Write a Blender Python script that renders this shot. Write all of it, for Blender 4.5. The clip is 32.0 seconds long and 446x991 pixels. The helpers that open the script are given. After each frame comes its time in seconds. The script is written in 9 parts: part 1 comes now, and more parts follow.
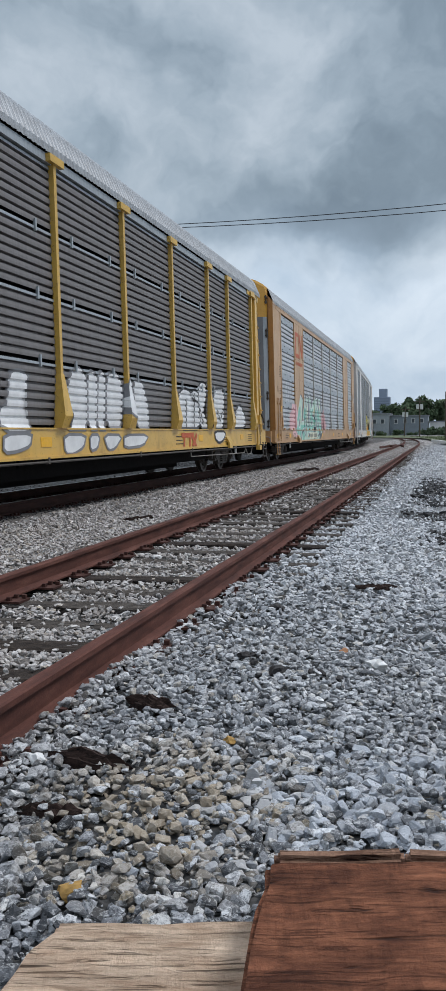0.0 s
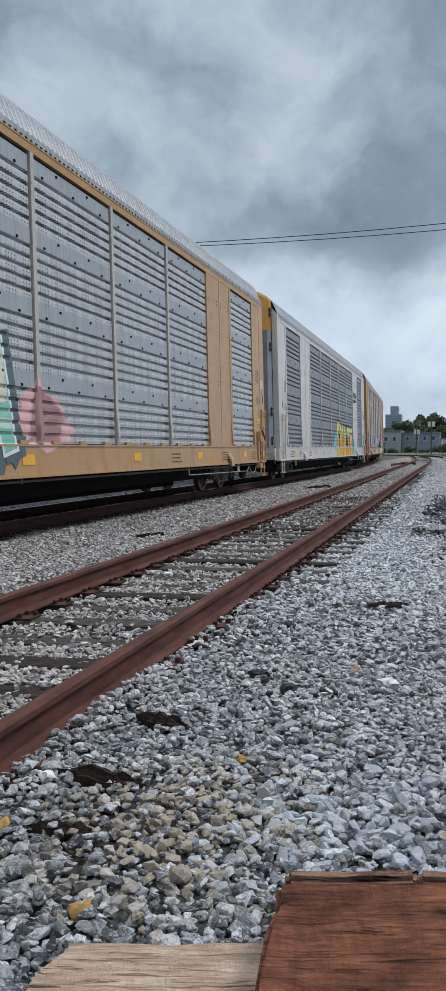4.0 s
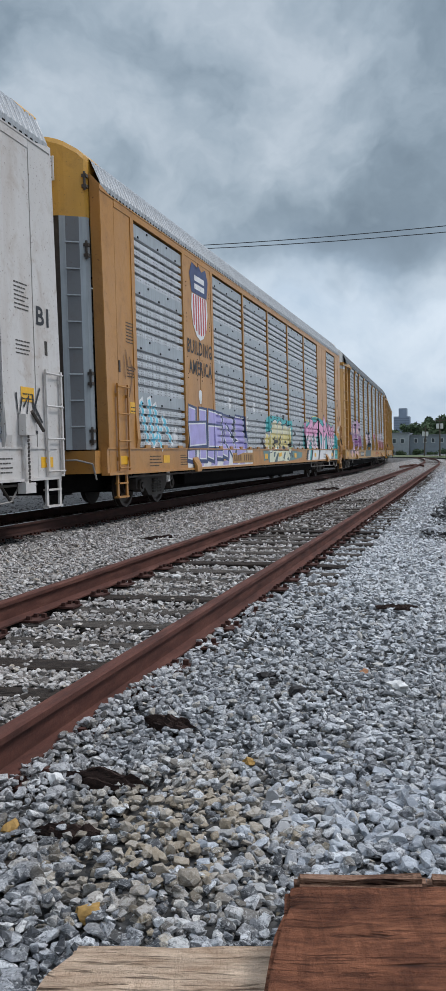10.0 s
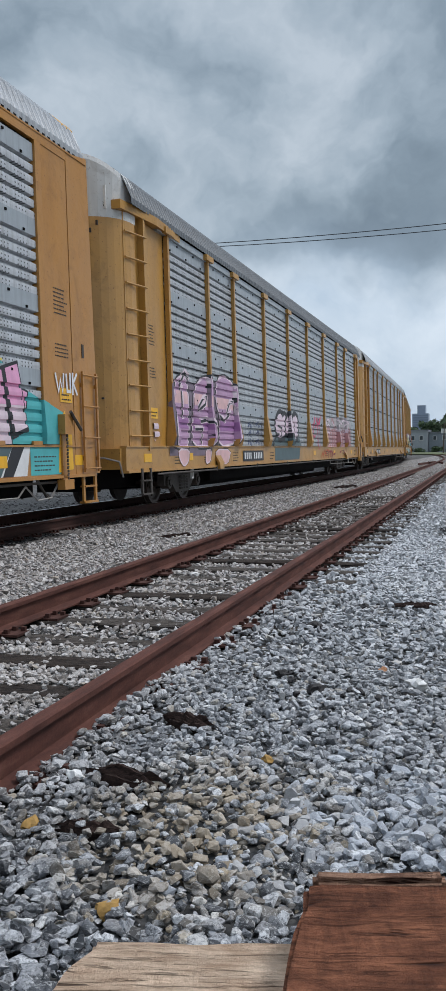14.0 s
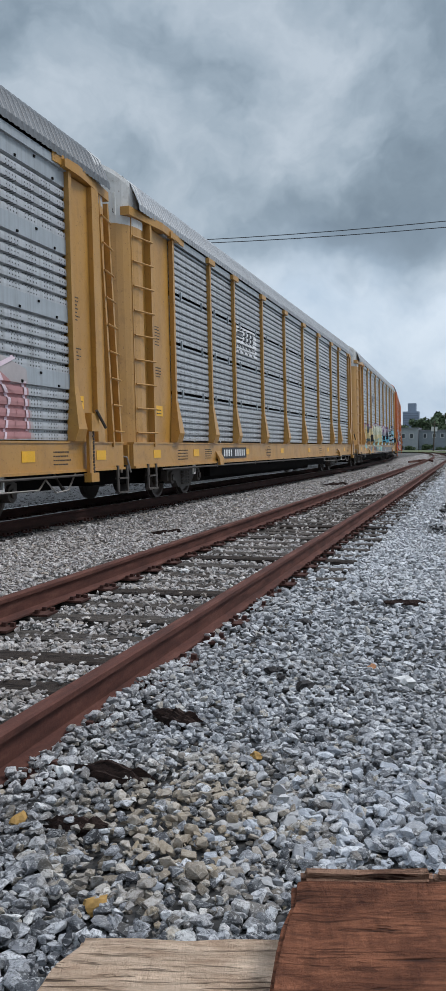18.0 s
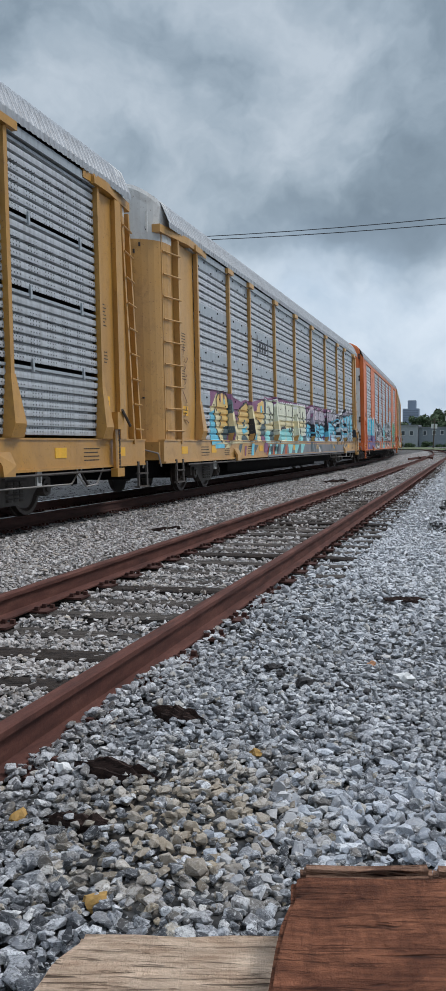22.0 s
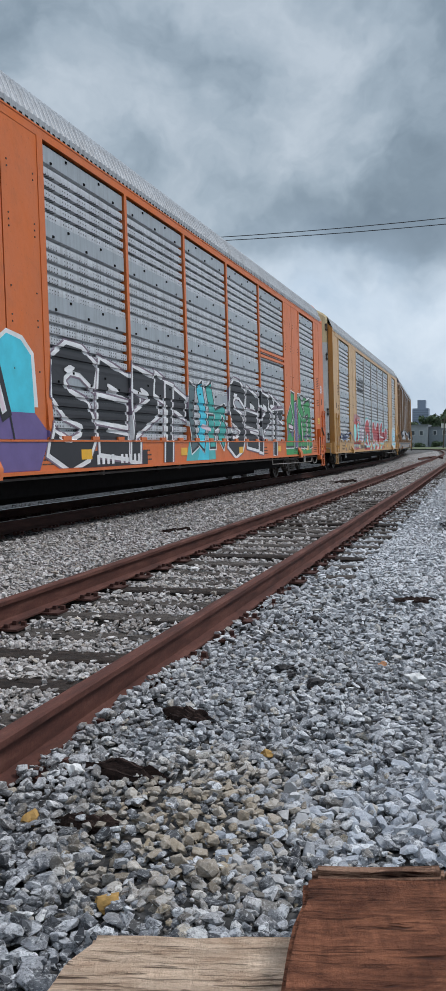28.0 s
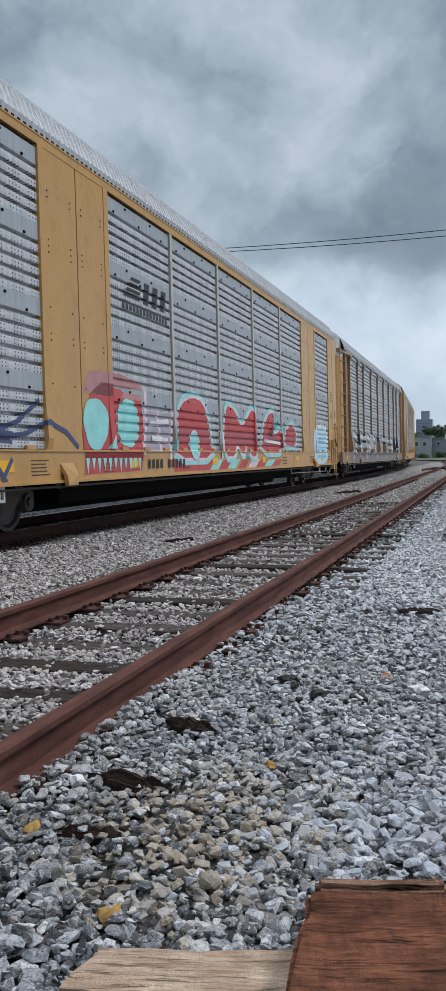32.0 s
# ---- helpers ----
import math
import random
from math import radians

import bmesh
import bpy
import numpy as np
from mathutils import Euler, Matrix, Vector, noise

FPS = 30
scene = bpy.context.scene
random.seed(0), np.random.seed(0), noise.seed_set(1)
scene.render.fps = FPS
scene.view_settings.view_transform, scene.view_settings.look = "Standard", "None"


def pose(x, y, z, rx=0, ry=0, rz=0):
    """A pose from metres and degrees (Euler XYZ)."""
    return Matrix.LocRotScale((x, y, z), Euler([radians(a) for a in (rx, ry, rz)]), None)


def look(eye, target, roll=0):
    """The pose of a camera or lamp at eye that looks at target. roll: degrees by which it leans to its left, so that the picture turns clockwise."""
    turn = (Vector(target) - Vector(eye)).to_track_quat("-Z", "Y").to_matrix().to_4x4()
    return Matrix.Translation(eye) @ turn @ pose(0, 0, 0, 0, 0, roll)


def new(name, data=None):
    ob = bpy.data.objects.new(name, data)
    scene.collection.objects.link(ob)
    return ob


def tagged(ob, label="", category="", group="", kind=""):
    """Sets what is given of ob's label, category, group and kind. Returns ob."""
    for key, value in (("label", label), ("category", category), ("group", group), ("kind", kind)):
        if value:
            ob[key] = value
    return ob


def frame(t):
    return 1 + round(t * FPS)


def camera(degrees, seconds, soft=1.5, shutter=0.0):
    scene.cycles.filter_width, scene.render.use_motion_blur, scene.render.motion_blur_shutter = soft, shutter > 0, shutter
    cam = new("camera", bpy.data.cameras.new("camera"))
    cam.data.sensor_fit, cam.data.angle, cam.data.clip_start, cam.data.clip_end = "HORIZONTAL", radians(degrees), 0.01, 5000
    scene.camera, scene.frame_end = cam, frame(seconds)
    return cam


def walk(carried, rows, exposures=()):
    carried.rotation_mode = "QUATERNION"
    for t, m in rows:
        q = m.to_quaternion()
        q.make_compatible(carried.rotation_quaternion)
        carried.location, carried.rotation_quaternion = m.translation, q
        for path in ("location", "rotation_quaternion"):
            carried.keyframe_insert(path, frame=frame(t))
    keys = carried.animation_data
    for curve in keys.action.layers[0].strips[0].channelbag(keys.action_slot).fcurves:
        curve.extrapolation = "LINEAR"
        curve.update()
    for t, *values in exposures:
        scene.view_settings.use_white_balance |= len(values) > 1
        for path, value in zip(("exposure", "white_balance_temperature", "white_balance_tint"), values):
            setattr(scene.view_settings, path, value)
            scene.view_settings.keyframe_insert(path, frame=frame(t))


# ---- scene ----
# One clip of a train of covered car carriers that rolls past a gravel siding.
# World: z = 0 is the top of the rails, y runs along the tracks, the eye stands over x = y = 0.
cam = camera(28.07, 32.0)
EYE = (0.0, 0.0, 1.056)
CAM_TURNS = [
    (0, 86.026, 0.597, 14.375), (0.5, 86.166, 0.667, 14.617), (1, 86.324, 0.545, 14.745),
    (1.5, 86.654, 0.510, 14.734), (2, 86.686, 0.513, 14.809), (2.5, 86.884, 0.481, 14.856),
    (3, 86.964, 0.401, 14.921), (3.5, 87.057, 0.457, 14.984), (5.5, 87.370, 0.476, 15.471),
    (6, 87.489, 0.380, 15.515), (6.5, 87.431, 0.322, 15.538), (7, 87.437, 0.479, 15.502),
    (7.5, 87.469, 1.068, 15.466), (8, 87.382, 1.206, 15.501), (8.5, 87.347, 0.947, 15.545),
    (9, 87.328, 0.853, 15.573), (9.5, 87.297, 0.677, 15.626), (10, 87.289, 0.622, 15.619),
    (10.5, 87.266, 0.621, 15.647), (11, 87.253, 0.629, 15.820), (11.5, 87.227, 0.695, 15.985),
    (12, 87.206, 0.674, 16.126), (12.5, 87.208, 0.741, 16.338), (13, 87.196, 0.799, 16.507),
    (13.5, 87.154, 0.729, 16.650), (14, 87.160, 0.785, 16.769), (14.5, 87.130, 0.759, 16.886),
    (16.5, 86.997, 0.303, 16.126), (17, 86.979, 0.388, 16.154), (17.5, 86.979, 0.410, 16.154),
    (18, 86.944, 0.443, 16.167), (18.5, 86.893, 0.424, 16.167), (19, 86.867, 0.191, 16.135),
    (19.5, 86.860, 0.146, 16.123), (20, 86.824, 0.269, 16.143), (20.5, 86.818, 0.293, 16.158),
    (21, 86.795, 0.371, 16.150), (21.5, 86.769, 0.338, 16.154), (22, 86.754, 0.413, 16.157),
    (22.5, 86.754, 0.428, 16.186), (23, 86.727, 0.428, 16.231), (23.5, 86.709, 0.510, 16.320),
    (24, 86.692, 0.580, 16.482), (24.5, 86.699, 0.538, 16.567), (25, 86.707, 0.614, 16.577),
    (25.5, 86.770, 0.689, 16.623), (27.5, 86.874, 0.787, 16.663), (28, 86.820, 0.738, 16.768),
    (28.5, 86.815, 0.776, 16.893), (29, 86.893, 0.949, 16.969), (29.5, 87.201, 0.970, 16.963),
    (30, 87.462, 0.860, 16.978), (30.5, 87.455, 0.816, 17.002), (31, 87.527, 0.879, 16.999),
    (31.5, 87.525, 0.846, 17.006), (32, 87.482, 0.589, 16.993),
]
walk(cam, [(t, pose(*EYE, rx, ry, rz)) for t, rx, ry, rz in CAM_TURNS])

# ---- world, sun ----
SUN_ELEV, SUN_AZ = 55.0, 60.0
world = bpy.data.worlds.new("overcast_sky")
scene.world = world
world.use_nodes = True


class Nodes:
    """Short hand for a node tree."""

    def __init__(self, tree):
        self.tree = tree

    def add(self, kind, **values):
        n = self.tree.nodes.new(kind)
        for k, v in values.items():
            setattr(n, k, v)
        return n

    def put(self, socket, value):
        if isinstance(value, bpy.types.NodeSocket):
            self.tree.links.new(value, socket)
        elif isinstance(value, (tuple, list)) and len(value) == 3 and socket.type == "RGBA":
            socket.default_value = (*value, 1)
        else:
            socket.default_value = value

    def math(self, op, a, b=0.0, c=None, clamp=False):
        n = self.add("ShaderNodeMath", operation=op, use_clamp=clamp)
        self.put(n.inputs[0], a)
        self.put(n.inputs[1], b)
        if c is not None:
            self.put(n.inputs[2], c)
        return n.outputs[0]

    def mix(self, fac, a, b, blend="MIX"):
        n = self.add("ShaderNodeMix", data_type="RGBA", blend_type=blend)
        self.put(n.inputs[0], fac)
        self.put(n.inputs[6], a)
        self.put(n.inputs[7], b)
        return n.outputs[2]

    def noise(self, vector, scale, detail=4.0, rough=0.55, distortion=0.0):
        n = self.add("ShaderNodeTexNoise")
        self.put(n.inputs["Vector"], vector)
        n.inputs["Scale"].default_value = scale
        n.inputs["Detail"].default_value = detail
        n.inputs["Roughness"].default_value = rough
        n.inputs["Distortion"].default_value = distortion
        return n.outputs["Fac"]

    def ramp(self, fac, *stops):
        n = self.add("ShaderNodeValToRGB")
        while len(n.color_ramp.elements) < len(stops):
            n.color_ramp.elements.new(0.5)
        for e, (p, c) in zip(n.color_ramp.elements, stops):
            e.position = p
            e.color = (c, c, c, 1) if isinstance(c, (int, float)) else (*c, 1)
        self.put(n.inputs[0], fac)
        return n.outputs[0]

    def scaled(self, vector, s, shift=(0, 0, 0)):
        n = self.add("ShaderNodeMapping")
        self.put(n.inputs["Vector"], vector)
        n.inputs["Scale"].default_value = s
        n.inputs["Location"].default_value = shift
        return n.outputs[0]

    def xyz(self, vector):
        n = self.add("ShaderNodeSeparateXYZ")
        self.put(n.inputs[0], vector)
        return n.outputs


def build_sky():
    k = Nodes(world.node_tree)
    k.tree.nodes.clear()
    sky = k.add("ShaderNodeTexSky", sky_type="NISHITA", sun_disc=False)
    sky.sun_elevation, sky.sun_rotation = radians(SUN_ELEV), radians(SUN_AZ)
    sky.air_density, sky.dust_density = 1.5, 3.0
    gen = k.add("ShaderNodeTexCoord").outputs["Generated"]
    warp = k.add("ShaderNodeTexNoise")
    k.put(warp.inputs["Vector"], gen)
    warp.inputs["Scale"].default_value, warp.inputs["Detail"].default_value, warp.inputs["Roughness"].default_value = 5.0, 5.0, 0.55
    push = k.add("ShaderNodeVectorMath", operation="MULTIPLY_ADD")
    k.put(push.inputs[0], warp.outputs["Color"])
    push.inputs[1].default_value, push.inputs[2].default_value = (0.3, 0.3, 0.2), (-0.15, -0.15, -0.1)
    moved = k.add("ShaderNodeVectorMath", operation="ADD")
    k.put(moved.inputs[0], gen)
    k.put(moved.inputs[1], push.outputs[0])
    moved = moved.outputs[0]
    d, e = k.xyz(gen), k.xyz(moved)
    billow = k.noise(k.scaled(moved, (1, 1, 1.5), (0.3, 1.7, 0)), 3.6, 6.0, 0.5, 0.1)
    fine = k.noise(k.scaled(moved, (1, 1, 1.4)), 9.0, 5.0, 0.55)
    mass = k.math("ADD", k.math("MULTIPLY", billow, 0.75), k.math("MULTIPLY", fine, 0.25))
    # a darker bank ahead, above a pale opening near the horizon
    bank = k.math("MULTIPLY", k.ramp(k.math("ADD", e[0], 1.0), (0.66, 0.0), (0.86, 1.0)), k.ramp(e[2], (0.185, 0.0), (0.225, 1.0), (0.3, 1.0), (0.44, 0.3)))
    mass = k.math("SUBTRACT", k.math("ADD", mass, 0.03), k.math("MULTIPLY", bank, 0.14))
    cloud = k.ramp(mass, (0.33, (0.165, 0.222, 0.272)), (0.44, (0.255, 0.33, 0.39)), (0.52, (0.37, 0.455, 0.52)), (0.62, (0.53, 0.61, 0.67)))
    pale = k.mix(k.ramp(mass, (0.38, 0.0), (0.62, 1.0)), (0.48, 0.61, 0.74), (0.8, 0.9, 0.98))
    low = k.ramp(e[2], (0.0, 1.0), (0.155, 0.95), (0.21, 0.3), (0.26, 0.0))
    cloud = k.mix(low, cloud, pale)
    high = k.ramp(d[2], (0.5, 0.0), (0.8, 1.0))
    cloud = k.mix(high, cloud, (1.15, 1.32, 1.5))
    total = k.mix(0.92, k.mix(1.0, sky.outputs[0], (0.1, 0.1, 0.1), "MULTIPLY"), cloud)
    bg = k.add("ShaderNodeBackground")
    k.put(bg.inputs[0], k.mix(1.0, total, (0.985, 0.985, 1.02), "MULTIPLY"))
    bg.inputs[1].default_value = 1.0
    out = k.add("ShaderNodeOutputWorld")
    k.put(out.inputs[0], bg.outputs[0])


build_sky()
sun_data = bpy.data.lights.new("sun", "SUN")
sun_data.energy, sun_data.angle, sun_data.color = 1.75, radians(16), (1.0, 0.975, 0.965)
sun = new("sun", sun_data)
az, el = radians(SUN_AZ), radians(SUN_ELEV)
sun.matrix_world = look((20 * math.sin(az), 20 * math.cos(az), 30), (20 * math.sin(az) - math.sin(az) * math.cos(el), 20 * math.cos(az) - math.cos(az) * math.cos(el), 30 - math.sin(el)))

# ---- materials ----
def material(name, rough=0.7, metal=0.0):
    m = bpy.data.materials.new(name)
    m.use_nodes = True
    k = Nodes(m.node_tree)
    b = m.node_tree.nodes["Principled BSDF"]
    b.inputs["Roughness"].default_value = rough
    b.inputs["Metallic"].default_value = metal
    return m, k, b


def bump(k, b, height, strength=0.4, distance=0.01):
    n = k.add("ShaderNodeBump")
    n.inputs["Strength"].default_value = strength
    n.inputs["Distance"].default_value = distance
    k.put(n.inputs["Height"], height)
    k.put(b.inputs["Normal"], n.outputs[0])


def coords(k, kind="Object"):
    return k.add("ShaderNodeTexCoord").outputs[kind]


def painted_steel(name, colour, dirt=(0.12, 0.085, 0.06), wear=0.35, rough=0.42):
    """Old paint on sheet steel: run-down streaks, rust freckles, faded patches."""
    m, k, b = material(name, rough)
    o = coords(k)
    fade = k.noise(k.scaled(o, (1, 1, 0.5)), 1.1, 5, 0.6)
    c = k.mix(k.math("MULTIPLY", k.ramp(fade, (0.35, 0.0), (0.75, 1.0)), 0.45), colour, tuple(min(1, v * 0.62 + 0.09) for v in colour))
    streak = k.noise(k.scaled(o, (1.6, 1.6, 0.3)), 1.4, 3, 0.5)
    c = k.mix(k.math("MULTIPLY", k.ramp(streak, (0.5, 0.0), (0.75, 1.0)), wear * 0.6), c, dirt)
    smear = k.noise(o, 3.1, 6, 0.7, 0.6)
    c = k.mix(k.math("MULTIPLY", k.ramp(smear, (0.52, 0.0), (0.75, 1.0)), wear * 0.8), c, dirt)
    freck = k.noise(o, 23, 4, 0.7)
    c = k.mix(k.math("MULTIPLY", k.ramp(freck, (0.62, 0.0), (0.7, 1.0)), wear * 1.5, clamp=True), c, (0.11, 0.045, 0.02))
    k.put(b.inputs["Base Color"], c)
    k.put(b.inputs["Roughness"], k.math("ADD", k.math("MULTIPLY", smear, 0.25), rough - 0.14))
    bump(k, b, k.noise(o, 5, 4, 0.6), 0.25, 0.02)
    return m


def galvanised(name, colour, holes=True, dirt=0.5, rough=0.5):
    """Zinc-coated sheet with rows of small punched holes and water stains."""
    m, k, b = material(name, rough, 0.25)
    o = coords(k)
    info = k.add("ShaderNodeObjectInfo")
    c = k.mix(k.math("MULTIPLY", info.outputs["Random"], 0.35), colour, tuple(v * 0.72 for v in colour))
    spang = k.noise(o, 2.2, 5, 0.65)
    c = k.mix(k.math("MULTIPLY", k.ramp(spang, (0.4, 0.0), (0.7, 1.0)), 0.35), c, tuple(min(1, v * 1.35) for v in colour))
    streak = k.noise(k.scaled(o, (7, 7, 0.3)), 1.9, 6, 0.7)
    c = k.mix(k.math("MULTIPLY", k.ramp(streak, (0.46, 0.0), (0.72, 1.0)), dirt), c, (0.1, 0.085, 0.075))
    if holes:
        p = k.xyz(o)
        u = k.math("SUBTRACT", k.math("FRACT", k.math("MULTIPLY", p[1], 12.5)), 0.5)
        v = k.math("SUBTRACT", k.math("FRACT", k.math("MULTIPLY", p[2], 19.0)), 0.5)
        r = k.math("ADD", k.math("MULTIPLY", k.math("MULTIPLY", u, u), 0.72), k.math("MULTIPLY", k.math("MULTIPLY", v, v), 0.55))
        hole = k.math("LESS_THAN", r, 0.028)
        group = k.math("GREATER_THAN", k.math("FRACT", k.math("MULTIPLY", p[1], 2.083)), 0.3)
        flat = k.math("LESS_THAN", k.math("FRACT", k.math("MULTIPLY", k.math("SUBTRACT", p[2], 1.12), 1.006)), 0.76)
        hole = k.math("MULTIPLY", k.math("MULTIPLY", hole, group), flat)
        c = k.mix(k.math("MULTIPLY", hole, 0.85), c, (0.015, 0.015, 0.017))
    k.put(b.inputs["Base Color"], c)
    bump(k, b, k.noise(o, 30, 3, 0.6), 0.15, 0.005)
    return m


def plain(name, colour, rough=0.6, metal=0.0, vary=0.25, scale=8.0, depth=0.006, spec=0.5):
    m, k, b = material(name, rough, metal)
    b.inputs["Specular IOR Level"].default_value = spec
    o = coords(k)
    n = k.noise(o, scale, 5, 0.65)
    c = k.mix(k.ramp(n, (0.3, 0.0), (0.75, 1.0)), tuple(v * (1 - vary) for v in colour), tuple(min(1, v * (1 + vary)) for v in colour))
    k.put(b.inputs["Base Color"], c)
    bump(k, b, k.noise(o, scale * 4, 4, 0.6), 0.35, depth)
    return m


def rusty(name, oil=0.0):
    m, k, b = material(name, 0.85)
    b.inputs["Specular IOR Level"].default_value = 0.25
    o = coords(k, "Object")
    n = k.noise(k.scaled(o, (3, 0.5, 3)), 4, 6, 0.65)
    f = k.noise(o, 60, 5, 0.7)
    c = k.ramp(n, (0.3, (0.045, 0.018, 0.014)), (0.55, (0.105, 0.04, 0.029)), (0.75, (0.165, 0.075, 0.055)))
    c = k.mix(k.math("MULTIPLY", k.ramp(f, (0.45, 0.0), (0.8, 1.0)), 0.5), c, (0.03, 0.014, 0.012))
    c = k.mix(oil, c, (0.014, 0.009, 0.008))
    k.put(b.inputs["Base Color"], c)
    bump(k, b, f, 0.4, 0.004)
    return m


def stone_material(name, ground=False, dark=False, pale=False, shade=0.0):
    """Crushed granite: greys, a few pale, dark and tan pieces, speckled; a sandy patch by the timbers."""
    m, k, b = material(name, 0.8)
    o = coords(k)
    if ground:
        v = k.add("ShaderNodeTexVoronoi")
        k.put(v.inputs["Vector"], o)
        v.inputs["Scale"].default_value = 21.0
        rnd = k.xyz(v.outputs["Color"])[0]
        edge = v.outputs["Distance"]
    else:
        rnd = k.add("ShaderNodeNewGeometry").outputs["Random Per Island"]
    c = k.ramp(rnd, (0.0, (0.025, 0.027, 0.032)), (0.18, (0.07, 0.073, 0.08)), (0.4, (0.225, 0.231, 0.246)), (0.66, (0.41, 0.417, 0.435)), (0.86, (0.62, 0.625, 0.635)),
               (0.905, (0.32, 0.26, 0.175)), (0.945, (0.15, 0.138, 0.128)), (1.0, (0.8, 0.79, 0.77)))

    p = k.xyz(o)
    away = k.math("ADD", k.math("POWER", k.math("MULTIPLY", k.math("ADD", p[0], 0.92), 1.9), 2.0), k.math("POWER", k.math("MULTIPLY", k.math("SUBTRACT", p[1], 2.8), 1.25), 2.0))
    sand = k.math("SUBTRACT", 1.3, k.math("ADD", away, k.math("MULTIPLY", k.noise(o, 5, 4, 0.6), 0.7)), clamp=True)
    sand = k.math("MULTIPLY", sand, k.math("GREATER_THAN", k.math("FRACT", k.math("MULTIPLY", rnd, 37.0)), 0.4))
    wide = k.noise(o, 0.8, 4, 0.6)
    c = k.mix(k.math("MULTIPLY", k.ramp(wide, (0.5, 0.0), (0.7, 1.0)), 0.35), c, (0.3, 0.27, 0.23))
    dark_area = k.math("ADD", k.math("POWER", k.math("MULTIPLY", k.math("ADD", p[0], 1.5), 1.5), 2.0), k.math("POWER", k.math("MULTIPLY", k.math("SUBTRACT", p[1], 2.35), 1.3), 2.0))
    dark_area = k.math("SUBTRACT", 1.1, k.math("ADD", dark_area, k.math("MULTIPLY", k.noise(o, 4, 4, 0.6), 0.6)), clamp=True)
    c = k.mix(k.math("MULTIPLY", dark_area, 0.35), c, (0.055, 0.058, 0.062))
    speck = k.noise(o, 62, 6, 0.82)
    c = k.mix(k.ramp(speck, (0.39, 0.92), (0.53, 0.0)), c, (0.045, 0.047, 0.053))
    vein = k.noise(k.scaled(o, (1, 1, 2.5)), 40, 6, 0.75, 1.6)
    c = k.mix(k.ramp(vein, (0.52, 0.0), (0.64, 0.6)), c, (0.72, 0.72, 0.71))
    c = k.mix(k.math("MULTIPLY", sand, 0.7), c, (0.36, 0.275, 0.17))
    # share of dark colour mixed in to imitate shade on the stones
    if shade:
        c = k.mix(shade, c, (0.05, 0.045, 0.042))
    if not (dark or shade):
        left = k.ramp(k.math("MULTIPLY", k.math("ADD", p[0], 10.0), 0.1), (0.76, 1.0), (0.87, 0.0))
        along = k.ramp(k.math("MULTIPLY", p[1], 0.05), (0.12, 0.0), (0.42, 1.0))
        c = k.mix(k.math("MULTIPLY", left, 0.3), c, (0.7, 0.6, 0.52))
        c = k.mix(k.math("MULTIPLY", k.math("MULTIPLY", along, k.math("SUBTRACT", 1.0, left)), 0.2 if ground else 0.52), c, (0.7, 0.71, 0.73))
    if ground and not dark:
        # ground past the train darkened by x, as painted shade
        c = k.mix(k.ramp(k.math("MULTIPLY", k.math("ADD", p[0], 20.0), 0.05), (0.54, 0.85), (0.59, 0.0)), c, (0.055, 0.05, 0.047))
    if pale:
        c = k.mix(0.42, c, (0.5, 0.54, 0.6))
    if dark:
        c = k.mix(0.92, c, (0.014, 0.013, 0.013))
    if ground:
        # gaps between stones get dark colour in place of their shade
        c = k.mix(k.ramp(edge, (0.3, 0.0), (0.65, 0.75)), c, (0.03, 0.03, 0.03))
        # ground near the eye painted almost black, imitating shade between loose stones
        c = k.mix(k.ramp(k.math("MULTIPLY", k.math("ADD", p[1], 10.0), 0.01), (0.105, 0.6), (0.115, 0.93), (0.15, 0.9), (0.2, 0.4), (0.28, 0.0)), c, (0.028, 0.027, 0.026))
        bump(k, b, k.math("SUBTRACT", 1.0, edge), 1.0, 0.03)
    else:
        bump(k, b, k.noise(o, 38, 6, 0.75), 0.9, 0.009)
    k.put(b.inputs["Base Color"], c)
    return m


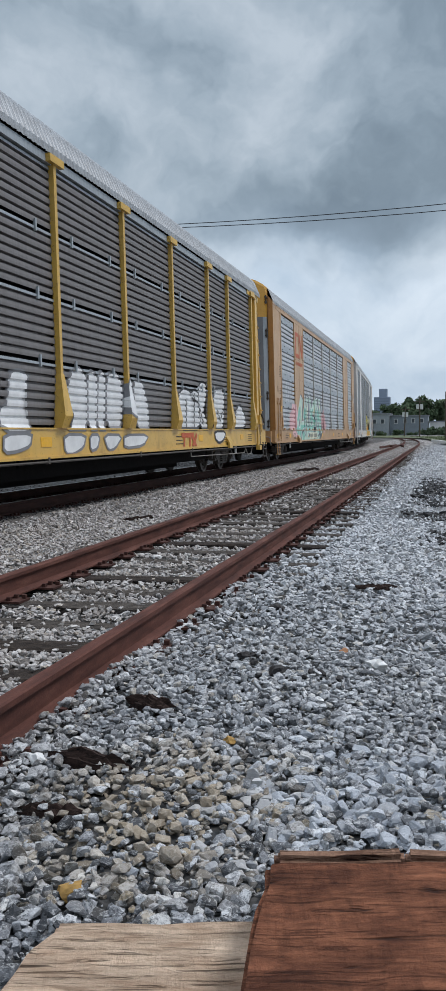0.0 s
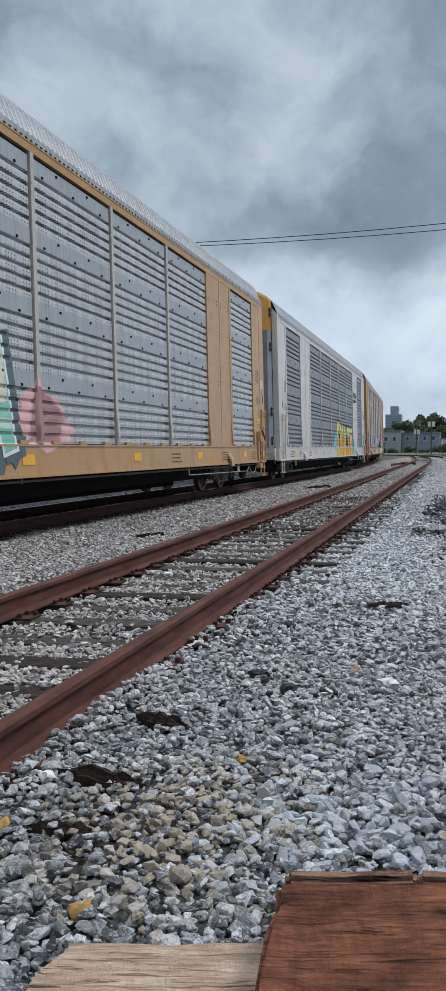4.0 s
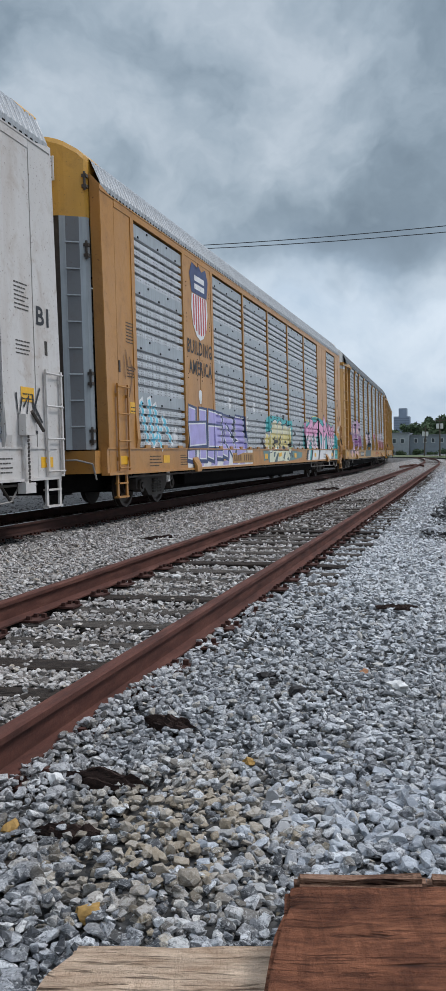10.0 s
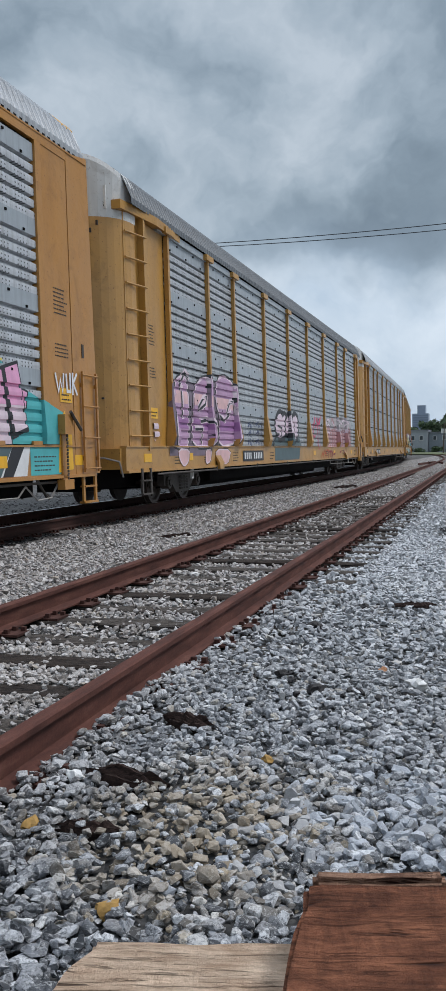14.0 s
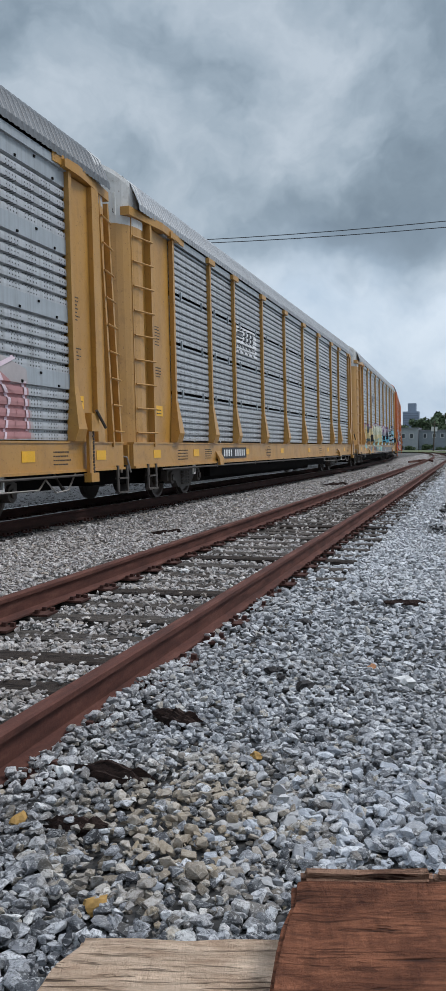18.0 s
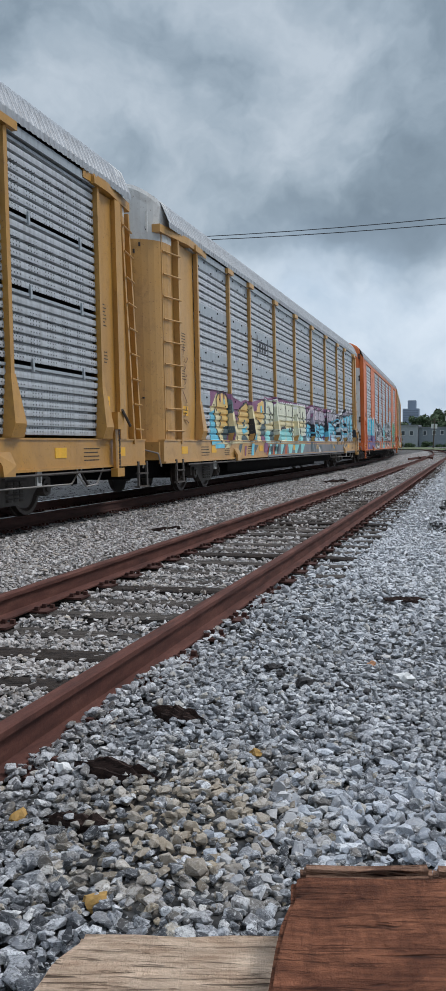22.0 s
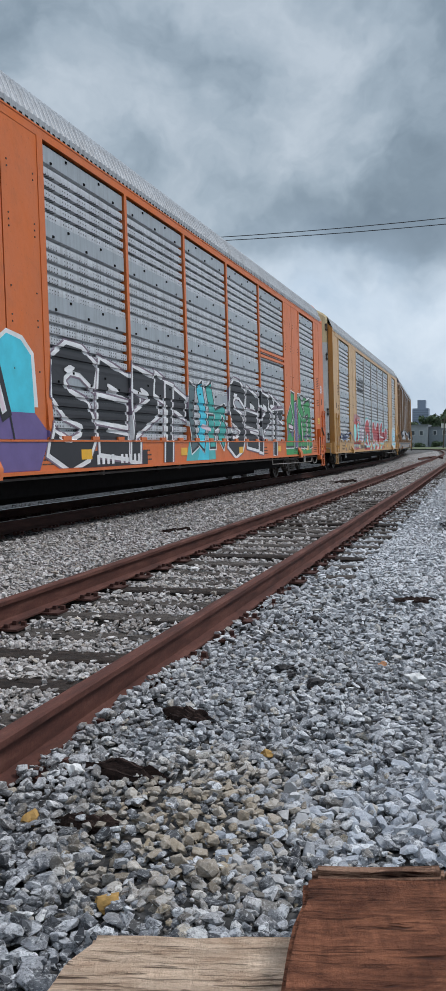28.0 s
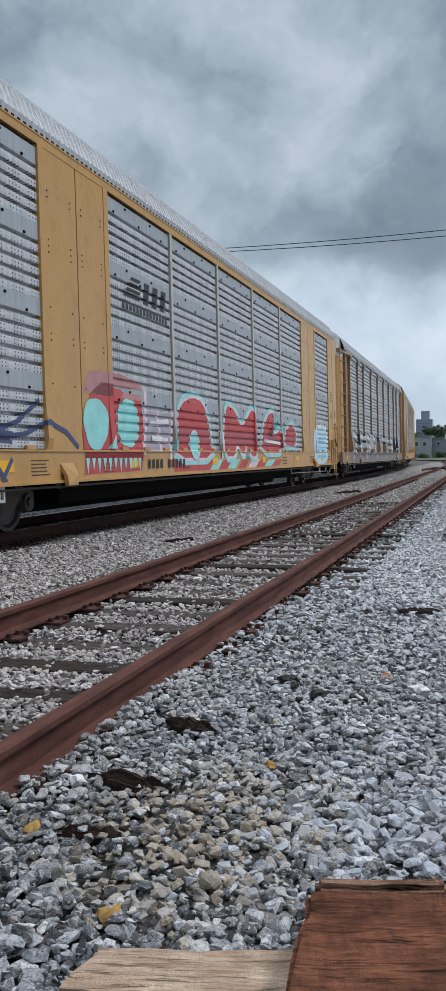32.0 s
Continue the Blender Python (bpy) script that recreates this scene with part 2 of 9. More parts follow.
def wood(name, dark, light, along="x", scale=1.0, rough=0.85, saw=0.0, hairs=0.4, blots=0.75):
    """Sawn timber with grain along one axis, checks, stains and faint saw marks across."""
    m, k, b = material(name, rough)
    b.inputs["Specular IOR Level"].default_value = 0.2
    o = coords(k)
    info = k.add("ShaderNodeObjectInfo").outputs["Random"]
    shift = k.add("ShaderNodeVectorMath", operation="ADD")
    k.put(shift.inputs[0], o)
    comb = k.add("ShaderNodeCombineXYZ")
    k.put(comb.inputs[0], k.math("MULTIPLY", info, 31.0))
    k.put(comb.inputs[1], k.math("MULTIPLY", info, 17.0))
    k.put(shift.inputs[1], comb.outputs[0])
    o = shift.outputs[0]

    def lengthwise(a, c_):
        v = (a, c_, c_) if along == "x" else (c_, a, c_)
        return k.scaled(o, tuple(q * scale for q in v))
    g = k.noise(lengthwise(1.4, 5.0), 3.0, 9, 0.78, 1.8)
    fine = k.noise(lengthwise(5.0, 40.0), 3.0, 5, 0.7, 0.8)
    mid = tuple((a + b_) / 2 for a, b_ in zip(dark, light))
    c = k.ramp(g, (0.25, dark), (0.48, mid), (0.7, light))
    c = k.mix(k.math("MULTIPLY", k.ramp(fine, (0.35, 1.0), (0.6, 0.0)), 0.45), c, tuple(v * 0.5 for v in dark))
    blot = k.noise(lengthwise(2.2, 4.0), 2.0, 7, 0.72, 1.2)
    c = k.mix(k.math("MULTIPLY", k.ramp(blot, (0.48, 0.0), (0.62, 1.0)), blots), c, tuple(v * 0.7 for v in dark))
    streak = k.noise(lengthwise(3.2, 24.0), 1.6, 3, 0.55, 0.9)
    crack = k.ramp(streak, (0.3, 1.0), (0.36, 0.0))
    c = k.mix(k.math("MULTIPLY", crack, 0.9), c, tuple(v * 0.16 for v in dark))
    hair = k.ramp(k.noise(lengthwise(5.0, 75.0), 1.6, 6, 0.7, 0.9), (0.36, 1.0), (0.43, 0.0))
    c = k.mix(k.math("MULTIPLY", hair, hairs), c, tuple(v * 0.3 for v in dark))
    height = k.math("SUBTRACT", k.math("SUBTRACT", k.math("ADD", g, k.math("MULTIPLY", fine, 0.4)), crack), k.math("MULTIPLY", hair, 0.4))
    if saw:
        across = k.noise(lengthwise(15.0, 2.6), 3.0, 6, 0.65, 1.2)
        patch = k.ramp(k.noise(lengthwise(3.0, 3.5), 4.0, 5, 0.65, 0.8), (0.36, 0.0), (0.54, 1.0))
        c = k.mix(k.math("MULTIPLY", k.math("MULTIPLY", k.ramp(across, (0.43, 0.0), (0.6, 1.0)), patch), saw), c, tuple(v * 0.6 for v in dark))
        height = k.math("ADD", height, k.math("MULTIPLY", across, 0.5))
    k.put(b.inputs["Base Color"], c)
    bump(k, b, height, 1.0, 0.014 / scale)
    return m


M = {}
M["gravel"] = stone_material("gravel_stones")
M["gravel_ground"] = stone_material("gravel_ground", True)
M["gravel_far_shade"] = stone_material("shaded_far_gravel_stones", shade=0.9)
M["gravel_pale"] = stone_material("fresh_gravel_stones", pale=True)
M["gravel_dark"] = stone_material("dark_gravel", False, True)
# bed colour carries the train's shade as well as oil
M["gravel_shaded"] = stone_material("shaded_oily_ballast", True, True)
M["rust"] = rusty("rusty_rail_steel")
M["rust_worn"] = plain("worn_rail_top", (0.23, 0.135, 0.11), 0.5, vary=0.35, scale=5.0)
M["rust_oily"] = rusty("oily_rail_steel", 0.55)
M["rust_dark"] = rusty("dark_plate_steel", 0.45)
M["tie"] = wood("old_tie_wood", (0.035, 0.03, 0.027), (0.17, 0.145, 0.125))
M["tie_dark"] = wood("rotten_tie_wood", (0.018, 0.014, 0.013), (0.085, 0.065, 0.052))
M["rotten_wood"] = wood("red_rotten_wood", (0.01, 0.006, 0.005), (0.085, 0.05, 0.04), "x", 3.0, 0.85, 0.0, 0.7)
M["plank_red"] = wood("red_brown_plank", (0.075, 0.023, 0.013), (0.48, 0.19, 0.1), "x", 1.9, 0.9, 0.4, 0.35, 0.5)
M["plank_edge"] = wood("worn_plank_edge", (0.12, 0.05, 0.03), (0.6, 0.36, 0.24), "x", 2.2, 0.9, 0.4)
M["plank_grey"] = wood("pale_plank", (0.46, 0.28, 0.175), (0.92, 0.72, 0.54), "x", 2.0, 0.9, 0.1, 0.8, 0.2)
# black of the running gear, also used as painted shade in gaps
M["black"] = plain("dark_gear_and_gap_shade", (0.01, 0.009, 0.009), 0.9, spec=0.08)
M["steel_dark"] = plain("worn_dark_steel", (0.075, 0.064, 0.056), 0.65, 0.2)
M["wheel"] = plain("wheel_steel", (0.06, 0.045, 0.037), 0.5, 0.4)
M["roof"] = galvanised("roof_sheet", (0.36, 0.375, 0.39), False, 0.4)
M["roof_dark"] = galvanised("dark_roof_sheet", (0.15, 0.16, 0.17), False, 0.4)
M["umber"] = painted_steel("umber_paint", (0.3, 0.16, 0.07))
M["zinc"] = galvanised("zinc_panel", (0.55, 0.57, 0.59))
M["zinc_dull"] = galvanised("dull_zinc_panel", (0.48, 0.5, 0.515))
M["zinc_flat"] = galvanised("zinc_lap_band", (0.38, 0.415, 0.44), False, 0.3)
M["zinc_blue"] = galvanised("blue_grey_zinc_panel", (0.265, 0.285, 0.31), True, 0.4)
M["zinc_blue_flat"] = galvanised("blue_grey_lap_band", (0.23, 0.255, 0.275), False, 0.3)
M["polished"] = plain("polished_rail_top", (0.5, 0.5, 0.5), 0.28, 0.9, 0.1)
M["zinc_brown"] = galvanised("brown_grey_zinc_panel", (0.2, 0.185, 0.18), False, 0.4)
M["yellow"] = painted_steel("faded_yellow_paint", (0.47, 0.235, 0.04), (0.16, 0.08, 0.035), wear=0.5)
M["ochre"] = painted_steel("ochre_paint", (0.45, 0.2, 0.032), (0.15, 0.065, 0.025), wear=0.5)
M["tan"] = painted_steel("tan_paint", (0.47, 0.26, 0.1), (0.17, 0.08, 0.04), wear=0.45)
M["sand"] = painted_steel("sand_yellow_paint", (0.52, 0.28, 0.075))
M["white"] = painted_steel("white_paint", (0.6, 0.57, 0.545), (0.3, 0.2, 0.13), wear=0.6)
M["orange"] = painted_steel("orange_paint", (0.64, 0.135, 0.012), wear=0.25, rough=0.5)
M["grey_door"] = painted_steel("grey_door_paint", (0.13, 0.135, 0.145), wear=0.4)
M["pale_door"] = painted_steel("pale_door_paint", (0.6, 0.6, 0.58), wear=0.5)
M["gold_yellow"] = painted_steel("golden_yellow_paint", (0.66, 0.4, 0.07), (0.16, 0.08, 0.03), wear=0.5)
M["amber"] = painted_steel("amber_paint", (0.62, 0.31, 0.025), (0.16, 0.07, 0.025), wear=0.4)
# darker amber that holds the shade of end-facing corners
M["amber_shaded"] = painted_steel("shaded_amber_paint", (0.42, 0.19, 0.04), (0.1, 0.045, 0.02), wear=0.6)
M["door_amber"] = painted_steel("amber_door_paint", (0.5, 0.26, 0.06), (0.12, 0.055, 0.02), wear=0.55)
M["cream_cap"] = painted_steel("cream_paint", (0.66, 0.52, 0.28), wear=0.4)
M["warm_door"] = painted_steel("warm_grey_door_paint", (0.3, 0.28, 0.25), wear=0.5)
M["bare_post"] = painted_steel("worn_grey_post_paint", (0.5, 0.47, 0.42), (0.2, 0.12, 0.07), wear=0.6)
M["notice_white"] = plain("notice_white", (0.7, 0.7, 0.68), 0.6, vary=0.1)
M["ink"] = plain("stencil_black", (0.05, 0.042, 0.036), 0.7)
M["rod_steel"] = plain("bare_rod_steel", (0.3, 0.28, 0.26), 0.6)
M["reflect_yellow"] = plain("reflective_yellow", (0.8, 0.42, 0.01), 0.4, vary=0.1)

# ---- small mesh tools ----
def box(bm, x0, x1, y0, y1, z0, z1, turn=None):
    vs = [bm.verts.new(Vector(c) if turn is None else turn @ Vector(c)) for c in
          ((x0, y0, z0), (x1, y0, z0), (x1, y1, z0), (x0, y1, z0), (x0, y0, z1), (x1, y0, z1), (x1, y1, z1), (x0, y1, z1))]
    for f in ((0, 3, 2, 1), (4, 5, 6, 7), (0, 1, 5, 4), (1, 2, 6, 5), (2, 3, 7, 6), (3, 0, 4, 7)):
        bm.faces.new([vs[i] for i in f])
    return vs


def slab(bm, outline, n, depth):
    """A closed outline (3D points) pushed along n by depth."""
    a = [bm.verts.new(p) for p in outline]
    b = [bm.verts.new(Vector(p) + Vector(n) * depth) for p in outline]
    bm.faces.new(a[::-1])
    bm.faces.new(b)
    for i in range(len(a)):
        j = (i + 1) % len(a)
        bm.faces.new((a[i], a[j], b[j], b[i]))


def rod(bm, p, q, r, n=8, r2=None):
    p, q = Vector(p), Vector(q)
    m = (q - p).to_track_quat("Z", "Y").to_matrix()
    r2 = r if r2 is None else r2
    rings = [[bm.verts.new(c + m @ Vector((rad * math.cos(2 * math.pi * i / n), rad * math.sin(2 * math.pi * i / n), 0))) for i in range(n)] for c, rad in ((p, r), (q, r2))]
    for i in range(n):
        j = (i + 1) % n
        bm.faces.new((rings[0][i], rings[0][j], rings[1][j], rings[1][i]))
    bm.faces.new(rings[0][::-1])
    bm.faces.new(rings[1])


def lathe_x(bm, cx, cy, cz, profile, n=28):
    """Turned body about an axis along x: profile of (x, radius)."""
    rings = [[bm.verts.new((cx + x, cy + r * math.cos(2 * math.pi * i / n), cz + r * math.sin(2 * math.pi * i / n))) for i in range(n)] for x, r in profile]
    for a, b in zip(rings, rings[1:]):
        for i in range(n):
            j = (i + 1) % n
            bm.faces.new((a[i], a[j], b[j], b[i]))
    bm.faces.new(rings[0][::-1])
    bm.faces.new(rings[-1])


def mesh_of(name, bm, mat):
    bmesh.ops.recalc_face_normals(bm, faces=bm.faces)
    me = bpy.data.meshes.new(name)
    bm.to_mesh(me)
    bm.free()
    me.materials.append(mat)
    return me


def part(name, bm, mat, parent, label=""):
    ob = new(name, bm if isinstance(bm, bpy.types.Mesh) else mesh_of(name, bm, mat))
    ob.parent = parent
    return tagged(ob, label)


def thing(name, label, category, group="", kind="", at=None):
    ob = new(name)
    ob.empty_display_size = 0.2
    if at is not None:
        ob.matrix_world = at
    return tagged(ob, label, category, group, kind)


def boxes(*dims):
    bm = bmesh.new()
    for d in dims:
        box(bm, *d)
    return bm


# ---- the lines of the two tracks ----
GAUGE = 1.435
TRAIN_X, SIDING_X = -7.44, -2.485


class Line:
    """A straight along y that bends to the left at y0 with radius r."""

    def __init__(self, x0, y0, r, heading=0.0):
        self.x0, self.y0, self.r, self.heading = x0, y0, r, heading

    def at(self, s):
        """Place and heading (radians, to the left) at length s, 0 being abreast of the eye."""
        if s <= self.y0:
            return self.x0 - s * math.sin(self.heading), s * math.cos(self.heading), self.heading
        px, py, _ = self.at(self.y0)
        a = (s - self.y0) / self.r
        h = self.heading
        dx, dy = -self.r * (1 - math.cos(a)), self.r * math.sin(a)
        return px + dx * math.cos(h) - dy * math.sin(h), py + dx * math.sin(h) + dy * math.cos(h), h + a

    def off(self, s, side):
        x, y, h = self.at(s)
        return x + side * math.cos(h), y + side * math.sin(h)


TRAIN = Line(TRAIN_X, 40.0, 660.0)
SIDING = Line(SIDING_X + 0.03, 70.0, 950.0, 0.0135)
TIE_FIRST, TIE_STEP = 4.22, 0.611

# ---- ground ----
def ground_height(x, y):
    """Level of the ballast."""
    z = -0.19
    sx = SIDING.at(max(y, -20.0))[0] if y < 200 else -30
    d = x - sx
    if -6 < y < 150:
        z -= (0.055 + 0.03 * min(1.0, max(0.0, (y - 5.0) / 6.0))) * min(1.0, max(0.0, (1.5 - abs(d)) / 0.4)) * min(1.0, max(0.1, (75.0 - y) / 35.0))
    # stones heaped against the web of the near rail
    z += 0.095 * min(1.0, max(0.0, (5.2 - y) / 0.9)) * math.exp(-((d - 0.86) / 0.2) ** 2) * (d > 0.78)
    if d > 1.4:
        z -= 0.07 * min(1.0, (d - 1.4) / 0.9)
    z += 0.10 * math.exp(-((x - 0.45) ** 2 / 0.35 + (y - 2.9) ** 2 / 0.5))
    tx = TRAIN.at(min(max(y, -20.0), 190.0))[0]
    e = x - tx
    if 1.5 < e < 3.3:
        z -= 0.05 * math.sin((e - 1.5) / 1.8 * math.pi)
    if d > 6:
        z += min(0.3, 0.02 * (d - 6))
    z += 0.012 * noise.noise(Vector((x * 1.7, y * 1.7, 0))) + 0.025 * noise.noise(Vector((x * 0.4, y * 0.4, 3)))
    return z


def grid_axis(stops):
    out = []
    for a, b, step in stops:
        n = max(1, round((b - a) / step))
        out += [a + (b - a) * i / n for i in range(n)]
    return out + [stops[-1][1]]


def build_ground():
    xs = grid_axis([(-2500, -200, 400), (-200, -40, 20), (-40, -12, 2), (-12, 4, 0.25), (4, 20, 1), (20, 200, 15), (200, 2500, 400)])
    ys = grid_axis([(-2500, -60, 400), (-60, -4, 4), (-4, 30, 0.25), (30, 120, 1.5), (120, 400, 10), (400, 4500, 600)])
    verts = [(x, y, ground_height(x, y) if -60 < y < 400 and -60 < x < 60 else -0.2) for y in ys for x in xs]
    w = len(xs)
    faces = [(j * w + i, j * w + i + 1, (j + 1) * w + i + 1, (j + 1) * w + i) for j in range(len(ys) - 1) for i in range(w - 1)]
    me = bpy.data.meshes.new("ground")
    me.from_pydata(verts, [], faces)
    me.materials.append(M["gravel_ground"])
    for p in me.polygons:
        p.use_smooth = True
    tagged(new("ground", me), "grey crushed-stone ballast spread beside the tracks", "ground", kind="structure")


build_ground()


# ---- tracks ----
RAIL_PROFILE = [(-0.07, -0.172), (0.07, -0.172), (0.07, -0.16), (0.012, -0.14), (0.010, -0.045), (0.036, -0.034), (0.036, -0.008), (0.028, 0.0),
                (-0.028, 0.0), (-0.036, -0.008), (-0.036, -0.034), (-0.010, -0.045), (-0.012, -0.14), (-0.07, -0.16)]


def rail_mesh(line, side, s0, s1, mat=None):
    ss = grid_axis([(s0, 40, 4.0), (40, s1, 3.0)])
    verts, faces, n = [], [], len(RAIL_PROFILE)
    for s in ss:
        for u, z in RAIL_PROFILE:
            x, y = line.off(s, side + u)
            verts.append((x, y, z))
    for i in range(len(ss) - 1):
        for j in range(n):
            k = (j + 1) % n
            faces.append((i * n + j, i * n + k, (i + 1) * n + k, (i + 1) * n + j))
    faces.append(tuple(range(n))[::-1])
    faces.append(tuple(range((len(ss) - 1) * n, len(ss) * n)))
    me = bpy.data.meshes.new("rail")
    me.from_pydata(verts, [], faces)
    me.materials.append(mat or M["rust"])
    me.materials.append(mat or M["rust_worn"])
    for f in me.polygons:
        f.material_index = 1 if f.normal.z > 0.5 and f.center.z > -0.02 else 0
    return me


def tie_mesh(seed, mat):
    rnd = random.Random(seed)
    bm = bmesh.new()
    n = 7
    rings = []
    for i in range(n):
        x = -1.3 + 2.6 * i / (n - 1)
        w = 0.112 + rnd.uniform(-0.012, 0.006) - (0.02 if i in (0, n - 1) else 0)
        t = rnd.uniform(-0.012, 0.004)
        rings.append([bm.verts.new(p) for p in ((x, -w, -0.17), (x, w, -0.17), (x, w + rnd.uniform(-.01, 0), t - 0.012), (x, w - 0.02, t), (x, -w + 0.02, t + rnd.uniform(-.006, .004)), (x, -w, t - 0.012))])
    for a, b in zip(rings, rings[1:]):
        for i in range(6):
            j = (i + 1) % 6
            bm.faces.new((a[i], a[j], b[j], b[i]))
    bm.faces.new(rings[0][::-1])
    bm.faces.new(rings[-1])
    return mesh_of("tie", bm, mat)


def plate_mesh():
    bm = bmesh.new()
    box(bm, -0.19, 0.19, -0.095, 0.095, 0.0, 0.016)
    for sx in (-0.16, -0.095, 0.095, 0.16):
        for sy in (-0.06, 0.06):
            if (sx > 0) == (sy > 0) or abs(sx) < 0.1:
                box(bm, sx - 0.016, sx + 0.016, sy - 0.014, sy + 0.014, 0.012, 0.045)
    return mesh_of("tie_plate", bm, M["rust_dark"])


CANT = 0.0118


def build_track(line, label, s0, s1, spacing, top, seed, polished=False):
    track = thing("railway_track", label, "railway track", kind="structure")
    for side in (-1, 1):
        rail = part("rail", rail_mesh(line, side * (GAUGE / 2 + 0.036), s0, s1, M["rust_oily"] if polished else None), None, track, "rusty brown steel rail")
        if polished:
            rail.location.z = CANT * side
            bm = bmesh.new()
            pts = [[bm.verts.new((*line.off(s, side * (GAUGE / 2 + 0.036) + u), 0.002)) for u in (-0.027, 0.027)] for s in grid_axis([(s0, 40, 4.0), (40, s1, 3.0)])]
            for a, b in zip(pts, pts[1:]):
                bm.faces.new((a[0], a[1], b[1], b[0]))
            part("running_surface", bm, M["polished"], rail, "polished bright rail top")
    ties = [tie_mesh(i, M["tie_dark"] if i % 3 == 0 or polished else M["tie"]) for i in range(9)]
    plate = plate_mesh()
    rnd = random.Random(seed)
    s = s0 + 0.3
    while s < s1:
        x, y, h = line.at(s + rnd.uniform(-0.03, 0.03))
        ob = part("tie", ties[rnd.randrange(9)], None, track)
        dz = rnd.uniform(-0.025, 0.0)
        ob.matrix_local = pose(x + rnd.uniform(-0.06, 0.06), y, top + dz, 0, 0, math.degrees(h) + rnd.uniform(-1.5, 1.5))
        if s < 45:
            for side in (-1, 1):
                px, py = line.off(s, side * (GAUGE / 2 + 0.036))
                p = part("tie_plate", plate, None, track)
                p.matrix_local = pose(px, py, -0.19, 0, 0, math.degrees(h))
        s += spacing
    return track


build_track(SIDING, "rusty siding track on weathered wooden ties", TIE_FIRST - 17 * TIE_STEP - 0.3, 250.0, TIE_STEP, -0.182, 3)
build_track(TRAIN, "rusty main track under the train", -40.0, 190.0, 0.55, -0.182, 4, True)


# ---- loose stones ----
def stone_shapes(count, seed, points):
    rnd = random.Random(seed)
    shapes = []
    for _ in range(count):
        bm = bmesh.new()
        sx, sy, sz = rnd.uniform(0.9, 1.4), rnd.uniform(0.65, 1.0), rnd.uniform(0.36, 0.75)
        for _ in range(points):
            v = Vector((rnd.uniform(-1, 1), rnd.uniform(-1, 1), rnd.uniform(-1, 1)))
            v /= max(abs(v.x), abs(v.y), abs(v.z)) ** 0.3 * v.length ** 0.7
            v *= rnd.uniform(0.86, 1.08)
            bm.verts.new((v.x * sx, v.y * sy, v.z * sz))
        res = bmesh.ops.convex_hull(bm, input=bm.verts)
        bmesh.ops.delete(bm, geom=[g for g in res["geom_interior"] if isinstance(g, bmesh.types.BMVert)], context="VERTS")
        bmesh.ops.triangulate(bm, faces=bm.faces)
        bm.verts.index_update()
        shapes.append((np.array([v.co[:] for v in bm.verts]), np.array([[v.index for v in f.verts] for f in bm.faces])))
        bm.free()
    return shapes


def scatter(name, label, spots, shapes, seed, mat=None, tumbled=0.25):
    """spots: array of x, y, z, radius. All stones in one mesh."""
    rng = np.random.default_rng(seed)
    V, F, base = [], [], 0
    pick = rng.integers(0, len(shapes), len(spots))
    for i, (sv, sf) in enumerate(shapes):
        sel = spots[pick == i]
        n = len(sel)
        if not n:
            continue
        yaw, way = rng.uniform(0, 2 * np.pi, n), rng.uniform(0, 2 * np.pi, n)
        tip = np.where(rng.uniform(0, 1, n) < tumbled, rng.uniform(0, np.pi, n), np.abs(rng.normal(0, 0.38, n)))
        cy, sy, ct, st = np.cos(yaw / 2), np.sin(yaw / 2), np.cos(tip / 2), np.sin(tip / 2)
        # a turn about z, then a tip about a level axis
        q = np.stack([ct * cy, st * (np.cos(way) * cy + np.sin(way) * sy), st * (np.sin(way) * cy - np.cos(way) * sy), ct * sy], 1)
        w, x, y, z = q.T
        R = np.stack([1 - 2 * (y * y + z * z), 2 * (x * y - z * w), 2 * (x * z + y * w), 2 * (x * y + z * w), 1 - 2 * (x * x + z * z), 2 * (y * z - x * w),
                      2 * (x * z - y * w), 2 * (y * z + x * w), 1 - 2 * (x * x + y * y)], 1).reshape(n, 3, 3)
        v = np.einsum("nij,vj->nvi", R, sv) * sel[:, 3][:, None, None] + sel[:, None, :3]
        f = sf[None] + (np.arange(n) * len(sv))[:, None, None] + base
        V.append(v.reshape(-1, 3))
        F.append(f.reshape(-1, 3))
        base += n * len(sv)
    V, F = np.concatenate(V), np.concatenate(F)
    me = bpy.data.meshes.new(name)
    me.vertices.add(len(V))
    me.vertices.foreach_set("co", V.ravel())
    me.loops.add(F.size)
    me.loops.foreach_set("vertex_index", F.ravel().astype(np.int32))
    me.polygons.add(len(F))
    me.polygons.foreach_set("loop_start", np.arange(0, F.size, 3, dtype=np.int32))
    me.polygons.foreach_set("use_smooth", np.zeros(len(F), dtype=bool))
    me.update(calc_edges=True)
    me.materials.append(mat or M["gravel"])
    return tagged(new(name, me), label, "gravel", kind="stuff")


def tie_phase(y):
    """Distance along the siding from the middle of the nearest tie."""
    return (y - TIE_FIRST + TIE_STEP / 2) % TIE_STEP - TIE_STEP / 2


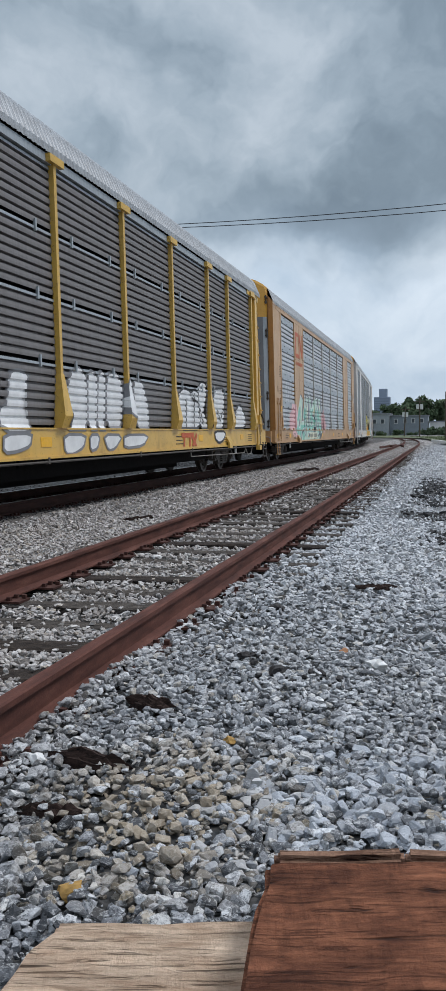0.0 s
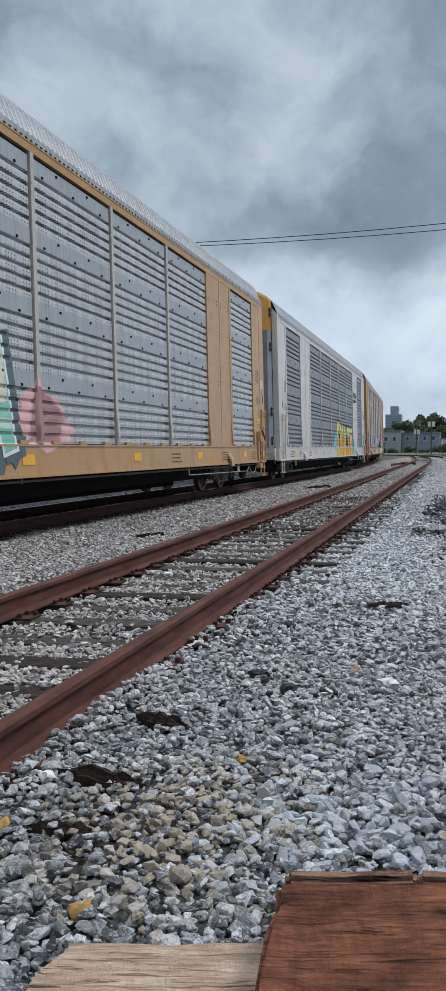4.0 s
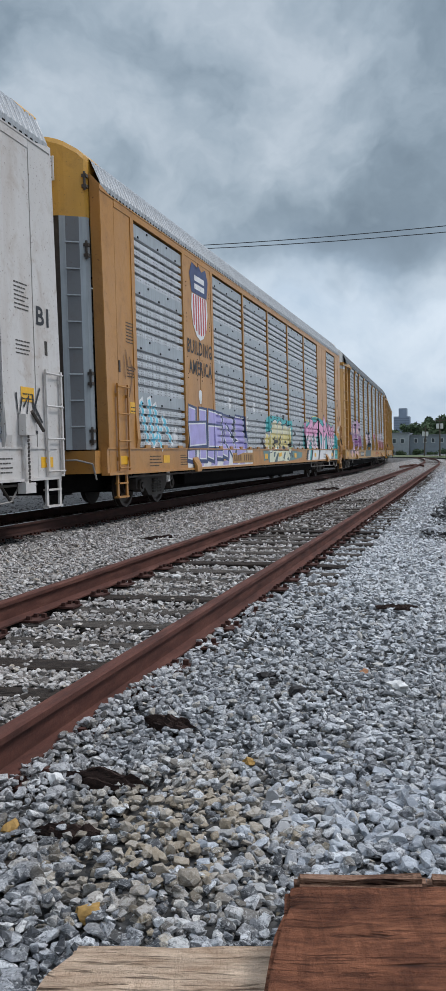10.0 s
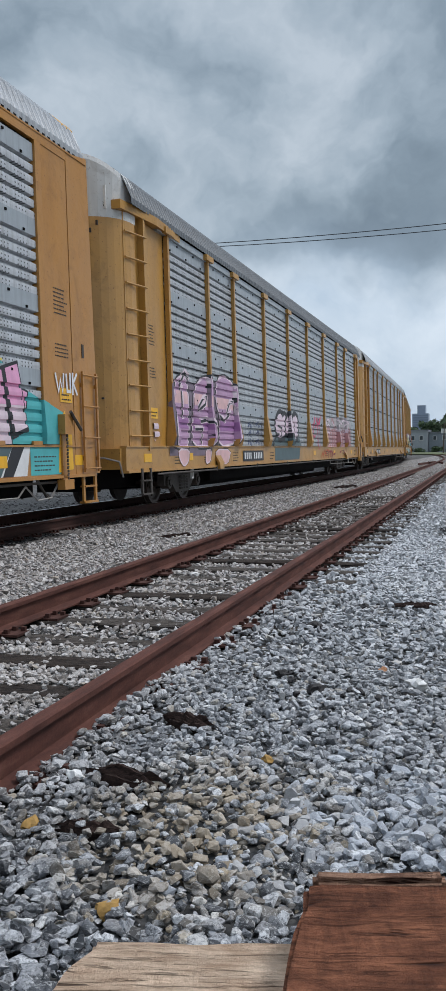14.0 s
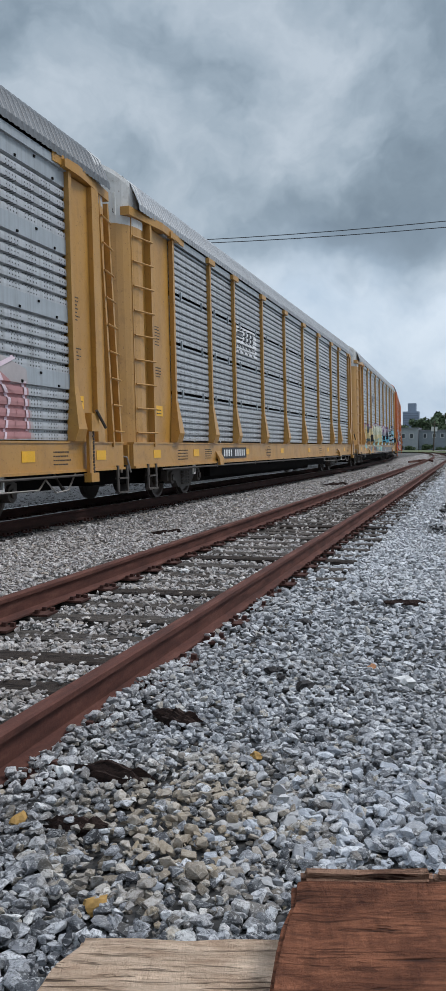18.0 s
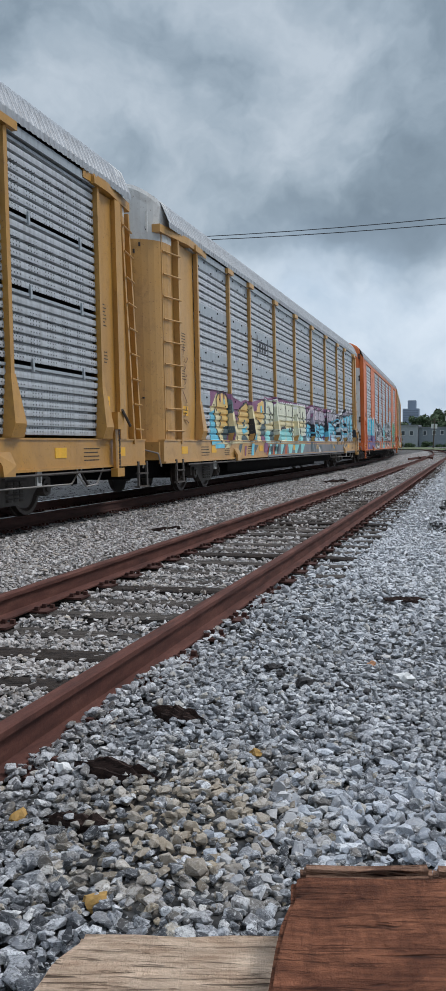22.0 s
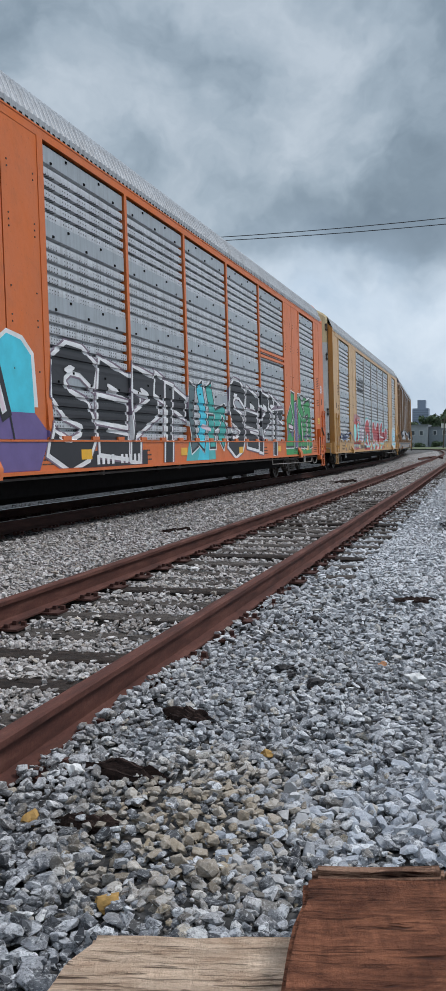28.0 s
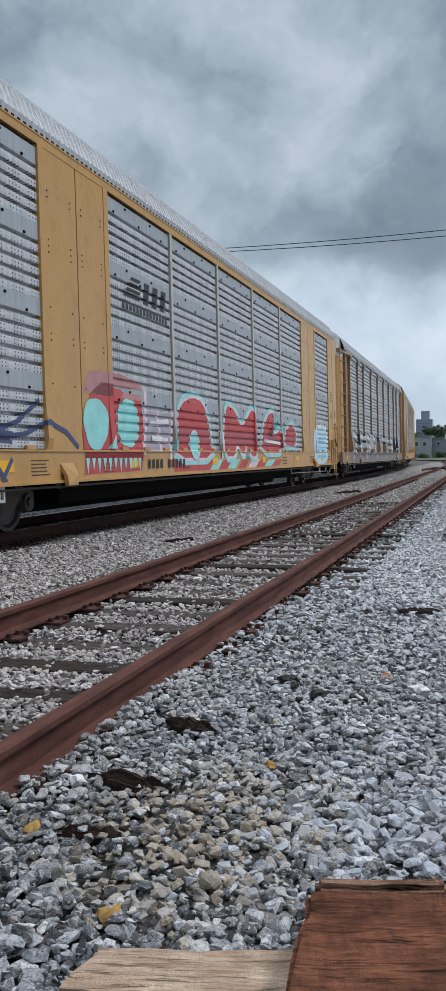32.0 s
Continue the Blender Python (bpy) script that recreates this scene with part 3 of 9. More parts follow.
def gravel_spots(rng, y0, y1, per, r0, r1, lift=0.5, left=0.64, right=0.03):
    """Stones in the wedge of ground that lies before the timbers, kept off the rails and, for the most part, off the ties."""
    out = []
    n = int((left + right) * (y1 * y1 - y0 * y0) / 2 * per + 1.4 * (y1 - y0) * per)
    ys = np.sqrt(rng.uniform(y0 * y0, y1 * y1, n))
    us, rs, ls, ps = rng.uniform(0, 1, n), r0 + (r1 - r0) * rng.uniform(0, 1, n) ** 1.6, rng.uniform(0, 1, n), rng.uniform(0, 1, n)
    for y, u, r, l, p in zip(ys, us, rs, ls, ps):
        x0, x1 = -left * y - 0.4, right * y + 1.0
        x = x0 + (x1 - x0) * u
        e = x - TRAIN.at(y)[0]
        if e < 1.0 or (e < 1.34 and abs((y + 39.7 + 0.275) % 0.55 - 0.275) < 0.15):
            continue
        d = x - SIDING.at(y)[0]
        if abs(abs(d) - 0.753) < 0.05 + r * 0.8:
            continue
        z = ground_height(x, y)
        if abs(d) < 1.36:
            over = abs(tie_phase(y)) < 0.13
            bare = min(1.0, max(0.0, (y - 5.0) / 7.0))
            if over and (abs(d) < 0.72 or y > 7.5) and p < 0.78 + 0.16 * bare:
                continue
            z = -0.224 - 0.028 * bare + 0.012 * (y > 14.0) if abs(d) < 0.72 or y > 7.5 else max(z, -0.2)
        if e < 1.42:
            z = -0.24
        out.append((x, y, z + r * (l * lift - 0.05), r))
    return np.array(out)


def build_gravel():
    rng = np.random.default_rng(5)
    fine = stone_shapes(44, 1, 19)
    near = [gravel_spots(rng, 1.5, 5.2, 420, 0.006, 0.012, 1.6), gravel_spots(rng, 1.5, 5.2, 1550, 0.011, 0.0245, 1.9), gravel_spots(rng, 1.5, 5.2, 130, 0.023, 0.034, 1.1), gravel_spots(rng, 1.5, 2.5, 260, 0.024, 0.037, 1.3)]
    n = 430
    a, b, c = rng.normal(-0.3, 0.28, n), rng.normal(3.05, 0.32, n), rng.uniform(0.02, 0.037, n)
    heap = np.array([(x, y, ground_height(x, y) + r * rng.uniform(0.1, 1.0), r) for x, y, r in zip(a, b, c) if y < 3.9 and x > -0.95])
    scatter("gravel", "angular grey crushed stones lying loose on the ground", np.concatenate(near), fine, 8)
    scatter("gravel", "heap of large fresh pale blue-grey crushed stones", heap, fine, 18, M["gravel_pale"])
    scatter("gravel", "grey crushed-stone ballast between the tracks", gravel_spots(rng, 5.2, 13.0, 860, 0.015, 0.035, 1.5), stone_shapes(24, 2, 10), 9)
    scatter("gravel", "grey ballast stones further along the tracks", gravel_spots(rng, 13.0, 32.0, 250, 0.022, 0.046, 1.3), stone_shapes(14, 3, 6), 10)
    n = 64000
    a, b, c = rng.uniform(-5.9, 4.5, n), rng.uniform(-7.0, 12.0, n), rng.uniform(0.024, 0.04, n)
    round_about = []
    for x, y, r in zip(a, b, c):
        d = x - SIDING.at(y)[0]
        inside = y > 1.5 and -0.64 * y - 0.4 < x < 0.03 * y + 1.0
        if inside or abs(abs(d) - 0.753) < 0.05 + r:
            continue
        z = ground_height(x, y)
        if abs(d) < 1.36:
            if abs(tie_phase(y)) < 0.14 and rng.random() < 0.7:
                continue
            z = -0.23
        round_about.append((x, y, z + r * rng.uniform(0.1, 0.8), r))
    scatter("gravel", "grey crushed-stone ballast round the siding", np.array(round_about), stone_shapes(12, 7, 7), 14)
    # far-side stones use the darkened mix for shade seen beneath the cars
    n = 26000
    b = 6.0 + 74.0 * rng.uniform(0, 1, n) ** 1.5
    a, c = rng.uniform(-6.0, -1.55, n), rng.uniform(0.02, 0.04, n)
    far_side = np.array([(TRAIN.off(y, u)[0], y, -0.215 + r * rng.uniform(0.2, 0.8), r) for u, y, r in zip(a, b, c)])
    scatter("gravel", "grey ballast beyond the train", far_side, stone_shapes(10, 4, 7), 12, M["gravel_far_shade"])
    n = 15000
    b, a, c = rng.uniform(31.0, 64.0, n), rng.uniform(1.7, 5.6, n), rng.uniform(0.03, 0.06, n)
    strip = []
    for u, y, r in zip(a, b, c):
        x = TRAIN.off(y, u)[0]
        if x < SIDING.at(y)[0] - 0.85:
            strip.append((x, y, ground_height(x, y) + r * rng.uniform(0.1, 1.0), r))
    scatter("gravel", "grey ballast stones where the tracks bend away", np.array(strip), stone_shapes(10, 9, 6), 15)
    # stones under the cars' edge, blackened to stand for shade there
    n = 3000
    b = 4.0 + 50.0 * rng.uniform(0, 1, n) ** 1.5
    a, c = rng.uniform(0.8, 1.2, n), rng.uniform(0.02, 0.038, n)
    shaded_stones = np.array([(TRAIN.off(y, u)[0], y, -0.2 + r * rng.uniform(0.1, 0.6), r) for u, y, r in zip(a, b, c)])
    scatter("gravel", "stones along the main track, painted black for shade and oil", shaded_stones, stone_shapes(10, 4, 7), 13, M["gravel_dark"])
    n = 16000
    b, a, c = 31.0 + 50.0 * rng.uniform(0, 1, n) ** 1.5, rng.uniform(0.85, 5.5, n), rng.uniform(0.03, 0.06, n)
    beside = np.array([(x, y, ground_height(x, y) + r * rng.uniform(0.0, 0.8), r) for x, y, r in ((SIDING.off(y, u)[0], y, r) for u, y, r in zip(a, b, c))])
    scatter("gravel", "grey ballast beside the far bend of the siding", beside, stone_shapes(8, 11, 6), 17)
    n = 8000
    b, a, c = rng.uniform(24.0, 80.0, n), rng.uniform(-0.7, 0.7, n), rng.uniform(0.03, 0.05, n)
    between = np.array([(SIDING.off(y, u)[0], y, -0.225 + r * rng.uniform(0.1, 0.8) + 0.03 * min(1.0, max(0.0, (y - 40.0) / 30.0)), r) for u, y, r in zip(a, b, c)])
    scatter("gravel", "pale ballast between the far rails of the siding", between, stone_shapes(8, 10, 6), 16)
    n = 4200
    a, b, c = rng.uniform(-0.75, 1.6, n), rng.uniform(10.2, 25.0, n), rng.uniform(0.02, 0.07, n)
    dark = np.array([(x, y, ground_height(x, y) + 0.09 * max(0, noise.noise(Vector((x * 1.2, y * 0.6, 7))) + 0.35) * rng.uniform(0.3, 1), r) for x, y, r in zip(a, b, c)
                     if noise.noise(Vector((x * 1.1, y * 0.5, 7))) > -0.6 + 0.7 * max(0, -x)])
    scatter("gravel", "heap of black coal-like stones beside the siding", dark, stone_shapes(10, 6, 9), 11, M["gravel_dark"])


build_gravel()


def lump(name, label, category, x, y, r, mat, seed, flat=0.7, z=None):
    rnd = random.Random(seed)
    bm = bmesh.new()
    bmesh.ops.create_icosphere(bm, subdivisions=2, radius=1.0)
    for v in bm.verts:
        q = v.co * 1.6 + Vector((seed * 3.1, 0, 0))
        v.co *= r * (0.85 + 0.5 * noise.noise(q) + 0.25 * noise.noise(q * 2.3))
        v.co = (v.co.x * 1.15, v.co.y * 0.9, v.co.z * flat)
    ob = new(name, mesh_of(name, bm, mat))
    ob.location = (x, y, ground_height(x, y) + r * flat * 0.5 + 0.022 if z is None else z)
    ob.rotation_euler = (rnd.uniform(-.3, .3), rnd.uniform(-.3, .3), rnd.uniform(0, 6))
    return tagged(ob, label, category)


def splinter(x0, y0, x1, y1, w, h, label, seed):
    """A split end of an old tie among the stones."""
    rnd = random.Random(seed)
    a, b = Vector((x0, y0, ground_height(x0, y0) + 0.045)), Vector((x1, y1, ground_height(x1, y1) + 0.038))
    n = 12
    bm = bmesh.new()
    rings = []
    line = [(-1, -0.3), (-1.05, 0.3), (-0.8, 0.7), (-0.62, 0.5), (-0.5, 0.86), (-0.2, 0.62), (-0.05, 0.95), (0.2, 1.0), (0.3, 0.7), (0.55, 0.8), (0.75, 0.45), (1, 0.5), (1.05, 0.2), (1, -0.3)]
    ragged = [rnd.uniform(-0.16, 0.16) * (b - a).length for _ in line]
    m = len(line)
    for i in range(n):
        c = a.lerp(b, i / (n - 1))
        q = (b - a).normalized().cross(Vector((0, 0, 1)))
        k = min(1.0, 0.55 + 2.2 * min(i, n - 1 - i) / (n - 1))
        s = max(0.0, abs(2 * i / (n - 1) - 1) - 0.5) * 2
        way = (b - a).normalized()
        ww, hh = w * k * rnd.uniform(0.8, 1.1), h * k * rnd.uniform(0.75, 1.15)
        rings.append([bm.verts.new(c + q * u * ww + way * g * s + Vector((0, 0, v * hh + rnd.uniform(-0.004, 0.004)))) for (u, v), g in zip(line, ragged)])
    for r, t in zip(rings, rings[1:]):
        for i in range(m):
            j = (i + 1) % m
            bm.faces.new((r[i], r[j], t[j], t[i]))
    bm.faces.new(rings[0][::-1])
    bm.faces.new(rings[-1])
    tagged(new("wood_splinter", mesh_of("wood_splinter", bm, M["rotten_wood"])), label, "wood")


M["ochre_stone"] = plain("ochre_stone", (0.33, 0.19, 0.05), 0.8, vary=0.3, scale=40)
M["white_stone"] = plain("white_stone", (0.68, 0.67, 0.65), 0.8, vary=0.15, scale=40)
M["black_lump"] = plain("black_lump", (0.025, 0.022, 0.022), 0.75, vary=0.4, scale=30)
M["orange_stone"] = plain("orange_stone", (0.36, 0.17, 0.08), 0.8, vary=0.3, scale=40)
splinter(-1.45, 3.08, -1.17, 3.03, 0.042, 0.062, "dark rotten piece of wood half buried in gravel", 1)
splinter(-1.37, 2.62, -1.18, 2.63, 0.035, 0.042, "dark split piece of tie among grey stones", 2)
splinter(-1.42, 3.79, -1.2, 3.74, 0.045, 0.06, "short dark splinter of old tie wood", 3)
splinter(-0.7, 7.06, -0.45, 7.25, 0.03, 0.035, "dark splinter of wood on the gravel", 4)
for i in range(26):
    rnd_ = random.Random(900 + i)
    cx, cy = ((-1.2, 6.12), (-1.1, 4.72), (-0.87, 4.48), (-0.95, 6.9))[i % 4]
    lump("stone", "small black coal-like shard on the gravel", "stone", cx + rnd_.gauss(0, 0.1), cy + rnd_.gauss(0, 0.12), rnd_.uniform(0.012, 0.03), M["black_lump"], 900 + i)
splinter(-4.55, 12.1, -4.15, 12.25, 0.035, 0.04, "dark piece of wood between the tracks", 5)
splinter(-4.9, 29.0, -4.3, 29.3, 0.1, 0.1, "dark piece of wood between the tracks", 6)
for i, (nm, x, y, r) in enumerate((("ochre", -0.86, 3.42, 0.028), ("ochre", -0.99, 2.15, 0.037), ("ochre", -1.47, 2.6, 0.034), ("orange", -0.59, 5.03, 0.035), ("orange", -1.33, 4.02, 0.022), ("white", -0.39, 4.8, 0.06), ("white", -2.95, 8.7, 0.06),
                                ("white", -1.52, 3.02, 0.035), ("white", -1.19, 2.42, 0.036), ("black", -1.2, 6.12, 0.055), ("black", -1.1, 4.72, 0.04), ("black", -0.87, 4.48, 0.05), ("black", -0.95, 6.9, 0.05), ("white", -6.1, 9.4, 0.06))):
    lump("stone", {"ochre": "ochre-yellow stone among grey ballast", "orange": "reddish-orange stone among grey ballast", "white": "pale white stone on the grey ballast", "black": "black coal-like lump on the grey gravel"}[nm],
         "stone", x, y, r, M[nm + "_stone"] if nm != "black" else M["black_lump"], 40 + i)


def shaded_bed():
    """Ballast between the rails of the train's track; the train's shade and oil darken its colour."""
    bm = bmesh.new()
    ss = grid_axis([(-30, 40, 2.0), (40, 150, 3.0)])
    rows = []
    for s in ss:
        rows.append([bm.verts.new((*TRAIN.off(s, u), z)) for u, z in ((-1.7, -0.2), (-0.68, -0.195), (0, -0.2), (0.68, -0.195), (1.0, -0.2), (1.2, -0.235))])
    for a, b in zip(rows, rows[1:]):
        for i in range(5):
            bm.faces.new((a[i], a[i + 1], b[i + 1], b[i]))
    tagged(new("ballast_bed", mesh_of("ballast_bed", bm, M["gravel_shaded"])), "ballast under the train, painted dark for its shade and oil", "ballast", kind="structure")


shaded_bed()

# ---- the covered car carriers ----
SIDE = 1.6


def tier_profile(z0, z1, tiers, slots):
    """Outline of the ribbed side sheets: (outward, z, kind), kind 1 for the plain lap bands."""
    pts = []
    h = (z1 - z0) / tiers
    for t in range(tiers):
        b = z0 + t * h + (0.03 if slots else 0.0)
        top = z0 + (t + 1) * h - (0.03 if slots else 0.0)
        ribs, flat = (7, 0.04) if slots else (5, 0.23)
        pitch = (top - b - flat) / ribs
        for r in range(ribs):
            a = b + r * pitch
            pts += [(0.0, a, 0), (0.004, a + pitch * 0.3, 0), (0.0, a + pitch * 0.64, 0), (-0.075, a + pitch * 0.68, 0), (-0.075, a + pitch * 0.95, 0)]
        pts += [(0.006, top - flat, 1), (0.006, top, 1)]
        if slots and t < tiers - 1:
            pts += [(-0.12, top + 0.002, 2), (-0.12, top + 0.058, 2)]
    return pts


PROFILES = {("A", False): tier_profile(1.16, 5.2, 4, False), ("B", False): tier_profile(1.16, 5.14, 4, False), ("B", True): tier_profile(1.16, 5.14, 4, True)}
EDGES = {"A": [-12.2, -9.3, -7.25, -4.35, -1.45, 1.45, 4.35, 7.25, 9.3, 11.78], "B": [-11.72, -9.25, -7.25, -4.35, -1.45, 1.45, 4.35, 7.25, 9.25, 12.1]}
EAVE = {"A": 5.38, "B": 5.27}
HALF = {"A": 13.62, "B": 13.6}
# outer sheet, groove and corner of a flush car, at its two ends
ENDS = {1: (11.86, 12.6, 13.3), -1: (12.28, 13.0, 13.58)}
# plan of the bowed end, from the corner to the middle, for an end whose corner stands at 13.58
BOW = {"A": [(1.42, 13.58), (1.385, 13.66), (1.3, 13.72), (1.117, 13.85), (1.03, 13.9), (0.9, 13.96), (0.5, 14.05), (0.0, 14.08)],
       "B": [(1.5 * max(0.0, math.cos(math.pi * i / 22)) ** 0.6, 13.15 + 0.92 * math.sin(math.pi * i / 22) ** 0.85) for i in range(12)]}
mesh_cache = {}


def profile_at(pts, z):
    for (a, za, _), (b, zb, _) in zip(pts, pts[1:]):
        if za <= z <= zb:
            return a + (b - a) * ((z - za) / max(1e-6, zb - za))
    return 0.0


def ribbed(width, kind, slots, mats):
    key = ("ribbed", round(width, 3), kind, slots, mats[0].name)
    if key not in mesh_cache:
        bm = bmesh.new()
        pts = PROFILES[(kind, slots)]
        a = [bm.verts.new((u, -width / 2, z)) for u, z, _ in pts]
        b = [bm.verts.new((u, width / 2, z)) for u, z, _ in pts]
        for i in range(len(a) - 1):
            f = bm.faces.new((a[i], b[i], b[i + 1], a[i + 1]))
            # slot recesses go black, their shade put into the colour
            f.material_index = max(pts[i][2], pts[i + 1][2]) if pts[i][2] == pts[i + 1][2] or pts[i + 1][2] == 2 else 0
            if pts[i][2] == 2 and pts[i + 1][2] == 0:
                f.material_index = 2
        n0 = len(bm.faces)
        bands = [z for u, z, k in pts if k == 1][::2]
        if slots:
            for z in bands[:3]:
                for y in (-width * 0.27, width * 0.3):
                    box(bm, -0.01, 0.03, y - 0.022, y + 0.022, z - 0.03, z + 0.15)
            lit = len(bm.faces)
        else:
            for z in bands:
                for i, y in enumerate((-0.4, -0.23, -0.02, 0.17, 0.36)):
                    box(bm, 0.0, 0.022, y * width - 0.02, y * width + 0.02, z + 0.012 + 0.15 * (i % 2), z + 0.045 + 0.15 * (i % 2))
            lit = 0
        bm.faces.ensure_lookup_table()
        for f in bm.faces[n0:]:
            f.material_index = 1 if lit else 2
        me = mesh_of("side_panel", bm, mats[0])
        me.materials.append(mats[1])
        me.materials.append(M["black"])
        mesh_cache[key] = me
    return mesh_cache[key]


def roof_line(e):
    t = e - 5.38
    return [(1.6, e), (1.59, e + 0.12), (1.44, 5.86 + t), (1.3, 6.0 + t), (1.08, 6.12 + t), (0.7, 6.2 + t), (0.0, 6.24 + t)]


def roof_mesh(y0, y1, e, mat):
    key = ("roof", y0, y1, e, mat.name)
    if key not in mesh_cache:
        prof = roof_line(e) + [(-x, z) for x, z in roof_line(e)[-2::-1]]
        n = int((y1 - y0) / 0.15)
        bm = bmesh.new()
        rows = []
        for i in range(n):
            y = y0 + (y1 - y0) * i / n
            w = (y1 - y0) / n
            for f, d in ((0.0, 0.006), (0.3, 0.006), (0.42, -0.009), (0.88, -0.009)):
                rows.append([bm.verts.new((x + (1 if x > 0 else -1) * (d if 0.5 < abs(x) < 1.5 else 0.014 if abs(x) > 1.5 and d > 0 else 0.0), y + w * f, z + d * (abs(x) < 1.5))) for x, z in prof])
        rows.append([bm.verts.new((x, y1, z)) for x, z in prof])
        for a, b in zip(rows, rows[1:]):
            for i in range(len(prof) - 1):
                bm.faces.new((a[i], a[i + 1], b[i + 1], b[i]))
        mesh_cache[key] = mesh_of("roof", bm, mat)
    return mesh_cache[key]


def roof_height(x, e):
    line = roof_line(e)[::-1]
    return float(np.interp(abs(x), [q[0] for q in line], [q[1] for q in line]))


def bow_points(kind, dy):
    half = [(x, y + dy) for x, y in BOW[kind]]
    return half + [(-x, y) for x, y in half[-2::-1]]


def end_cap_mesh(kind, e5, z0, dy, mat):
    """The bowed sheet over the end doors, with its rim on top that meets the roof."""
    bm = bmesh.new()
    pts = bow_points(kind, dy)
    cols = [[bm.verts.new(q) for q in ((x, y, z0), (x, y, roof_height(x, e5) - 0.05), (x, y - 0.03, roof_height(x, e5) + 0.03), (x, 13.1 + dy, roof_height(x, e5) + 0.034), (x, 13.1 + dy, z0))] for x, y in pts]
    for a, b in zip(cols, cols[1:]):
        for i in range(5):
            j = (i + 1) % 5
            bm.faces.new((a[i], a[j], b[j], b[i]))
    for c in (cols[0], cols[-1]):
        bm.faces.new(c)
    return mesh_of("end_cap", bm, mat)


def bow_leaf_mesh(name, pts, z0, z1, mat, depth=0.05):
    """An upright leaf that follows points of the plan, thick towards the car's middle."""
    bm = bmesh.new()
    slab(bm, [(x, y, z0) for x, y in pts] + [(x - 0.02, y - depth, z0) for x, y in pts[::-1]], (0, 0, 1), z1 - z0)
    return mesh_of(name, bm, mat)


def cached(key, make):
    if key not in mesh_cache:
        mesh_cache[key] = make()
    return mesh_cache[key]


def wheelset_mesh():
    bm = bmesh.new()
    for s in (-1, 1):
        prof = [(-0.07, 0.0), (-0.07, 0.33), (-0.06, 0.4), (-0.055, 0.445), (-0.03, 0.445), (-0.025, 0.42), (0.06, 0.415), (0.06, 0.36), (0.02, 0.32), (0.0, 0.15), (0.06, 0.14), (0.06, 0.0)]
        lathe_x(bm, s * 0.76, 0, 0, [(s * a, r) for a, r in prof], 26)
        for i in range(5):
            ang = 2 * math.pi * i / 5
            rod(bm, (s * 0.76, 0.24 * math.cos(ang), 0.24 * math.sin(ang)), (s * 0.80, 0.24 * math.cos(ang), 0.24 * math.sin(ang)), 0.035, 6)
    rod(bm, (-1.02, 0, 0), (1.02, 0, 0), 0.08, 12)
    return mesh_of("wheelset", bm, M["wheel"])


def truck_side_mesh():
    bm = bmesh.new()
    out = [(-1.1, 0.36), (-1.1, 0.56), (-0.75, 0.66), (-0.3, 0.74), (0.3, 0.74), (0.75, 0.66), (1.1, 0.56), (1.1, 0.36), (0.85, 0.34), (0.72, 0.46), (0.4, 0.2), (-0.4, 0.2), (-0.72, 0.46), (-0.85, 0.34)]
    slab(bm, [(0.98, y, z) for y, z in out], (1, 0, 0), 0.14)
    for y in (-0.16, 0.0, 0.16):
        for i in range(5):
            rod(bm, (1.13, y, 0.26 + i * 0.06), (1.13, y, 0.3 + i * 0.06), 0.065, 9)
    for y in (-0.89, 0.89):
        rod(bm, (1.0, y, 0.42), (1.17, y, 0.42), 0.13, 12)
        rod(bm, (1.17, y, 0.42), (1.2, y, 0.42), 0.07, 8)
    return mesh_of("side_frame", bm, M["steel_dark"])


def coupler_mesh():
    bm = bmesh.new()
    box(bm, -0.08, 0.08, 13.0, 14.0, 0.72, 0.92)
    box(bm, -0.16, 0.13, 13.95, 14.28, 0.68, 0.98)
    box(bm, 0.05, 0.16, 14.2, 14.34, 0.7, 0.96)
    return mesh_of("coupler", bm, M["steel_dark"])


def hose_mesh():
    bm = bmesh.new()
    pts = [(0.35, 13.6, 0.75), (0.37, 13.8, 0.5), (0.36, 14.0, 0.34), (0.3, 14.2, 0.3), (0.22, 14.3, 0.36)]
    for a, b in zip(pts, pts[1:]):
        rod(bm, a, b, 0.025, 6)
    return mesh_of("air_hose", bm, M["ink"])


def ladder_mesh(mat, y, z0, z1, rung, w=0.42, x=SIDE + 0.05):
    bm = bmesh.new()
    for e in (-w / 2, w / 2):
        box(bm, x - 0.012, x + 0.018, y + e - 0.022, y + e + 0.022, z0, z1)
    n = int((z1 - z0) / rung)
    for i in range(n + 1):
        z = z0 + 0.05 + i * (z1 - z0 - 0.1) / n
        rod(bm, (x + 0.02, y - w / 2 - 0.03, z), (x + 0.02, y + w / 2 + 0.03, z), 0.014, 6)
    for z in (z0 + 0.2, z1 - 0.2):
        for e in (-w / 2, w / 2):
            box(bm, x - 0.07, x - 0.01, y + e - 0.015, y + e + 0.015, z - 0.03, z + 0.03)
    return mesh_of("ladder", bm, mat)


def step_mesh(mat, y):
    """Sill step hung under the corner."""
    bm = bmesh.new()
    for e in (-0.2, 0.2):
        box(bm, SIDE - 0.02, SIDE + 0.01, y + e - 0.03, y + e + 0.03, 0.3, 0.75)
    box(bm, SIDE - 0.06, SIDE + 0.03, y - 0.23, y + 0.23, 0.28, 0.31)
    box(bm, SIDE - 0.06, SIDE + 0.03, y - 0.2, y + 0.2, 0.52, 0.545)
    return mesh_of("sill_step", bm, mat)


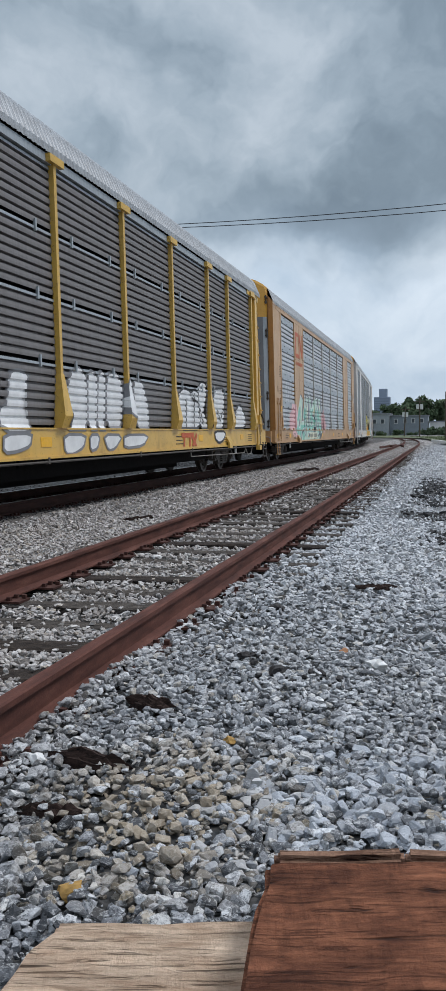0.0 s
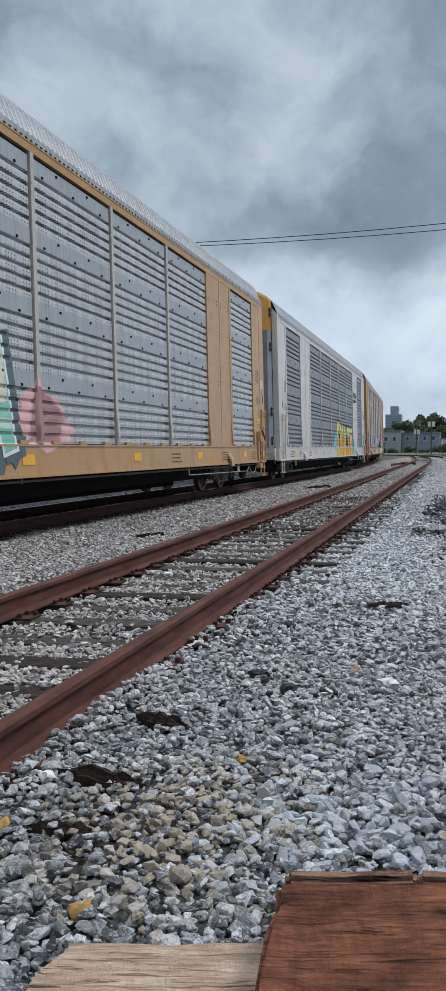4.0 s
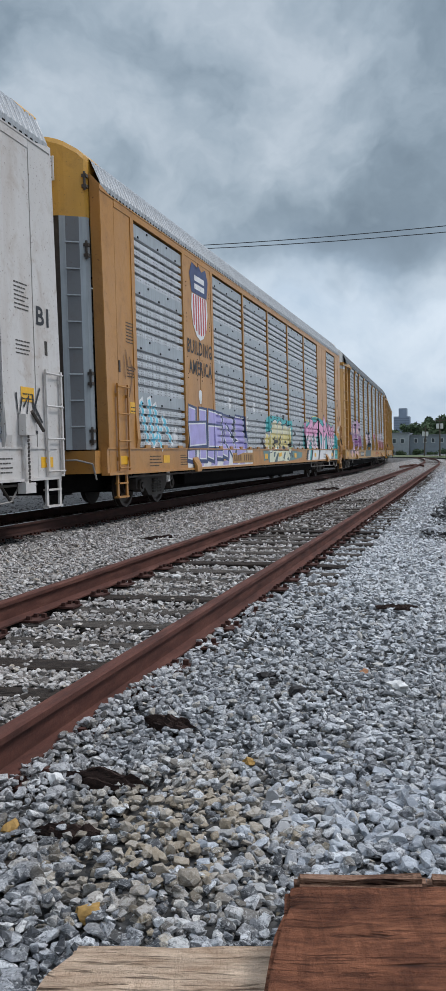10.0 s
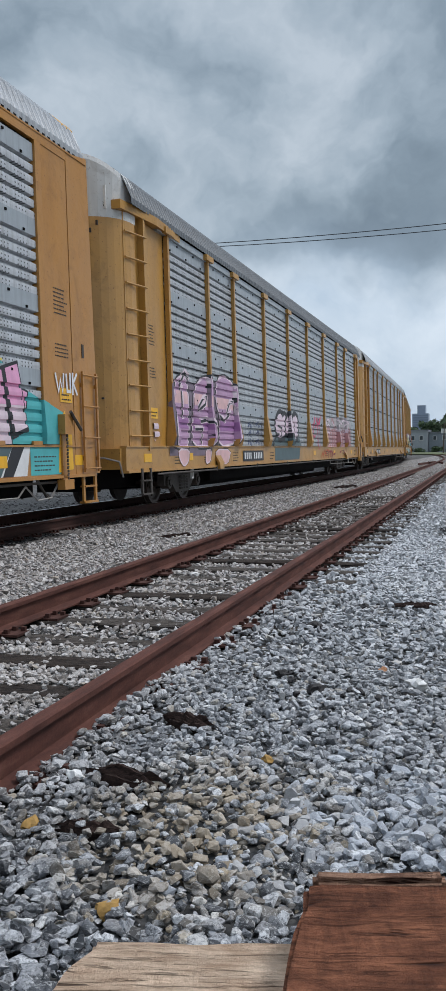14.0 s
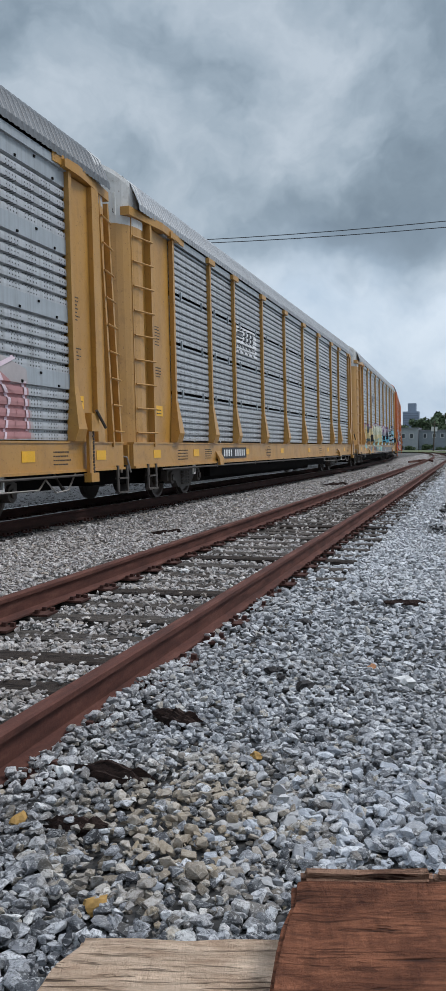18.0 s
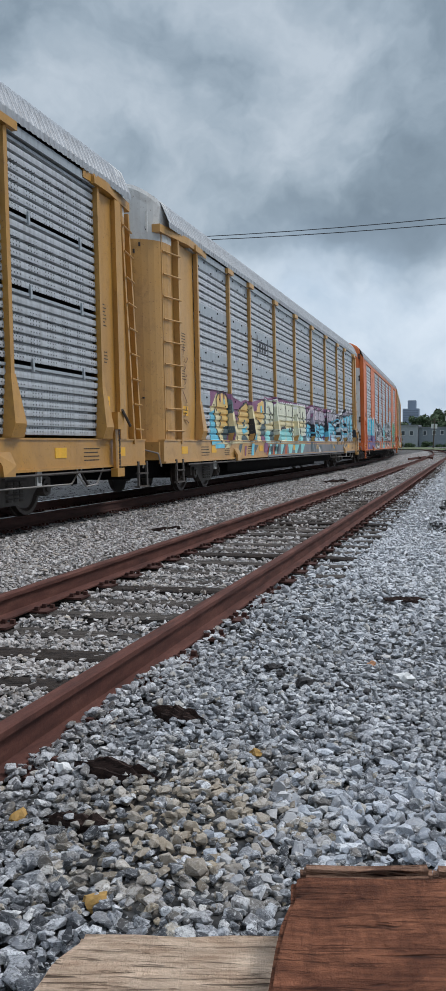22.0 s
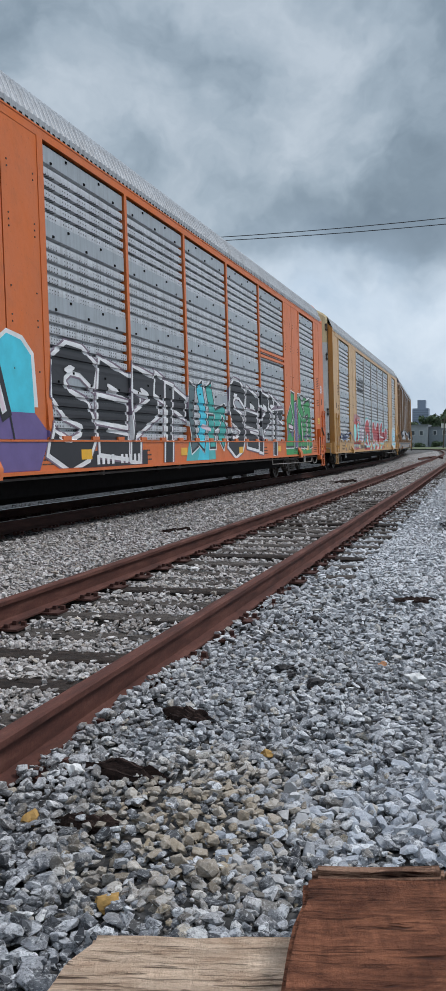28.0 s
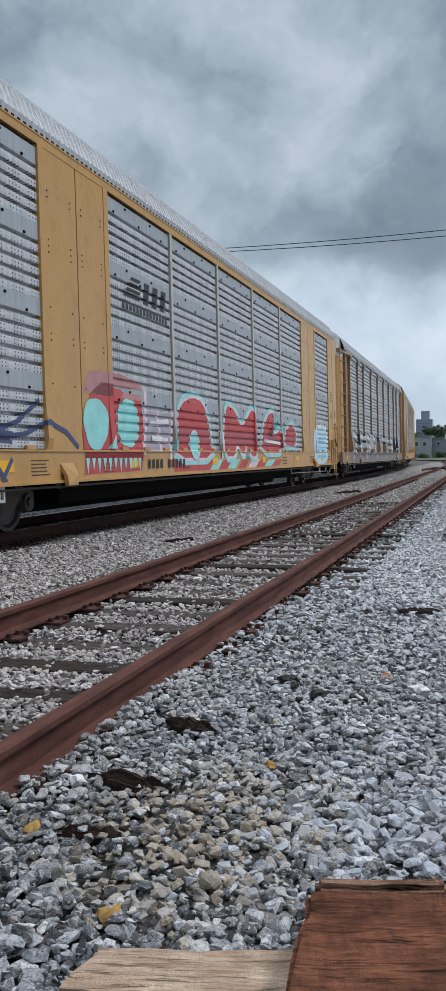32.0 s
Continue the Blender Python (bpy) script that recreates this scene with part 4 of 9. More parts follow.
def running_gear(car):
    part("underframe", cached("underframe", lambda: mesh_of("underframe", boxes((-0.45, 0.45, -13.4, 13.4, 0.36, 1.0), (-0.4, 0.4, -8.0, 8.0, 0.2, 0.36), (-1.4, 1.4, -13.5, 13.5, 0.98, 1.06), (-1.3, 1.3, -10.3, -9.7, 0.6, 0.95),
         (-1.3, 1.3, 9.7, 10.3, 0.6, 0.95), (-1.45, -1.3, -8, 8, 0.3, 0.98), (1.0, 1.15, -8.2, 8.2, 0.36, 0.98), (0.7, 1.2, -2.2, -0.9, 0.55, 0.95), (0.6, 1.3, 1.2, 2.6, 0.6, 0.95), (-1.3, 1.3, 4.9, 5.1, 0.62, 0.98), (-1.3, 1.3, -5.1, -4.9, 0.62, 0.98)), M["black"])), None, car, "black steel underframe")
    for s in (-1, 1):
        c = part("coupler", cached("coupler", coupler_mesh), None, car)
        h = part("air_hose", cached("hose", hose_mesh), None, car)
        if s < 0:
            c.matrix_local = h.matrix_local = pose(0, 0, 0, 0, 0, 180)
        truck = part("truck", cached("bolster", lambda: mesh_of("truck", boxes((-1.0, 1.0, -0.2, 0.2, 0.4, 0.68), (-0.9, 0.9, -0.75, -0.65, 0.3, 0.45), (-0.9, 0.9, 0.65, 0.75, 0.3, 0.45)), M["black"])), None, car)
        truck.matrix_local = pose(0, s * 10.0, 0)
        for side in (0, 180):
            part("side_frame", cached("side_frame", truck_side_mesh), None, truck).matrix_local = pose(0, 0, 0, 0, 0, side)
        for y in (-0.89, 0.89):
            w = part("wheelset", cached("wheelset", wheelset_mesh), None, truck)
            w.matrix_local = pose(0, y, 0.42)
            WHEELS.append((car, w, y))


WHEELS = []
CARS = []


def stencil(car, y0, z0, width, height, rows, mat, seed, x=None):
    """Rows of small lettering that cannot be read, as short bars."""
    rnd = random.Random(seed)
    bm = bmesh.new()
    x = SIDE + 0.025 if x is None else x
    h = height / rows
    for r in range(rows):
        y = y0
        while y < y0 + width * rnd.uniform(0.7, 1.0):
            w = min(h * rnd.uniform(0.5, 1.4), y0 + width - y)
            box(bm, x, x + 0.003, y, y + w, z0 + r * h, z0 + r * h + h * 0.3)
            y += w + h * 0.3
    return tagged(part("stencilling", bm, mat, car), "small stencilled lettering", kind="stuff")


def placard(car, y, z, w, h, mat, name="placard", label="", x=None):
    x = SIDE + 0.022 if x is None else x
    return part(name, boxes((x, x + 0.006, y - w / 2, y + w / 2, z - h / 2, z + h / 2)), mat, car, label)


def sill_mesh(paint, half, kind):
    x = SIDE if kind == "A" else SIDE - 0.06
    low = 13.58 if kind == "A" else half
    half = 13.18 if kind == "A" else half
    bm = bmesh.new()
    slab(bm, [(x + u, -low, z) for u, z in ((-0.1, 0.68), (0.05, 0.68), (0.05, 0.72), (0.012, 0.72), (0.012, 1.12), (0.03, 1.12), (0.03, 1.145), (-0.1, 1.145))], (0, 1, 0), low + half)
    return mesh_of("side_sill", bm, paint)


def pipe_mesh(half):
    bm = bmesh.new()
    rod(bm, (SIDE - 0.02, -half + 1, 0.63), (SIDE - 0.02, half - 1, 0.63), 0.02, 6)
    for y in (-9, -5.5, -2, 2, 5.5, 9):
        box(bm, SIDE - 0.05, SIDE, y - 0.03, y + 0.03, 0.6, 0.7)
    return mesh_of("brake_pipe", bm, M["steel_dark"])


def fittings(car, kind, seed, ink, plates=True):
    """Yellow reflectors, small lettering, placards on the near side."""
    rnd = random.Random(seed)
    xs = SIDE + (0.0135 if kind == "A" else -0.0465)
    for y in (-12.9, -10.6, -6.2, -1.9, 2.3, 6.4, 10.5, 12.9):
        placard(car, y + rnd.uniform(-0.2, 0.2), 0.93, 0.36, 0.15, M["reflect_yellow"], "reflector", "yellow reflective strip", x=xs)
    for y, w, r in ((-11.6, 0.7, 4), (-9.8, 0.5, 5), (-7.6, 0.45, 4), (-4.0, 0.5, 3), (4.4, 0.6, 3), (8.3, 0.6, 4), (11.4, 0.6, 4)):
        stencil(car, y, 0.8, w, 0.24, r, ink, seed + int(y * 10), xs)
    xe = SIDE + (0.0135 if kind == "A" else -0.0985)
    for e in (-1, 1):
        y = e * (12.5 if kind == "B" and e < 0 else 12.35)
        stencil(car, y - 0.25, 3.0, 0.4, 0.4, 7, ink, seed + 50 + e, xe)
        stencil(car, y - 0.25, 2.4, 0.42, 0.22, 4, ink, seed + 60 + e, xe)
        if plates:
            placard(car, y + 0.02, 1.86 if kind == "A" else 1.75, 0.36, 0.2, M["reflect_yellow"], "placard", "yellow notice plate with black lettering", x=xe)
            stencil(car, y - 0.12, 1.79 if kind == "A" else 1.69, 0.27, 0.13, 2, M["ink"], seed + 70 + e, xe + 0.0065)
        placard(car, e * 12.95, 2.55, 0.07, 0.2, ink, "marking", "", x=xe + 0.004) if kind == "A" else None


def hand_brake(car, paint, y):
    """Brake gear box with a lever and a chain at the corner."""
    bm = boxes((SIDE + 0.02, SIDE + 0.13, y - 0.16, y + 0.1, 1.3, 1.58), (SIDE + 0.0, SIDE + 0.05, y - 0.1, y + 0.02, 0.64, 1.32), (SIDE + 0.0, SIDE + 0.12, y - 0.2, y + 0.08, 0.52, 0.66))
    b = part("brake_box", bm, paint, car, "hand-brake gear box")
    bm = bmesh.new()
    rod(bm, (SIDE + 0.15, y - 0.02, 1.62), (SIDE + 0.17, y + 0.26, 1.36), 0.025, 6)
    part("brake_lever", bm, M["steel_dark"], b, "bare steel lever")
    bm = bmesh.new()
    for k in range(13):
        rod(bm, (SIDE + 0.1, y - 0.05 + 0.01 * (k % 2), 1.3 - k * 0.05), (SIDE + 0.1, y - 0.05 - 0.01 * (k % 2), 1.26 - k * 0.05), 0.016, 5)
    tagged(part("chain", bm, M["steel_dark"], b), kind="stuff")


def sill_gear(car, paint, x):
    """Jacking pads, lifting eyes and the brake rod along the lower edge."""
    for y in (-8.8, 9.0):
        def pad():
            bm = bmesh.new()
            slab(bm, [(x, -0.2, 0.96), (x, 0.2, 0.96), (x + 0.1, 0.17, 0.78), (x + 0.1, 0.14, 0.64), (x + 0.1, -0.14, 0.64), (x + 0.1, -0.17, 0.78)], (-0.06, 0, 0), 1.0)
            return mesh_of("jacking_pad", bm, paint)
        part("jacking_pad", cached(("pad", paint.name, x), pad), None, car).matrix_local = pose(0, y, 0)

    def eye():
        return mesh_of("lifting_eye", boxes((x - 0.05, x - 0.02, -0.07, -0.035, 0.48, 0.68), (x - 0.05, x - 0.02, 0.035, 0.07, 0.48, 0.68), (x - 0.05, x - 0.02, -0.035, 0.035, 0.48, 0.515), (x - 0.05, x - 0.02, -0.035, 0.035, 0.63, 0.68)), M["pale_door"])
    for y in (-10.5, 10.0):
        part("lifting_eye", cached(("eye", x), eye), None, car, "pale lifting eye").matrix_local = pose(0, y, 0)

    def brake_rod():
        bm = bmesh.new()
        pts = [(x - 0.03, 5.6, 0.66), (x - 0.03, 5.62, 0.5), (x - 0.03, 11.0, 0.46), (x - 0.03, 11.2, 0.6), (x - 0.03, 11.5, 0.4), (x - 0.03, 11.9, 0.42), (x - 0.03, 12.15, 0.66)]
        rings = []
        for i, q in enumerate(pts):
            rings.append([bm.verts.new((q[0] + 0.016 * math.cos(a), q[1] + 0.016 * math.sin(a) * 0.7, q[2] + 0.016 * math.sin(a) * 0.7)) for a in (0, 1.57, 3.14, 4.71)])
        for a, b in zip(rings, rings[1:]):
            for i in range(4):
                bm.faces.new((a[i], a[(i + 1) % 4], b[(i + 1) % 4], b[i]))
        return mesh_of("brake_rod", bm, M["rod_steel"])
    part("brake_rod", cached(("rod", x), brake_rod), None, car, "bent pale brake rod")


def mirror_to(s, e):
    return Matrix.Diagonal((s, e, 1, 1))


def lever_mesh(y):
    """Bent bar that runs along the end sill from the corner to the coupler."""
    bm = bmesh.new()
    pts = [(1.5, y - 0.1, 0.62), (1.48, y, 0.88), (1.2, y, 0.95), (0.6, y, 0.95), (0.3, y, 0.86), (0.12, y + 0.05, 0.9)]
    for a, b in zip(pts, pts[1:]):
        rod(bm, a, b, 0.016, 6)
    return mesh_of("uncoupling_lever", bm, M["rod_steel"])


def height_plate(cap, x0, x1, y, z, one_line=False):
    """The notice on the near end's sheet, lettered in black on white."""
    w = x1 - x0
    plate = part("notice_plate", boxes((x0, x1, y + 0.012, y + 0.03, z - 0.14, z + 0.25)), M["notice_white"], cap, "white notice plate with black lettering")
    rows = ["EXCESS HEIGHT CAR"] if one_line else ["CAR", "HEIGHT", "EXCESS"]
    for i, text in enumerate(rows):
        cu = bpy.data.curves.new("lettering", "FONT")
        cu.body, cu.size, cu.align_x, cu.resolution_u, cu.offset = text, 0.12, "RIGHT", 2, 0.004
        ob = bpy.data.objects.new("lettering", cu)
        me = bpy.data.meshes.new_from_object(ob)
        bpy.data.objects.remove(ob)
        bpy.data.curves.remove(cu)
        for v in me.vertices:
            v.co = (x1 - 0.03 + v.co.x * 0.9 * (w / 0.42 if not one_line else 0.9), y + 0.034, z - 0.1 + i * 0.12 + v.co.y * 0.95)
        me.materials.append(M["ink"])
        part("lettering", me, None, plate)


def car_flush(label, paint, panel, door_mat, bulkhead, ink=None, group="train", far=0.0, rungs=False, end_shade_paint=None, post_mat=None):
    """Carrier with flush sides: solid end sheets, two pairs of wide plates, seven ribbed bays, folding end doors."""
    car = thing("autorack_car", label, "railway car", group)
    running_gear(car)
    half, e5 = HALF["A"], EAVE["A"]
    name = paint.name
    edges = EDGES["A"]
    for s in (-1, 1):
        rot = pose(0, 0, 0, 0, 0, 0 if s > 0 else 180)
        part("side_sill", cached(("sill", name), lambda: sill_mesh(paint, half, "A")), None, car).matrix_local = rot
        part("top_rail", cached(("toprail", name), lambda: mesh_of("top_rail", boxes((SIDE - 0.1, SIDE + 0.022, -ENDS[-1][1], ENDS[1][1], e5 - 0.13, e5 - 0.01), (SIDE - 0.1, SIDE + 0.03, -ENDS[-1][2], ENDS[1][2] - 0.05, e5 - 0.01, e5 + 0.012)), paint)), None, car).matrix_local = rot
        # solid black strip standing in for shade below the roof edge
        part("eave_gap", cached("eaveshade", lambda: mesh_of("eave_gap", boxes((SIDE - 0.1, SIDE + 0.004, -13.3, 13.2, e5 + 0.012, e5 + 0.06)), M["black"])), None, car, "black strip painted for the shade under the roof sheets").matrix_local = rot
        for a, b in zip(edges, edges[1:]):
            mid = (a + b) / 2
            if 7 < abs(mid) < 9.3:
                for c in (-0.51, 0.51):
                    def plate():
                        bm = boxes((SIDE - 0.05, SIDE + 0.016, -0.495, 0.495, 1.145, e5 - 0.13))
                        return mesh_of("wide_plate", bm, paint)
                    p = part("wide_plate", cached(("plate", name), plate), None, car)
                    p.matrix_local = pose(0, mid + c, 0, 0, 0, 0 if s > 0 else 180)

                    def bolts():
                        bm = bmesh.new()
                        for z, n in ((4.6, 2), (3.85, 3), (3.1, 1), (2.65, 2), (2.05, 1)):
                            for q in (-0.36, 0.3):
                                for k in range(n):
                                    box(bm, SIDE + 0.015, SIDE + 0.026, q - 0.01, q + 0.01, z + k * 0.085, z + k * 0.085 + 0.02)
                        return mesh_of("bolts", bm, M["steel_dark"])
                    tagged(part("bolts", cached("platebolts", bolts), None, p), kind="stuff")
                continue
            p = part("side_panel", ribbed(b - a - 0.15, "A", False, panel), None, car, "ribbed perforated zinc side panel")
            p.matrix_local = pose(s * (SIDE - 0.012), mid, 0, 0, 0, 0 if s > 0 else 180)

            # vent opening backed with black in place of the shade inside
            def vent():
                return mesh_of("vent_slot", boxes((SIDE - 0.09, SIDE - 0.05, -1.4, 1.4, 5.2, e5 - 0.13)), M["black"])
            part("vent_slot", cached("vent", vent), None, car, "black strip for the shaded vent gap").matrix_local = pose(0, mid, 0, 0, 0, 0 if s > 0 else 180)

            def pockets():
                bm = bmesh.new()
                for y in (-0.95, 0.0, 0.95):
                    box(bm, SIDE + 0.0, SIDE + 0.034, y - 0.12, y + 0.12, 1.145, 1.2)
                return mesh_of("stake_pocket", bm, paint)
            part("stake_pocket", cached(("pocket", name), pockets), None, car).matrix_local = pose(0, mid, 0, 0, 0, 0 if s > 0 else 180)
        for y in edges:
            w = 0.05 if abs(y) < 6 else 0.08
            bay_post = post_mat if post_mat and abs(y) < 6 else paint

            def post():
                bm = boxes((SIDE - 0.08, SIDE + 0.026, -w, w, 1.145, e5 - 0.13))
                slab(bm, [(SIDE + 0.026, -w, 1.145), (SIDE + 0.026, w, 1.145), (SIDE + 0.055, w * 0.9, 1.3), (SIDE + 0.027, w * 0.8, 1.75), (SIDE + 0.027, -w * 0.8, 1.75), (SIDE + 0.055, -w * 0.9, 1.3)], (-1, 0, 0), 0.03)
                return mesh_of("post", bm, bay_post)
            part("post", cached(("post", bay_post.name, w), post), None, car).matrix_local = pose(0, y, 0, 0, 0, 0 if s > 0 else 180)
        for e in (-1, 1):
            y0, y1, y2 = ENDS[e][0], ENDS[e][1], ENDS[e][2] + far * (e > 0)

            def corner():
                bm = bmesh.new()
                low = y2 + (0.12 if e > 0 else -0.1)
                slab(bm, [(SIDE - 0.06, y1 + 0.018, 0.72), (SIDE - 0.06, low, 0.72), (SIDE - 0.06, y2, e5 + 0.1), (SIDE - 0.06, y1 + 0.018, e5 - 0.01)], (1, 0, 0), 0.076)
                return mesh_of("corner_panel", bm, paint)

            def corner_return():
                bm = bmesh.new()
                low = y2 + (0.12 if e > 0 else -0.1)
                slab(bm, [(SIDE - 0.18, low - 0.05, 0.72), (SIDE + 0.004, low - 0.05, 0.72), (SIDE + 0.004, y2 - 0.05, e5 + 0.1), (SIDE - 0.16, y2 - 0.05, e5 + 0.28)], (0, 1, 0), 0.055)
                # the return faces away from the sun; a darker paint imitates its shade
                return mesh_of("corner_post", bm, end_shade_paint or paint)
            for nm, make in (("end_panel", lambda: mesh_of("end_panel", boxes((SIDE - 0.06, SIDE + 0.012, y0, y1, 1.145, e5 - 0.13)), paint)), ("corner_panel", corner), ("corner_post", corner_return)):
                p = part(nm, cached((nm, name, e, far), make), None, car)
                p.matrix_local = mirror_to(s, e)
            if s > 0:
                y = 13.08 + far if e > 0 else -12.92
                part("ladder", cached(("ladA", name, e, far), lambda: ladder_mesh(paint, y, 0.75, 2.24, 0.4, 0.46)), None, car)
                part("sill_step", cached(("stepA", name, e, far), lambda: step_mesh(paint, y)), None, car)
    part("roof", roof_mesh(-13.52, ENDS[1][2] + far - 0.04, e5 + 0.02, M["roof"]), None, car, "corrugated galvanised roof")
    for e in (-1, 1):
        half = ENDS[e][2] - 0.06 + far * (e > 0)
        dy = ENDS[e][2] - 13.58 + far * (e > 0)
        pts = [(x, y + dy) for x, y in BOW["A"]]
        cap = part("end_cap", cached(("capA", bulkhead.name, dy), lambda: end_cap_mesh("A", e5, 4.93, dy, bulkhead)), None, car, "bowed end sheet under the roof")
        cap.matrix_local = mirror_to(1, e)
        if e < 0:
            height_plate(cap, 0.62, 1.0, 13.935, 5.62)
        grey = door_mat == M["grey_door"]
        for s in (-1, 1):
            for nm, run, mt in (("door_stile", pts[0:3], M["zinc_flat"] if grey else door_mat), ("door_panel", pts[2:4], door_mat), ("door_stile", pts[3:5], M["zinc_flat"] if grey else door_mat), ("inner_door", pts[5:], M["warm_door"] if grey else door_mat)):
                p = part(nm, cached((nm, mt.name, dy, run[0][0]), lambda: bow_leaf_mesh(nm, run, 1.12, 4.93, mt)), None, car, "grey folding end door" if nm == "inner_door" else "")
                p.matrix_local = mirror_to(s, e)

            def door_edge():
                (xa, ya), (xb, yb) = pts[4], pts[5]
                return mesh_of("door_edge", boxes((xb, xa - 0.005, yb - 0.1, ya - 0.005, 1.12, 4.93)), M["steel_dark"])
            part("door_edge", cached(("dedge", dy), door_edge), None, car).matrix_local = mirror_to(s, e)
            if rungs:
                for i in range(8):
                    def rung():
                        bm = bmesh.new()
                        rod(bm, (pts[2][0], pts[2][1] + 0.02, 1.5 + i * 0.43), (pts[3][0], pts[3][1] + 0.02, 1.5 + i * 0.43), 0.014, 5)
                        return mesh_of("door_rung", bm, M["zinc_flat"])
                    part("door_rung", cached(("drung", i, dy), rung), None, car).matrix_local = mirror_to(s, e)
            for z in (1.25, 2.2, 4.3, 5.42):
                def hinge():
                    bm = boxes((1.36, 1.44, 13.6 + dy, 13.7 + dy, z - 0.02, z + 0.03), (1.36, 1.44, 13.6 + dy, 13.7 + dy, z + 0.15, z + 0.2))
                    rod(bm, (1.405, 13.68 + dy, z - 0.06), (1.405, 13.68 + dy, z + 0.24), 0.022, 6)
                    return mesh_of("hinge", bm, M["steel_dark"])
                part("hinge", cached(("hinge", z, dy), hinge), None, car, "dark steel hinge").matrix_local = mirror_to(s, e)
        part("end_sill", cached(("endsill", e, name, far), lambda: mesh_of("end_sill", boxes((-SIDE + 0.1, SIDE - 0.1, min(e * half, e * (half + 0.3)), max(e * half, e * (half + 0.3)), 0.72, 1.1)), paint)), None, car)
        part("uncoupling_lever", cached(("lever", dy), lambda: lever_mesh(half + 0.36)), None, car, "bent steel uncoupling lever").matrix_local = mirror_to(1, e)
    part("brake_pipe", cached("pipe", lambda: pipe_mesh(half)), None, car)
    fittings(car, "A", len(CARS) * 100, ink or M["ink"])
    hand_brake(car, paint, 12.25)
    sill_gear(car, paint, SIDE + 0.012)
    CARS.append(car)
    return car


def car_posts(label, paint, panel, slots, bulkhead, group="train", roof="roof", reach=0.0):
    """Carrier with a rack on a flat car: slender posts with flared feet, ribbed sheets, tall end ladders."""
    car = thing("autorack_car", label, "railway car", group)
    running_gear(car)
    name = paint.name
    half, e5 = HALF["B"], EAVE["B"]
    edges = EDGES["B"]
    for s in (-1, 1):
        rot = pose(0, 0, 0, 0, 0, 0 if s > 0 else 180)
        part("side_sill", cached(("sillB", name), lambda: sill_mesh(paint, half + 0.35, "B")), None, car).matrix_local = rot
        part("top_rail", cached(("topB", panel[0].name), lambda: mesh_of("top_rail", boxes((SIDE - 0.14, SIDE - 0.03, -12.2, 12.2, e5 - 0.13, e5)), panel[1])), None, car).matrix_local = rot
        for a, b in zip(edges, edges[1:]):
            p = part("side_panel", ribbed(b - a - 0.05, "B", slots, panel), None, car, "ribbed grey metal side panel")
            p.matrix_local = pose(s * (SIDE - 0.08), (a + b) / 2, 0, 0, 0, 0 if s > 0 else 180)
        for y in edges:
            def post():
                bm = bmesh.new()
                box(bm, SIDE - 0.09, SIDE + 0.0, -0.046, 0.046, 1.6, e5 - 0.12)
                return mesh_of("post", bm, paint)
            p = part("post", cached(("postB", name), post), None, car)
            p.matrix_local = pose(0, y, 0, 0, 0, 0 if s > 0 else 180)

            def foot():
                bm = bmesh.new()
                lo = [(SIDE - 0.09, -0.17, 1.145), (SIDE + 0.04, -0.17, 1.145), (SIDE + 0.04, 0.17, 1.145), (SIDE - 0.09, 0.17, 1.145)]
                mid = [(SIDE - 0.09, -0.15, 1.33), (SIDE + 0.1, -0.15, 1.33), (SIDE + 0.1, 0.15, 1.33), (SIDE - 0.09, 0.15, 1.33)]
                up = [(SIDE - 0.09, -0.06, 1.98), (SIDE + 0.005, -0.06, 1.98), (SIDE + 0.005, 0.06, 1.98), (SIDE - 0.09, 0.06, 1.98)]
                rs = [[bm.verts.new(v) for v in r] for r in (lo, mid, up)]
                for r, t in zip(rs, rs[1:]):
                    for i in range(4):
                        bm.faces.new((r[i], r[(i + 1) % 4], t[(i + 1) % 4], t[i]))
                bm.faces.new(rs[0][::-1])
                bm.faces.new(rs[2])
                return mesh_of("post_foot", bm, paint)
            part("post_foot", cached(("footB", name), foot), None, p)
            part("post_cap", cached(("capB", name), lambda: mesh_of("post_cap", boxes((SIDE - 0.1, SIDE + 0.05, -0.24, 0.24, e5 - 0.12, e5 - 0.005)), paint)), None, p)
        for e in (-1, 1):
            r = reach if e > 0 else 0.0
            for nm, dims in (("end_panel", (SIDE - 0.16, SIDE - 0.1, 12.16 if e > 0 else 11.78, 12.8 + r, 1.145, e5 - 0.12)), ("end_post", (SIDE - 0.2, SIDE - 0.02, 12.8 + r, 13.05 + r, 1.145, e5 - 0.12) if e > 0 else (SIDE - 0.2, SIDE - 0.04, 12.78, 12.84, 1.145, e5 - 0.12))):
                part(nm, cached((nm, "B", name, e, r), lambda: mesh_of(nm, boxes(dims), paint)), None, car).matrix_local = mirror_to(s, e)

            def beam():
                bm = bmesh.new()
                ys = ((11.6, 1.585), (12.35, 1.63), (13.7 + r, 1.48)) if e > 0 else ((11.0, 1.58), (12.4, 1.64), (13.72, 1.5))
                slab(bm, [(x, y, e5 - 0.1) for y, x in ys] + [(x - 0.22, y, e5 - 0.1) for y, x in ys[::-1]], (0, 0, 1), 0.15)
                return mesh_of("eave_beam", bm, paint)
            part("eave_beam", cached(("beam", name, e, r), beam), None, car).matrix_local = mirror_to(s, e)
